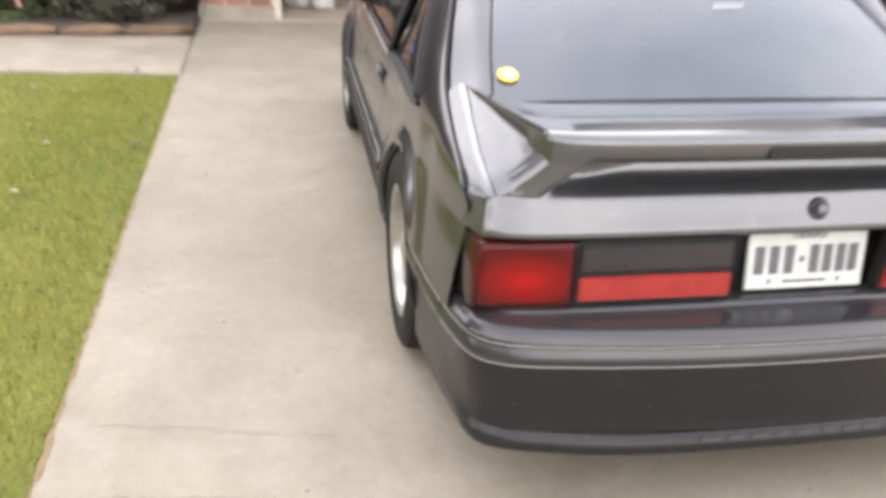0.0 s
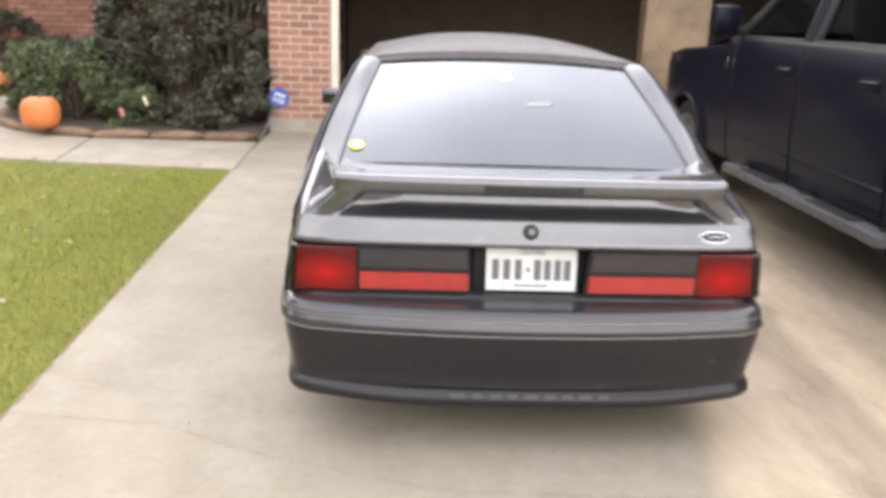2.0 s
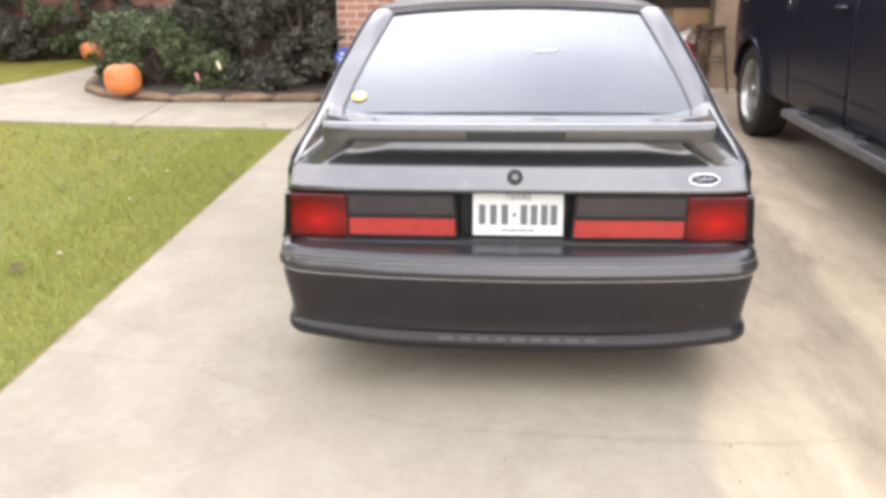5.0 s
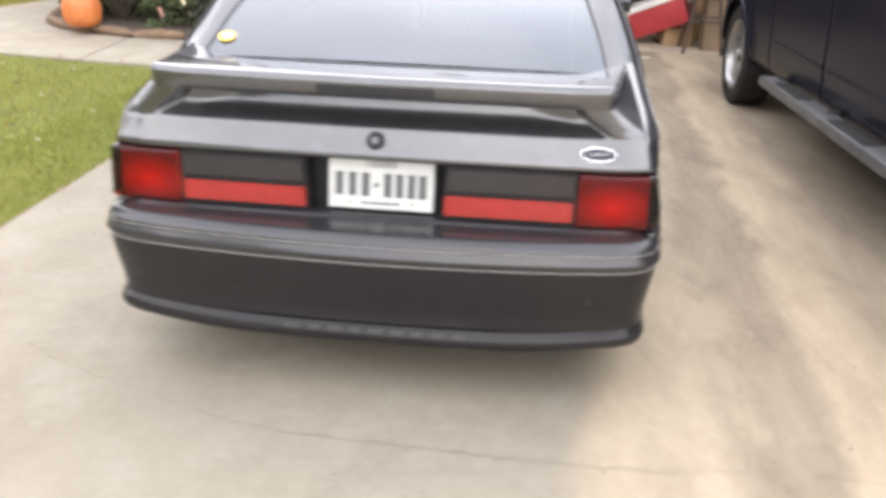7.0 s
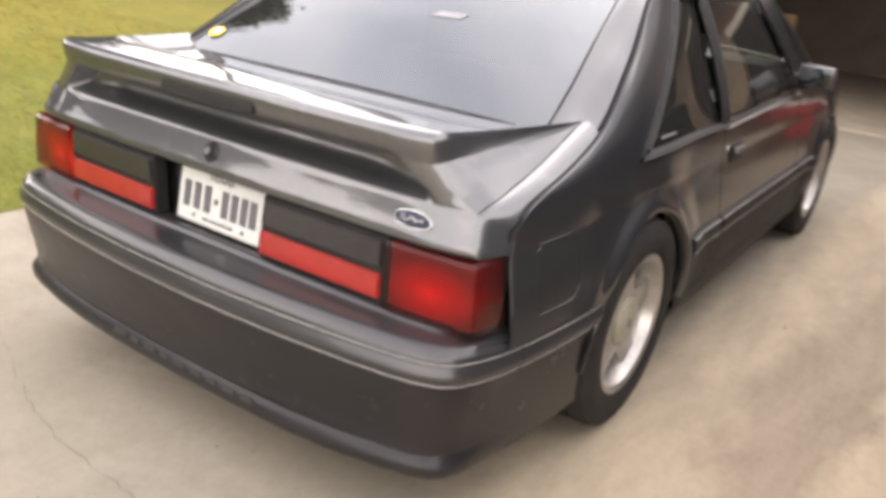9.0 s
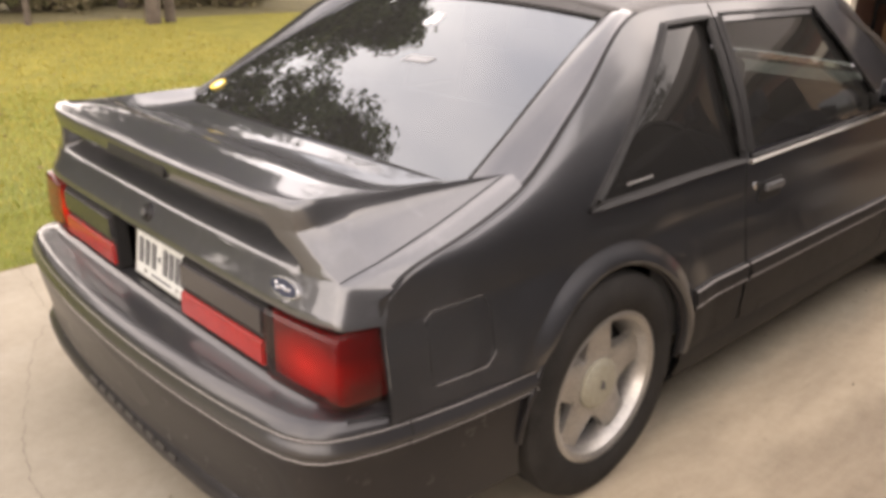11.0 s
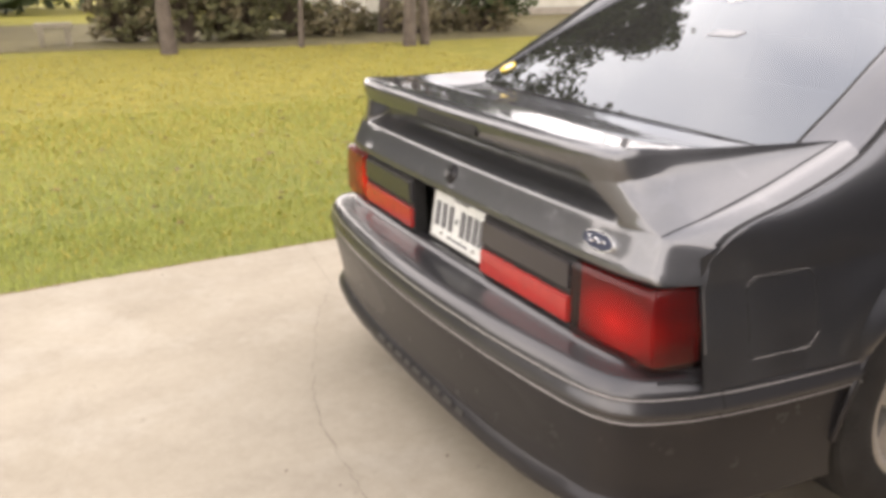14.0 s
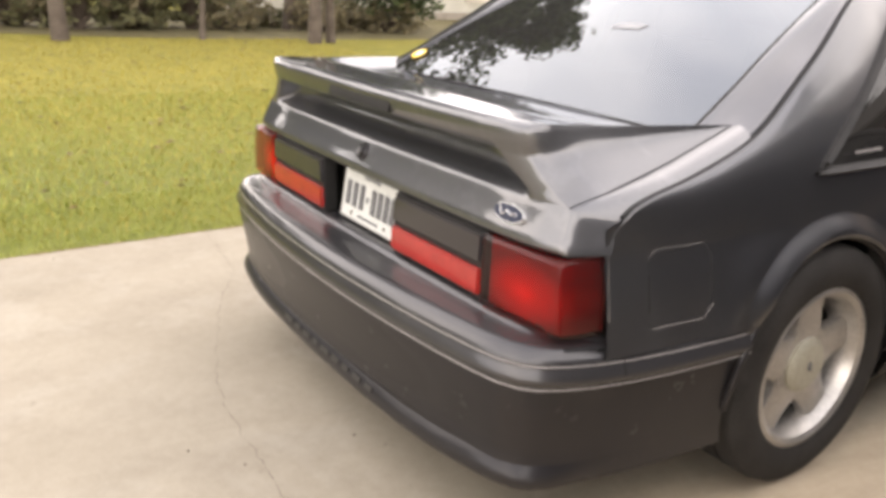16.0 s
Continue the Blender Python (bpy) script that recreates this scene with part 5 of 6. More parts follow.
def truck_panel(y0, y1, sign, wins=()):
    n = max(2, round((y1 - y0) / 0.03))
    rows = []
    for i in range(n + 1):
        y = y0 + (y1 - y0) * i / n
        top = truck_top(y)
        zs = [0.40 + (top - 0.40) * k / 40 for k in range(41)]
        rows.append([[truck_half(y, z), y, z] for z in zs])
    kept = {}
    for i in range(n):
        for j in range(40):
            q = [rows[i][j], rows[i + 1][j], rows[i][j + 1], rows[i + 1][j + 1]]
            y, z = sum(p[1] for p in q) / 4, sum(p[2] for p in q) / 4
            kept[i, j] = not any(math.hypot(y - c, z - T_HUB) < T_ARCH for c in T_WHEELS) and not any(inside(w, y, z) for w in wins)
    for row in rows:
        for p in row:
            for c in T_WHEELS:
                r = math.hypot(p[1] - c, p[2] - T_HUB)
                if T_ARCH - 0.05 < r < T_ARCH + 0.015:
                    p[1], p[2] = c + (p[1] - c) * T_ARCH / r, T_HUB + (p[2] - T_HUB) * T_ARCH / r
    return loft([[(TC + sign * p[0], p[1], p[2]) for p in row] for row in rows], keep=lambda i, j: kept[i, j])


def truck_strip(points, sign, radius, proud, mat, name, parent, label="", closed=False):
    pts, seq = [], list(points) + ([points[0]] if closed else [])
    for (y1, z1), (y2, z2) in zip(seq, seq[1:]):
        n = max(1, int(math.hypot(y2 - y1, z2 - z1) / 0.04))
        pts += [(y1 + (y2 - y1) * k / n, z1 + (z2 - z1) * k / n) for k in range(n)]
    if not closed:
        pts.append(seq[-1])
    return part(name, tube([(TC + sign * (truck_half(y, z) + proud), y, z) for y, z in pts], radius, sides=6, closed=closed), mat, parent, label)


for sign in (-1, 1):
    bed_side = thick(part("bed_side", truck_panel(-0.42, 1.49, sign), NAVY, truck, "dark navy cargo bed side"), 0.01, 0)
    part("bed_rail", tube([(TC + sign * 0.945, y, 1.305) for y in (-0.4, 0.2, 0.9, 1.47)], 0.03, sides=10, flat=0.5), BLACK_TRIM, bed_side, "black rail cap")
    part("bed_lining", loft([[(TC + sign * 0.885, y, z) for y in (-0.38, 0.5, 1.47)] for z in (0.88, 1.1, 1.29)]), GAP, truck)
    thick(part("cab_corner", truck_panel(1.505, 1.575, sign), NAVY, truck), 0.01, 0)
    part("cab_post", box((0.2, 0.05, 0.47), (TC + sign * 0.78, 1.525, 1.53), bevel=0.01), NAVY, truck)
    rear_door = thick(part("rear_door", truck_panel(1.585, 2.695, sign, [T_REAR_WIN]), NAVY, truck), 0.01, 0)
    front_door = thick(part("front_door", truck_panel(2.705, 3.80, sign, [T_FRONT_WIN]), NAVY, truck), 0.01, 0)
    thick(part("fender", truck_panel(3.81, 5.66, sign), NAVY, truck), 0.01, 0)
    for d, win, hy, gap in ((rear_door, T_REAR_WIN, 1.875, 1.58), (front_door, T_FRONT_WIN, 2.92, 2.70)):
        (a, b, c, e) = win
        rows = [[(TC + sign * (truck_half(y, z) - 0.012), y, z) for y, z in ((a[0] + (b[0] - a[0]) * t + ((e[0] - a[0]) * (1 - t) + (c[0] - b[0]) * t) * s, a[1] + (e[1] - a[1]) * s) for t in np.linspace(0, 1, 9))] for s in np.linspace(0, 1, 9)]
        part("door_window", loft(rows), TRUCK_GLASS, d, "tinted door glass")
        truck_strip(win, sign, 0.022, -0.004, BLACK_TRIM, "window_trim", d, closed=True)
        truck_strip([(gap, 0.45), (gap, 1.34)], sign, 0.005, -0.001, GAP, "shut_line", d)
        hx = TC + sign * (truck_half(hy, 1.145) + 0.012)
        h = part("door_handle", box((0.02, 0.2, 0.07), (TC + sign * truck_half(hy, 1.145), hy, 1.14), bevel=0.008), NAVY, d)
        part("pull_bar", tube([(hx, hy - 0.095, 1.15), (hx + sign * 0.014, hy - 0.05, 1.152), (hx + sign * 0.014, hy + 0.05, 1.152), (hx, hy + 0.095, 1.15)], 0.011, sides=8), NAVY, h, "dark door pull")
        truck_strip([(gap + 0.03, 0.62), (gap + 1.05, 0.62)], sign, 0.012, 0.0, NAVY, "door_crease", d)
    truck_strip([(1.6, 1.318), (3.77, 1.318)], sign, 0.012, 0.004, LETTER, "belt_trim", front_door, "dull grey belt trim")
    part("fender_badge", box((0.008, 0.05, 0.11), (TC + sign * (truck_half(3.95, 1.12) + 0.003), 3.95, 1.12), bevel=0.003), CHROME, truck, "small bright fender badge")
    truck_strip([(3.805, 0.45), (3.805, 1.3)], sign, 0.005, -0.001, GAP, "shut_line", front_door)
    # arches and wells
    for c in T_WHEELS:
        pts = []
        for k in range(31):
            a = radians(-8 + 196 * k / 30)
            y, z = c + T_ARCH * math.cos(a), T_HUB + T_ARCH * math.sin(a)
            pts.append((TC + sign * (truck_half(y, max(0.4, z)) + 0.004), y, z))
        part("arch_lip", tube(pts, 0.016, sides=8), NAVY, truck)
        rows = [[(TC + sign * (0.98 - d), c + 0.47 * math.cos(a), T_HUB + 0.47 * math.sin(a)) for d in (0, 0.15, 0.4)] for a in (radians(-10 + 200 * k / 20) for k in range(21))]
        part("wheel_well", loft(rows), GAP, truck)
    # running board
    board = part("running_board", box((0.135, 2.12, 0.06), (TC + sign * 1.055, 2.42, 0.412), bevel=0.029), STEP_METAL, truck, "silver running board")
    for y in (1.95, 2.95):
        part("step_pad", box((0.085, 0.5, 0.01), (TC + sign * 1.055, y, 0.4425), bevel=0.003), BLACK_TRIM, board, "black step pad")
    for y in (1.5, 2.4, 3.35):
        part("board_bracket", box((0.2, 0.05, 0.04), (TC + sign * 0.93, y, 0.43), bevel=0.008), BLACK_TRIM, board)
    mir = part("door_mirror", box((0.2, 0.15, 0.22), (TC + sign * 1.1, 3.82, 1.45), bevel=0.065), NAVY, front_door, "dark door mirror")
    part("mirror_glass", box((0.13, 0.006, 0.14), (TC + sign * 1.09, 3.757, 1.44), bevel=0.002), TRUCK_GLASS, mir)
    part("mirror_arm", box((0.12, 0.06, 0.06), (TC + sign * 0.98, 3.84, 1.37), bevel=0.015), BLACK_TRIM, mir)
bars(front_door, "door_badge", STEP_METAL, (TC - truck_half(3.6, 0.86) - 0.003, 3.6, 0.86), (0, -1, 0), (0, 0, 1), [0.035] * 6, 0.03, 0.012)
rows = [[(TC + truck_half(y, truck_top(y)) * u, y, truck_top(y) + 0.05 * (1 - u * u)) for u in np.linspace(-1, 1, 11)] for y in (1.505, 1.56, 1.7, 2.4, 3.2, 3.24)]
thick(part("roof", loft(rows), NAVY, truck), 0.02)
rows = [[(TC + truck_half(y, truck_top(y)) * u * 0.97, y, truck_top(y) + 0.02 * (1 - u * u)) for u in np.linspace(-1, 1, 9)] for y in (3.25, 3.6, 3.95)]
part("windscreen", loft(rows), CLEAR_GLASS, truck)
rows = [[(TC + truck_half(y, 1.2) * u, y, truck_top(y) + 0.06 * (1 - u * u)) for u in np.linspace(-1, 1, 11)] for y in (4.0, 4.4, 4.8, 5.1, 5.3, 5.45, 5.55, 5.66)]
part("bonnet", loft(rows), NAVY, truck)
rows = [[(TC + 0.9 * u, 5.66 + 0.06 * (1 - u * u), z) for u in np.linspace(-1, 1, 9)] for z in (0.42, 0.7, 0.95, 1.14)]
part("grille_panel", loft(rows), NAVY, truck)
tailgate = part("tailgate", box((1.84, 0.06, 0.9), (TC, -0.42, 0.86), bevel=0.02), NAVY, truck)
part("gate_handle", box((0.24, 0.03, 0.06), (TC, -0.452, 1.16), bevel=0.01), BLACK_TRIM, tailgate)
part("cab_back", box((1.84, 0.05, 0.74), (TC, 1.525, 0.93), bevel=0.01), NAVY, truck)
part("cab_header", box((1.4, 0.05, 0.1), (TC, 1.525, 1.76), bevel=0.01), NAVY, truck)
part("back_window", box((1.36, 0.02, 0.41), (TC, 1.53, 1.505), bevel=0.004), TRUCK_GLASS, truck, "dark cab back window")
part("load_floor", box((1.84, 1.86, 0.06), (TC, 0.55, 0.86)), GAP, truck)
part("chassis", box((1.5, 5.4, 0.2), (TC, 2.8, 0.5), bevel=0.03), GAP, truck)
part("cab_floor", box((1.8, 2.3, 0.06), (TC, 2.6, 0.62)), GAP, truck)
for sx in (-0.42, 0.42):
    for y in (1.9, 2.95):
        s = part("seat", box((0.55, 0.5, 0.2), (TC + sx, y, 0.95), bevel=0.06), CLOTH, truck)
        part("seat_back", box((0.52, 0.18, 0.7), (TC + sx, y - 0.28, 1.3), pose(0, 0, 0, -10), 0.06), CLOTH, s)
part("dashboard", box((1.7, 0.4, 0.25), (TC, 3.75, 1.2), bevel=0.06), DASH, truck)
TT = tyre_mesh(0.265, T_TYRE, 0.262)
TR = rim_mesh(0.265, 0.262, 5, TRUCK_ALLOY, 0.09, (0.055, 0.05))
TCAP = mesh_of("hub_cap", lathe([(0.0, 0.112), (0.04, 0.11), (0.05, 0.1), (0.05, 0.07)], "x", 32), TRUCK_ALLOY)
for sign in (-1, 1):
    for y in T_WHEELS:
        wheel(truck, TT, TR, TCAP, TC + sign * 0.865, y, T_HUB, sign, "large tyre on a polished five-spoke rim")

for ob in truck.children:
    ob.matrix_parent_inverse = Matrix.Translation((-3.0, -2.8, 0))
set_start = set(scene.objects)
# ---- garage clutter ----
RED_COOLER = grained("red_cooler_plastic", (0.3, 0.024, 0.028), (0.42, 0.04, 0.044), 6, 90, 0.4, 0.1, 0.001)
WHITE_PLASTIC = grained("white_plastic", (0.62, 0.6, 0.57), (0.75, 0.73, 0.7), 6, 90, 0.45, 0.1, 0.001)
CARD = grained("cardboard", (0.25, 0.15, 0.075), (0.36, 0.23, 0.12), 5, 60, 0.85, 0.2, 0.002)
STOOL_WOOD = grained("dark_stool_wood", (0.03, 0.018, 0.012), (0.07, 0.04, 0.025), 12, 80, 0.5, 0.2, 0.001)
BAG = grained("white_bag", (0.5, 0.48, 0.47), (0.68, 0.66, 0.65), 9, 40, 0.6, 0.6, 0.01)


def cardboard_box(at, size, yaw, open_top=False):
    m = pose(*at, 0, 0, yaw)
    ob = thing("cardboard_box", m, "brown cardboard box in the garage", "box", "garage boxes")
    w, d, h = size
    part("box_body", box((w, d, h), (0, 0, h / 2), bevel=0.006), CARD, ob, m=m)
    part("box_flap", box((w * 0.99, d * 0.49, 0.006), (0, -d * 0.25, h + 0.004), pose(0, 0, 0, 3)), CARD, ob, m=m)
    part("box_flap", box((w * 0.99, d * 0.49, 0.006), (0, d * 0.25, h + 0.004), pose(0, 0, 0, -3)), CARD, ob, m=m)
    part("tape", box((w * 1.004, 0.05, 0.008), (0, 0, h + 0.006)), STICKER_PALE, ob, m=m)
    return ob


G0 = 0.025
cardboard_box((2.06, 8.12, G0), (0.34, 0.3, 0.2), 10)
cardboard_box((2.2, 8.78, G0), (0.55, 0.45, 0.62), -6)
cardboard_box((2.2, 8.76, G0 + 0.64), (0.5, 0.4, 0.26), 8)
cardboard_box((3.0, 9.2, G0), (0.6, 0.5, 0.5), 5)
cardboard_box((-1.1, 9.3, G0), (0.5, 0.45, 0.55), 12)
cardboard_box((-1.05, 9.3, G0 + 0.57), (0.42, 0.38, 0.35), -9)
# red cooler, tipped on a box
m = pose(1.86, 8.1, 0.395, 0, -24.5, 0) @ pose(0, 0, 0, 0, 0, -20)
cooler = thing("cooler", pose(1.86, 8.1, 0.025), "red picnic cooler with a white lid, tipped against a box", "cooler")
part("cooler_body", box((0.66, 0.38, 0.30), (0, 0, -0.03), pose(0, 0, 0, 180), 0.03, taper=1.08), RED_COOLER, cooler, "red plastic tub", m=m)
lid = part("cooler_lid", box((0.69, 0.41, 0.06), (0, 0, 0.15), bevel=0.02), WHITE_PLASTIC, cooler, "white lid", m=m)
for s in (-1, 1):
    part("cooler_handle", tube([(s * 0.345, -0.09, 0.1), (s * 0.375, -0.09, 0.03), (s * 0.375, 0.09, 0.03), (s * 0.345, 0.09, 0.1)], 0.016, sides=8), WHITE_PLASTIC, cooler, "white swing handle", m=m)
# bar stool at the pier
stool = thing("bar_stool", (2.3, 7.72, 0), "dark wooden bar stool with double rungs", "stool")
for dx in (-1, 1):
    for dy in (-1, 1):
        part("leg", tube([(2.3 + dx * 0.215, 7.72 + dy * 0.2, 0.002), (2.3 + dx * 0.12, 7.72 + dy * 0.12, 0.74)], 0.017, sides=10), STOOL_WOOD, stool)
for z, w in ((0.36, 0.17), (0.42, 0.165), (0.62, 0.135), (0.68, 0.13)):
    for dy in (-1, 1):
        part("rung", tube([(2.3 - w, 7.72 + dy * w * 0.95, z), (2.3 + w, 7.72 + dy * w * 0.95, z)], 0.011, sides=8), STOOL_WOOD, stool)
    for dx in (-1, 1):
        part("rung", tube([(2.3 + dx * w, 7.72 - w * 0.95, z + 0.03), (2.3 + dx * w, 7.72 + w * 0.95, z + 0.03)], 0.011, sides=8), STOOL_WOOD, stool)
part("seat", lathe([(0.0, 0.74), (0.16, 0.74), (0.18, 0.752), (0.18, 0.772), (0.165, 0.785), (0.0, 0.778)], "z", 36, (2.3, 7.72, 0)), STOOL_WOOD, stool)


def lumpy(at, size, mat, seed, bm=None):
    b = bmesh.new()
    bmesh.ops.create_icosphere(b, subdivisions=3, radius=1)
    for v in b.verts:
        k = 1 + 0.25 * noise.noise(v.co * 1.7 + Vector((seed, 0, 0))) + 0.1 * noise.noise(v.co * 5 + Vector((0, seed, 0)))
        v.co = Vector((v.co.x * size[0] * k, v.co.y * size[1] * k, max(-0.62, v.co.z) * size[2] * k))
    z0 = min(v.co.z for v in b.verts)
    b.transform(Matrix.Translation((at[0], at[1], at[2] - z0)))
    return joined(bm, b)


for k, (x, y, s) in enumerate(((-1.25, 8.55, 0.19), (-1.0, 8.4, 0.15), (1.35, 8.75, 0.085))):
    solo("plastic_bag", lumpy((x, y, G0), (s, s * 0.8, s * 1.1), BAG, k * 3.1), BAG, "crumpled white plastic bag on the garage floor", "bag", group="garage bags")
for k, (x, y) in enumerate(((0.95, 6.6), (1.62, 7.1))):
    solo("paper_scrap", box((0.1, 0.06, 0.004), (x, y, 0.004), pose(0, 0, 0, 0, 0, 30 * k), 0.001), WHITE_PLASTIC, "white paper scrap on the driveway", "litter", group="paper scraps")
# metal shelving against the garage's left wall
shelf = thing("storage_shelf", (-1.95, 11.0, G0), "dark steel shelving with boxes in the garage", "shelf")
for dx in (-0.22, 0.22):
    for dy in (-0.8, 0.8):
        part("post", box((0.04, 0.04, 1.8), (-1.95 + dx, 11.0 + dy, G0 + 0.9), bevel=0.004), BLACK_TRIM, shelf)
for z in (0.3, 0.85, 1.4, 1.8):
    part("shelf_board", box((0.48, 1.66, 0.03), (-1.95, 11.0, G0 + z), bevel=0.004), BLACK_TRIM, shelf)
for y, z, s in ((10.6, 0.32, 0.35), (11.2, 0.32, 0.4), (10.7, 0.87, 0.38), (11.3, 0.87, 0.3), (10.8, 1.42, 0.3)):
    cardboard_box((-1.95, y, G0 + z), (0.36, s, s * 0.8), 90)
# small lit bulb deep in the garage
GLOW = bpy.data.materials.new("bulb_glow")
GLOW.use_nodes = True
gb = GLOW.node_tree.nodes["Principled BSDF"]
gb.inputs["Emission Color"].default_value = (1.0, 0.82, 0.55, 1)
gb.inputs["Emission Strength"].default_value = 14
bulb = thing("work_lamp", (1.12, 11.0, G0), "small lit work lamp on a stand in the garage", "lamp")
part("bulb", lathe([(0, -0.03), (0.012, -0.02), (0.017, 0.0), (0.012, 0.022), (0, 0.03)], "z", 16, (1.12, 11.0, 1.07)), GLOW, bulb, "lit bulb")
part("stand", tube([(1.12, 11.0, G0), (1.12, 11.0, 1.03)], 0.012), BLACK_TRIM, bulb)
part("foot", lathe([(0, 0.0), (0.13, 0.0), (0.13, 0.015), (0.0, 0.03)], "z", 24, (1.12, 11.0, G0)), BLACK_TRIM, bulb)

# ---- garden bed, pumpkins, sign ----
bed_line = [(-2.3, 6.74), (-2.9, 6.68), (-3.5, 6.66), (-4.1, 6.68), (-4.7, 6.8), (-5.15, 7.02), (-5.55, 7.45), (-5.85, 8.1), (-6.1, 8.9)]
bed = solo("garden_bed", prism(bed_line + [(-6.0, 12.1), (-2.36, 12.1)], 0.16, "z", -0.08, bevel=0.02), MULCH, "dark mulch garden bed along the brick wall", "garden bed", "structure")
edging = thing("garden_edging", (-3.9, 6.7, 0), "low rough brown stone edging round the bed", "edging", kind="structure")
rng = random.Random(5)
for (x1, y1), (x2, y2) in zip(bed_line, bed_line[1:]):
    d = math.hypot(x2 - x1, y2 - y1)
    n = max(1, round(d / 0.42))
    for k in range(n):
        t = (k + 0.5) / n
        m = pose(x1 + (x2 - x1) * t, y1 + (y2 - y1) * t, 0.045, rng.uniform(-4, 4), rng.uniform(-4, 4), math.degrees(math.atan2(y2 - y1, x2 - x1)) + rng.uniform(-6, 6))
        b = bmesh.new()
        bmesh.ops.create_icosphere(b, subdivisions=2, radius=1)
        sd = rng.uniform(0, 50)
        for v in b.verts:
            q = Vector([math.copysign(abs(c) ** 0.5, c) for c in v.co]).normalized() * 1.0
            kk = 1 + 0.2 * noise.noise(v.co * 1.8 + Vector((sd, 0, 0)))
            v.co = Vector((v.co.x * d / n * 0.56, v.co.y * 0.08, v.co.z * 0.06)) * kk
        part("stone", b, STONE, edging, m=m, smooth=50)

PUMPKIN = grained("pumpkin_skin", (0.5, 0.14, 0.035), (0.64, 0.21, 0.06), 5, 60, 0.5, 0.15, 0.003)
STEM = grained("pumpkin_stem", (0.12, 0.1, 0.04), (0.2, 0.16, 0.07), 20, 90, 0.8, 0.3, 0.003)


def pumpkin(at, r, h, yaw):
    m = pose(*at, 0, 0, yaw)
    ob = thing("pumpkin", m, "large ribbed orange pumpkin on the bed edging", "pumpkin", "pumpkins")
    rows = []
    for i in range(25):
        a = math.pi * i / 24
        row = []
        for k in range(72):
            t = 2 * math.pi * k / 72
            rib = 1 - 0.07 * (1 - abs(math.sin(t * 5.5)) ** 0.55) * math.sin(a)
            rr = r * (math.sin(a) ** 0.62) * rib
            z = h / 2 - h / 2 * math.copysign(abs(math.cos(a)) ** 0.8, math.cos(a))
            z -= 0.1 * h * math.exp(-((rr / r) / 0.3) ** 2) if a > math.pi / 2 else 0
            row.append((rr * math.cos(t), rr * math.sin(t), z))
        rows.append(row)
    part("rind", loft(rows, wrap=True), PUMPKIN, ob, m=m, smooth=60)
    part("stalk", tube([(0, 0, h * 0.86), (0.005, 0, h * 0.97), (0.025, 0.01, h * 1.05)], [0.026, 0.018, 0.022], sides=7), STEM, ob, "dry green-brown stalk", m=m)


pumpkin((-4.74, 6.74, 0.075), 0.215, 0.36, 20)
pumpkin((-7.42, 11.15, 0.03), 0.20, 0.30, 75)

SIGN_BLUE = grained("sign_blue", (0.04, 0.07, 0.3), (0.06, 0.1, 0.38), 10, 120, 0.4, 0.05, 0.001)
SIGN_WHITE = material("sign_white", (0.75, 0.76, 0.78), 0.45)
sm = pose(-2.035, 6.78, 0.5, 0, 16, -10)
yard = thing("yard_sign", (-2.2, 6.66, 0.06), "blue octagonal yard sign on a leaning pole", "sign")
part("sign_plate", prism(ring(0, 0, 0.122, 0.122, 8, math.pi / 8), 0.012, "y", 0, bevel=0.002), SIGN_BLUE, yard, m=sm, smooth=0)
bm = bmesh.new()
for x, w, z, h in ((-0.045, 0.03, 0.035, 0.034), (0.0, 0.03, 0.035, 0.034), (0.045, 0.03, 0.035, 0.034), (0, 0.15, -0.02, 0.014), (0, 0.12, -0.05, 0.012)):
    box((w, 0.002, h), (x, -0.0015, z), None, 0, bm)
part("sign_bars", bm, SIGN_WHITE, yard, "pale bars of writing", m=sm, smooth=0)
part("pole", tube([(-2.235, 6.62, 0.02), (-2.09, 6.765, 0.40), (-2.05, 6.795, 0.52)], 0.011, sides=8), STEP_METAL, yard, "thin metal pole")


# ---- planting ----
def leaf_material(name, dark, light, back=0.3):
    m = material(name, light, 0.6, spec=0.25)
    n, l, b = nodes_of(m)
    g = n.new("ShaderNodeNewGeometry")
    c = ramp(m, g.outputs["Random Per Island"], [(0.0, dark), (0.6, light), (1.0, tuple(min(1, 1.5 * k) for k in light))])
    plug(m, c, "Base Color")
    return m


LEAF_AZALEA = leaf_material("azalea_leaf", (0.052, 0.068, 0.03), (0.09, 0.11, 0.048))
LEAF_DARK = leaf_material("evergreen_leaf", (0.05, 0.05, 0.036), (0.08, 0.078, 0.056))
LEAF_TREE = leaf_material("tree_leaf", (0.02, 0.032, 0.012), (0.05, 0.065, 0.022))
LEAF_DRY = leaf_material("thicket_leaf", (0.11, 0.09, 0.05), (0.16, 0.135, 0.075))
LEAF_SCRUB = leaf_material("scrub_leaf", (0.09, 0.09, 0.045), (0.13, 0.125, 0.06))
BARK = grained("pine_bark", (0.06, 0.045, 0.035), (0.15, 0.12, 0.095), 5, 40, 0.95, 0.9, 0.02)
TWIG = grained("twig_bark", (0.05, 0.035, 0.025), (0.1, 0.075, 0.055), 9, 60, 0.9, 0.5, 0.004)


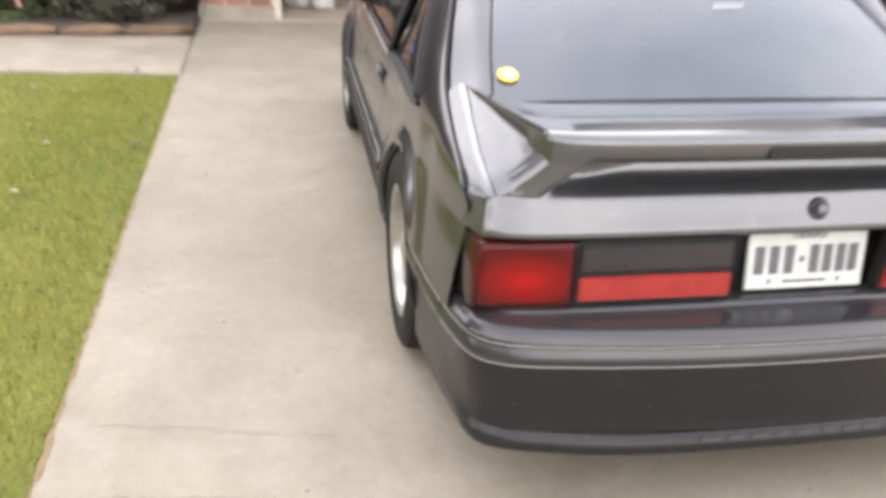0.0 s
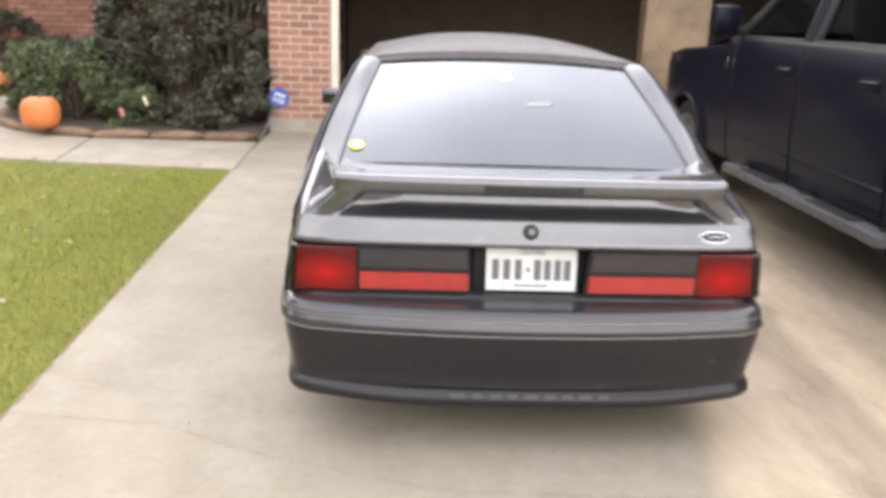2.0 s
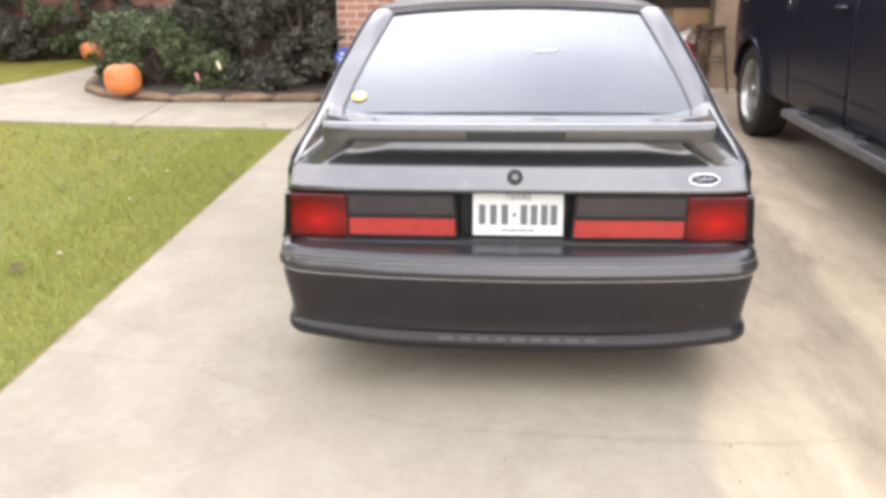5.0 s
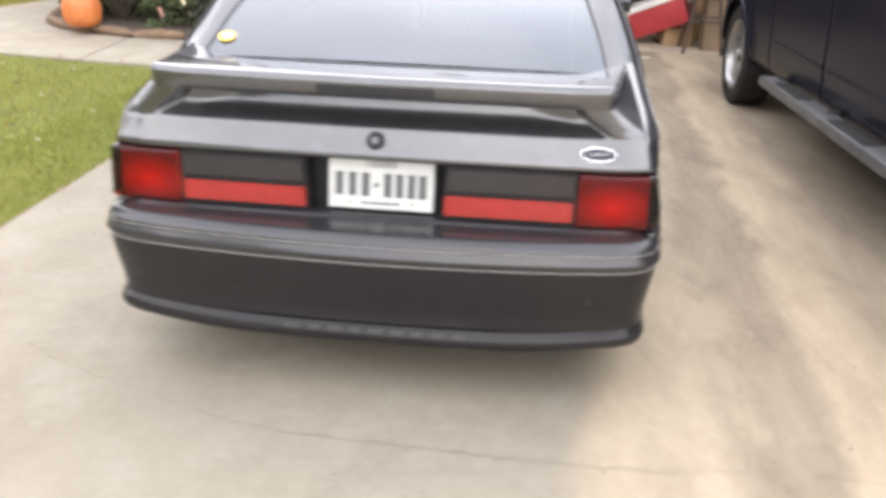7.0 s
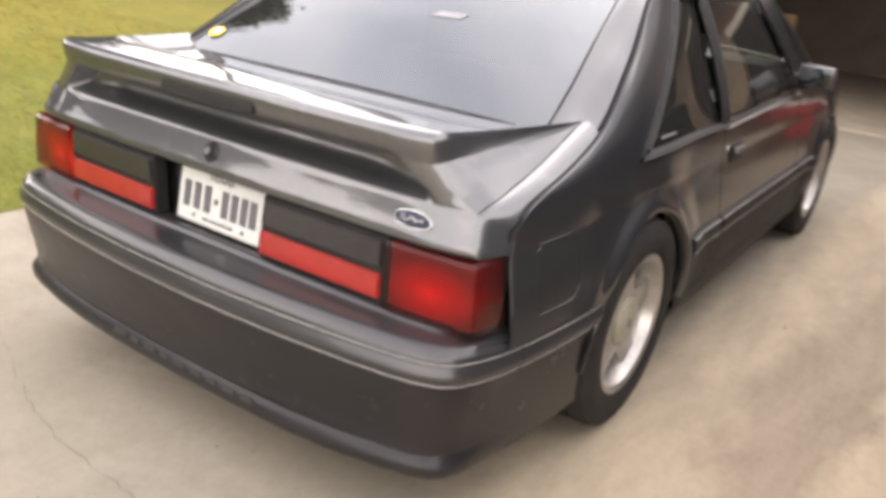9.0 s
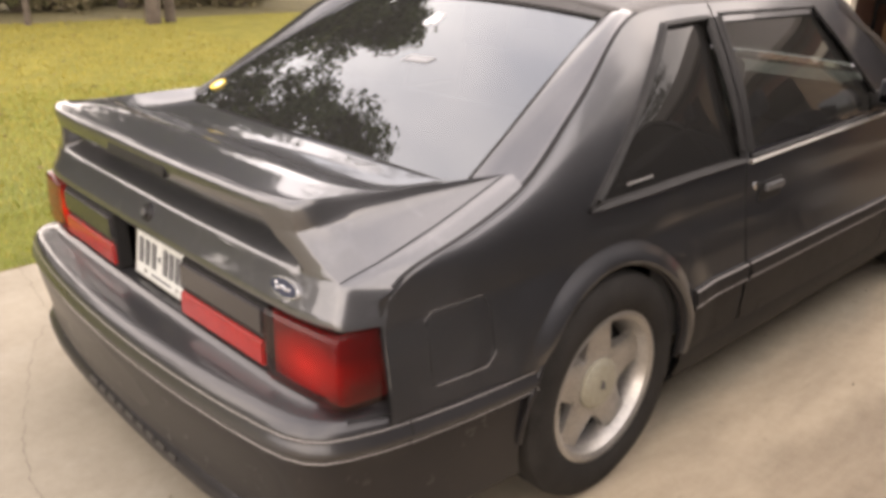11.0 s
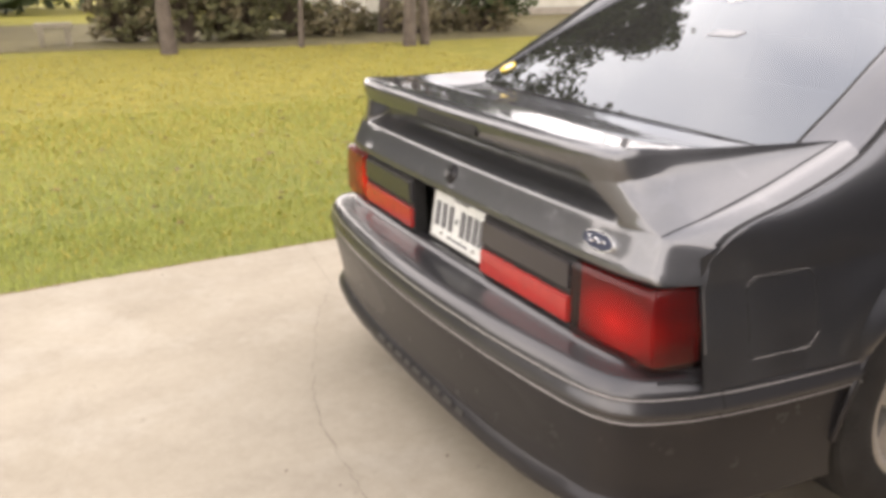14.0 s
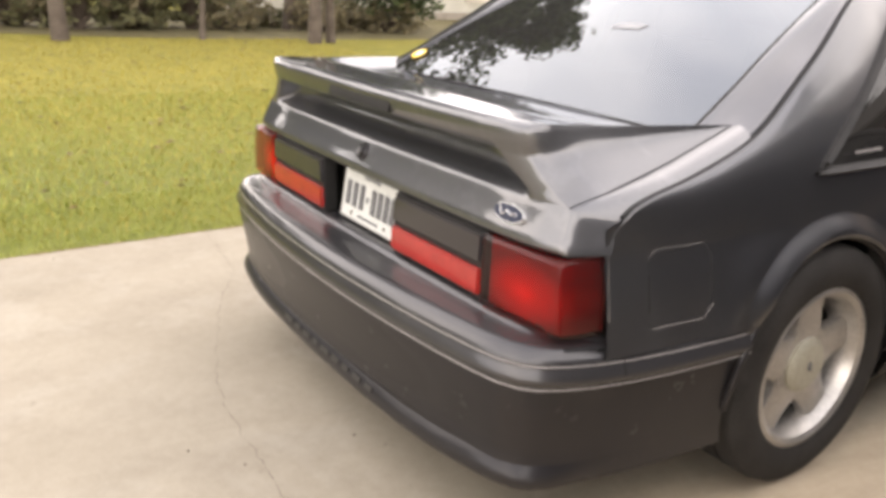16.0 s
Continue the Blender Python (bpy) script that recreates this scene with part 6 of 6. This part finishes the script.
def leaf_cloud(rng, centres, count, size, slim=0.5):
    """Leaves of two bent triangles scattered through soft clumps (x, y, z, radius)."""
    verts, faces = [], []
    weights = [c[3] ** 2 for c in centres]
    for _ in range(count):
        cx, cy, cz, r = rng.choices(centres, weights)[0]
        d = Vector((rng.gauss(0, 1), rng.gauss(0, 1), rng.gauss(0, 1))).normalized() * r * rng.uniform(0.35, 1.05)
        p = Vector((cx, cy, cz)) + Vector((d.x, d.y, d.z * 0.8))
        a = Vector((rng.gauss(0, 1), rng.gauss(0, 1), rng.gauss(0, 0.7))).normalized()
        b = a.cross(Vector((rng.gauss(0, 1), rng.gauss(0, 1), rng.gauss(0, 1)))).normalized()
        s = size * rng.uniform(0.6, 1.4)
        k = len(verts)
        verts += [p - a * s, p + b * s * slim + a * 0.1 * s, p + a * s, p - b * s * slim + a * 0.1 * s]
        faces += [(k, k + 1, k + 2), (k, k + 2, k + 3)]
    return verts, faces


def raw_mesh(name, verts, faces, mat):
    me = bpy.data.meshes.new(name)
    me.from_pydata([tuple(v) for v in verts], [], faces)
    me.materials.append(mat)
    me.update()
    return me


def shrub(name, at, size, clumps, count, leaf, mat, seed, label, group=""):
    """A bush: stems from the ground, and leaf clumps with gaps between them."""
    rng = random.Random(seed)
    ob = thing(name, at, label, "shrub", group)
    centres, bm = [], bmesh.new()
    for k in range(clumps):
        a, r, h = rng.uniform(0, 6.283), rng.uniform(0.1, 0.85) ** 0.6, rng.uniform(0.06, 0.92)
        c = (at[0] + size[0] * r * math.cos(a), at[1] + size[1] * r * math.sin(a), at[2] + size[2] * h)
        centres.append((*c, rng.uniform(0.16, 0.3) * min(size[0], size[2]) * (0.7 if clumps > 100 else 1)))
        if k % 2 == 0:
            mid = ((at[0] * 0.6 + c[0] * 0.4) + rng.uniform(-0.05, 0.05), at[1] * 0.6 + c[1] * 0.4, at[2] + (c[2] - at[2]) * 0.55)
            tube([(at[0] + rng.uniform(-0.1, 0.1) * size[0], at[1] + rng.uniform(-0.1, 0.1) * size[1], at[2] - 0.03), mid, c], [0.022, 0.014, 0.005], bm, 5)
    part("branchwork", bm, TWIG, ob)
    part("foliage", raw_mesh("foliage", *leaf_cloud(rng, centres, count, leaf), mat), None, ob)
    return ob


def tree(at, height, radius, spread, base, count, seed, label, lean=0.0, mat=None, leaf=0.115):
    """A tall tree: tapered trunk, limbs, and a crown of small leaves with gaps."""
    rng = random.Random(seed)
    ob = thing("tree", at, label, "tree", "yard trees")
    pts = [(at[0] + lean * t * height + 0.12 * math.sin(3 * t + seed), at[1] + 0.12 * math.sin(4 * t + seed * 2), at[2] - 0.1 + height * t) for t in np.linspace(0, 1, 12)]
    part("trunk", tube(pts, [radius * (1.25 if i == 0 else 1 - 0.85 * i / 11) for i in range(12)], sides=12), BARK, ob)
    centres, bm = [], bmesh.new()
    for k in range(46):
        t = base + (1 - base) * (k + rng.random()) / 46
        i = min(10, int(t * 11))
        p = Vector(pts[i]).lerp(Vector(pts[i + 1]), t * 11 - i)
        a = k * 2.4 + rng.uniform(-0.4, 0.4)
        reach = spread * rng.uniform(0.35, 1.0) * math.sin(math.pi * (0.18 + 0.8 * (t - base) / (1 - base))) ** 0.7
        q = p + Vector((math.cos(a) * reach, math.sin(a) * reach, reach * rng.uniform(0.05, 0.5)))
        tube([p, p.lerp(q, 0.5) + Vector((0, 0, 0.1 * reach)), q], [radius * 0.28 * (1.1 - t), radius * 0.18 * (1.1 - t), 0.015], bm, 5)
        for s in (0.55, 0.8, 1.0):
            c = p.lerp(q, s) + Vector((rng.uniform(-0.4, 0.4), rng.uniform(-0.4, 0.4), rng.uniform(-0.3, 0.3)))
            centres.append((*c, rng.uniform(0.35, 0.8)))
    part("branchwork", bm, BARK, ob)
    part("crown", raw_mesh("crown", *leaf_cloud(rng, centres, round(count * 2.1), leaf, 0.4), mat or LEAF_TREE), None, ob)
    return ob


B0 = 0.06
shrub("azalea_bush", (-4.7, 7.6, B0), (0.75, 0.6, 0.95), 40, 5200, 0.034, LEAF_AZALEA, 11, "leafy green azalea bush in the bed", "bed shrubs")
shrub("azalea_bush", (-4.0, 7.35, B0), (0.5, 0.45, 0.6), 28, 3200, 0.032, LEAF_AZALEA, 12, "leafy green azalea bush in the bed", "bed shrubs")
shrub("evergreen_bush", (-3.35, 7.7, B0), (0.8, 0.7, 2.4), 95, 9500, 0.04, LEAF_DARK, 13, "tall dark evergreen bush against the wall", "bed shrubs")
shrub("evergreen_bush", (-2.78, 7.75, B0), (0.55, 0.6, 2.4), 85, 8500, 0.04, LEAF_DARK, 14, "tall dark evergreen bush against the wall", "bed shrubs")
shrub("evergreen_bush", (-4.05, 8.3, B0), (0.75, 0.7, 2.5), 90, 9500, 0.045, LEAF_DARK, 15, "tall dark evergreen bush against the wall", "bed shrubs")
shrub("evergreen_bush", (-5.3, 8.8, B0), (0.7, 0.7, 0.95), 40, 5200, 0.045, LEAF_DARK, 16, "low dark evergreen bush in the bed", "bed shrubs")
shrub("azalea_bush", (-5.4, 7.9, B0), (0.42, 0.4, 0.7), 24, 2400, 0.034, LEAF_AZALEA, 17, "leafy green azalea bush in the bed", "bed shrubs")
shrub("azalea_bush", (-3.0, 7.15, B0), (0.45, 0.3, 0.45), 22, 1800, 0.032, LEAF_DARK, 18, "low dark shrub in the bed", "bed shrubs")
for k, (x, y, s, h) in enumerate(((-7.6, 11.9, 0.6, 1.5), (-8.5, 12.0, 0.7, 1.1), (-9.6, 12.0, 0.8, 1.3), (-10.8, 11.8, 0.8, 1.2), (-9.0, 11.7, 0.5, 0.7))):
    shrub("foundation_shrub", (x, y, 0.0), (s, 0.5, h), 36, 3000, 0.045, (LEAF_DARK, LEAF_AZALEA)[k % 2], 30 + k, "rounded green shrub along the house front", "house shrubs")
FLOWER = material("pink_flower", (0.6, 0.3, 0.26), 0.7)
for name, x, y, z, c, lab in (("garden_stake", -3.6, 6.9, 0.30, STICKER_PALE, "small cream plant tag on a stake"), ("garden_stake", -3.9, 6.95, 0.16, FLOWER, "small pink plant tag on a stake")):
    st = thing(name, (x, y, 0.05), lab, "plant tag")
    part("tag", box((0.035, 0.004, 0.1), (x, y, z + 0.1), pose(0, 0, 0, 8, -14, 0), 0.0015), c, st)
    part("stick", tube([(x, y + 0.004, 0.05), (x - 0.01, y + 0.004, z + 0.1)], 0.004, sides=6), TWIG, st)

set_house += [o for o in scene.objects if o not in set_start and o.parent is None]
# house, garage, walk and bed stand a little turned to the parked car
SETTLE = pose(0, 0, 0, 0, 0, -0.92) @ Matrix.Diagonal((0.953, 0.953, 0.953, 1))
for ob in set_house:
    ob.matrix_basis = SETTLE @ ob.matrix_basis

# ---- across the lawn: trees, thicket, pale house ----
tree((-12.7, 5.75, -0.1), 11.0, 0.115, 2.6, 0.34, 7000, 3, "tall tree with a bare lower trunk at the lawn's edge")
tree((-12.75, 6.2, -0.1), 9.8, 0.085, 2.2, 0.36, 4200, 5, "slim tree beside a second trunk at the lawn's edge")
tree((-13.5, 1.45, -0.1), 12.5, 0.125, 3.0, 0.38, 6500, 8, "tall tree with a bare lower trunk at the lawn's edge")
tree((-13.6, 3.95, -0.1), 8.5, 0.05, 1.8, 0.45, 1700, 9, "thin young tree at the lawn's edge")
tree((-16.4, 7.0, -0.1), 11.0, 0.2, 2.8, 0.22, 6000, 12, "tall leafy tree beyond the lawn")
tree((-15.8, 9.2, -0.1), 4.0, 0.09, 1.9, 0.16, 3200, 19, "bushy young tree with a low crown")
tree((-14.5, 12.8, -0.1), 10.0, 0.2, 2.4, 0.55, 900, 15, "tall leafy tree beyond the lawn")
tree((9.6, 12.2, -0.05), 9.5, 0.2, 3.0, 0.3, 2600, 21, "tall leafy tree beyond the garage")
rng = random.Random(77)
for k in range(19):
    y = 0.9 + 0.52 * k + rng.uniform(-0.3, 0.3)
    x = -16.6 + rng.uniform(-0.8, 0.8)
    low = 0.36 if y > 4.9 else 1.0
    shrub("thicket_bush", (x, y, -0.13), (rng.uniform(0.6, 1.0), 0.8, rng.uniform(1.1, 2.3) * low), round(130 * low), round(2600 * low), 0.055, (LEAF_DRY, LEAF_SCRUB)[k % 2], 60 + k, "scrubby undergrowth between the trees", "thicket")
rng = random.Random(91)
woods = []
for k in range(260):
    y = rng.uniform(-45, 48)
    woods.append((-34 + rng.uniform(-5, 3), y, rng.uniform(0.3, (2.6 if y > -4 else 4.2) + 1.2 * math.sin(y * 0.31) + 1.5 * math.sin(y * 0.83 + 1)), rng.uniform(0.9, 1.7)))
for k in range(240):
    a, r = radians(rng.uniform(184, 248)), rng.uniform(20, 27)
    woods.append((r * math.cos(a), r * math.sin(a), rng.uniform(0.2, 7.0 + 2.5 * math.sin(a * 17)), rng.uniform(0.8, 1.4)))
for k in range(200):
    y = rng.uniform(-12, 46)
    woods.append((27 + rng.uniform(-3, 4), y, rng.uniform(0.3, 7.5 + 2.2 * math.sin(y * 0.4) + 1.5 * math.sin(y * 0.93 + 2)), rng.uniform(0.9, 1.8)))
far_woods = new("far_woods", raw_mesh("far_woods", *leaf_cloud(rng, woods, 72000, 0.34, 0.4), LEAF_TREE))
tagged(far_woods, "hazy dark green woods far beyond the lawn", "woods", kind="stuff")
verge = solo("verge", prism([(-13.2, 9.5), (-13.6, 5.0), (-14.4, 2.0), (-15.2, 0.5), (-15.6, -6), (-24, -7), (-24, 26), (-13.0, 26)], 0.02, "z", -0.145), grained("leaf_litter", (0.08, 0.068, 0.026), (0.14, 0.115, 0.042), 2, 30, 0.95, 0.6, 0.02), "leaf-strewn rough ground under the trees", "ground", "structure", smooth=0)
SIDING = grained("cream_siding", (0.5, 0.48, 0.4), (0.62, 0.6, 0.52), 3, 40, 0.7, 0.15, 0.002)
cottage = thing("neighbour_house", (-23.5, 14, -0.15), "pale cream house with white window beyond the trees", "house")
part("wall", box((6.0, 12.2, 3.0), (-24.3, 14.4, 1.3)), SIDING, cottage, smooth=0)
part("foundation", box((6.06, 12.26, 0.3), (-24.3, 14.4, -0.05)), FOOTING, cottage, smooth=0)
part("roof", prism([(-28, 2.75), (-20.6, 2.75), (-24.3, 4.6)], 13.0, "y", 7.9), SHINGLE, cottage, smooth=0)
for k in range(15):
    part("siding_board", box((0.02, 12.2, 0.17), (-21.292, 14.4, 0.2 + 0.18 * k), pose(0, 0, 0, 0, 4, 0)), SIDING, cottage, smooth=0)
for y in (12.2, 15.9):
    w = part("window", box((0.05, 1.5, 1.3), (-21.27, y, 1.15), bevel=0.01), TRIM_PAINT, cottage, "white framed window")
    for d in (-0.35, 0.35):
        part("pane", box((0.02, 0.6, 1.1), (-21.235, y + d, 1.15)), QUARTER_GLASS, w, smooth=0)
    part("sill", box((0.12, 1.6, 0.06), (-21.24, y, 0.48), bevel=0.008), TRIM_PAINT, w)
BENCH = grained("mossy_stone", (0.16, 0.14, 0.1), (0.27, 0.24, 0.18), 5, 60, 0.9, 0.5, 0.006)
bench = thing("stone_bench", (-16.3, -0.26, -0.15), "low weathered stone garden bench on the rough grass", "bench")
part("seat", box((0.36, 0.68, 0.1), (-16.3, -0.26, 0.27), bevel=0.02), BENCH, bench)
for d in (-0.24, 0.24):
    part("support", box((0.3, 0.1, 0.38), (-16.3, -0.26 + d, 0.03), bevel=0.02), BENCH, bench)

# ---- grass blades and fallen leaves ----
def blade_material(name, dark, light):
    m = leaf_material(name, dark, light)
    n, l, b = nodes_of(m)
    for node in n:
        if node.type == "VALTORGB":
            node.color_ramp.elements[2].color = (*[1.15 * k for k in light], 1)
    return m


BLADE = blade_material("grass_blade", (0.21, 0.245, 0.05), (0.28, 0.3, 0.068))
verts, faces = [], []
npr = np.random.RandomState(4)


def sow(count, x0, x1, y0, y1, h0, h1, w):
    for _ in range(count):
        y = npr.uniform(y0, y1)
        x = npr.uniform(x0, min(x1, edge_x(y) + 0.02 * npr.rand()))
        if y > 4.95 + 0.08 * max(0, -2.2 - x):
            continue
        z0 = -0.03 if x > -5 else -0.03 - 0.012 * min(12, -5 - x)
        a, h, lean = npr.uniform(0, 6.283), npr.uniform(h0, h1), npr.uniform(0.2, 0.9)
        c, s = math.cos(a), math.sin(a)
        k = len(verts)
        verts.extend([(x - s * w, y + c * w, z0), (x + s * w, y - c * w, z0), (x + c * h * lean, y + s * h * lean, z0 + 0.012 + h)])
        faces.append((k, k + 1, k + 2))


sow(26000, -2.7, 0, -2.2, 5.0, 0.012, 0.035, 0.0035)
sow(24000, -6.5, -2.4, -2.5, 5.2, 0.012, 0.04, 0.006)
grass = new("grass", raw_mesh("grass", verts, faces, BLADE))
tagged(grass, "short green lawn grass blades", "grass", kind="stuff")
verts, faces = [], []
STRAW = blade_material("dry_grass_blade", (0.23, 0.2, 0.038), (0.33, 0.275, 0.058))
sow(26000, -14.0, -4.8, -4.0, 9.0, 0.015, 0.04, 0.011)
sow(17000, -6.5, -2.0, -2.5, 4.5, 0.012, 0.035, 0.006)
straw = new("dry_grass", raw_mesh("dry_grass", verts, faces, STRAW))
tagged(straw, "short yellowed lawn grass blades", "grass", kind="stuff")
LITTER = leaf_material("fallen_leaf", (0.05, 0.036, 0.016), (0.13, 0.085, 0.035))
verts, faces = [], []
for _ in range(420):
    y = npr.uniform(-4, 8)
    x = npr.uniform(-13.5, edge_x(y) - 0.05)
    if y > 4.9 + 0.08 * max(0, -2.2 - x):
        continue
    z0 = 0.015 if x > -5 else 0.015 - 0.012 * min(12, -5 - x)
    a, s = npr.uniform(0, 6.283), npr.uniform(0.018, 0.045)
    c, d = math.cos(a) * s, math.sin(a) * s
    k = len(verts)
    verts += [(x - c, y - d, z0), (x + d * 0.6, y - c * 0.6, z0 + 0.012), (x + c, y + d, z0 + 0.004), (x - d * 0.6, y + c * 0.6, z0 + 0.014)]
    faces += [(k, k + 1, k + 2), (k, k + 2, k + 3)]
fallen = new("fallen_leaves", raw_mesh("fallen_leaves", verts, faces, LITTER))
tagged(fallen, "dry brown leaves scattered on the lawn", "leaves", kind="stuff")
PALE_LITTER = material("pale_petal", (0.45, 0.4, 0.27), 0.7)
verts, faces = [], []
for x, y in ((-2.45, 2.25), (-2.62, 4.2), (-2.9, 4.3), (-3.4, 4.4), (-2.5, 3.0), (-3.1, 3.4), (-4.1, 4.5), (-4.4, 3.2), (-2.35, 1.2), (-3.6, 2.1)):
    k = len(verts)
    verts += [(x - 0.022, y, 0.02), (x, y - 0.016, 0.035), (x + 0.024, y, 0.024), (x, y + 0.016, 0.038)]
    faces += [(k, k + 1, k + 2), (k, k + 2, k + 3)]
petals = new("pale_leaves", raw_mesh("pale_leaves", verts, faces, PALE_LITTER))
tagged(petals, "small pale leaves lying on the lawn", "leaves", kind="stuff")
# pebbles and grit on the driveway
GRIT = grained("grit", (0.1, 0.085, 0.065), (0.24, 0.2, 0.15), 20, 90, 0.9, 0.3, 0.002)
verts, faces = [], []
for _ in range(130):
    x, y, s = npr.uniform(-1.8, 3.0), npr.uniform(-1.5, 4.5), npr.uniform(0.002, 0.006)
    k = len(verts)
    verts += [(x - s, y - s, 0.0), (x + s, y - s, 0.0), (x, y + s, 0.0), (x, y, s * 1.2)]
    faces += [(k, k + 1, k + 3), (k + 1, k + 2, k + 3), (k + 2, k, k + 3)]
grit = new("grit", raw_mesh("grit", verts, faces, GRIT))
tagged(grit, "bits of grit and twig on the driveway", "grit", kind="stuff")

# ---- bricks, piece by piece ----
brick_face(pier, -2.29, -1.55, 0.15, 2.35, FRONT)
brick_face(front_wall, -7.6, -6.0, 0.3, 2.3, 12.13)
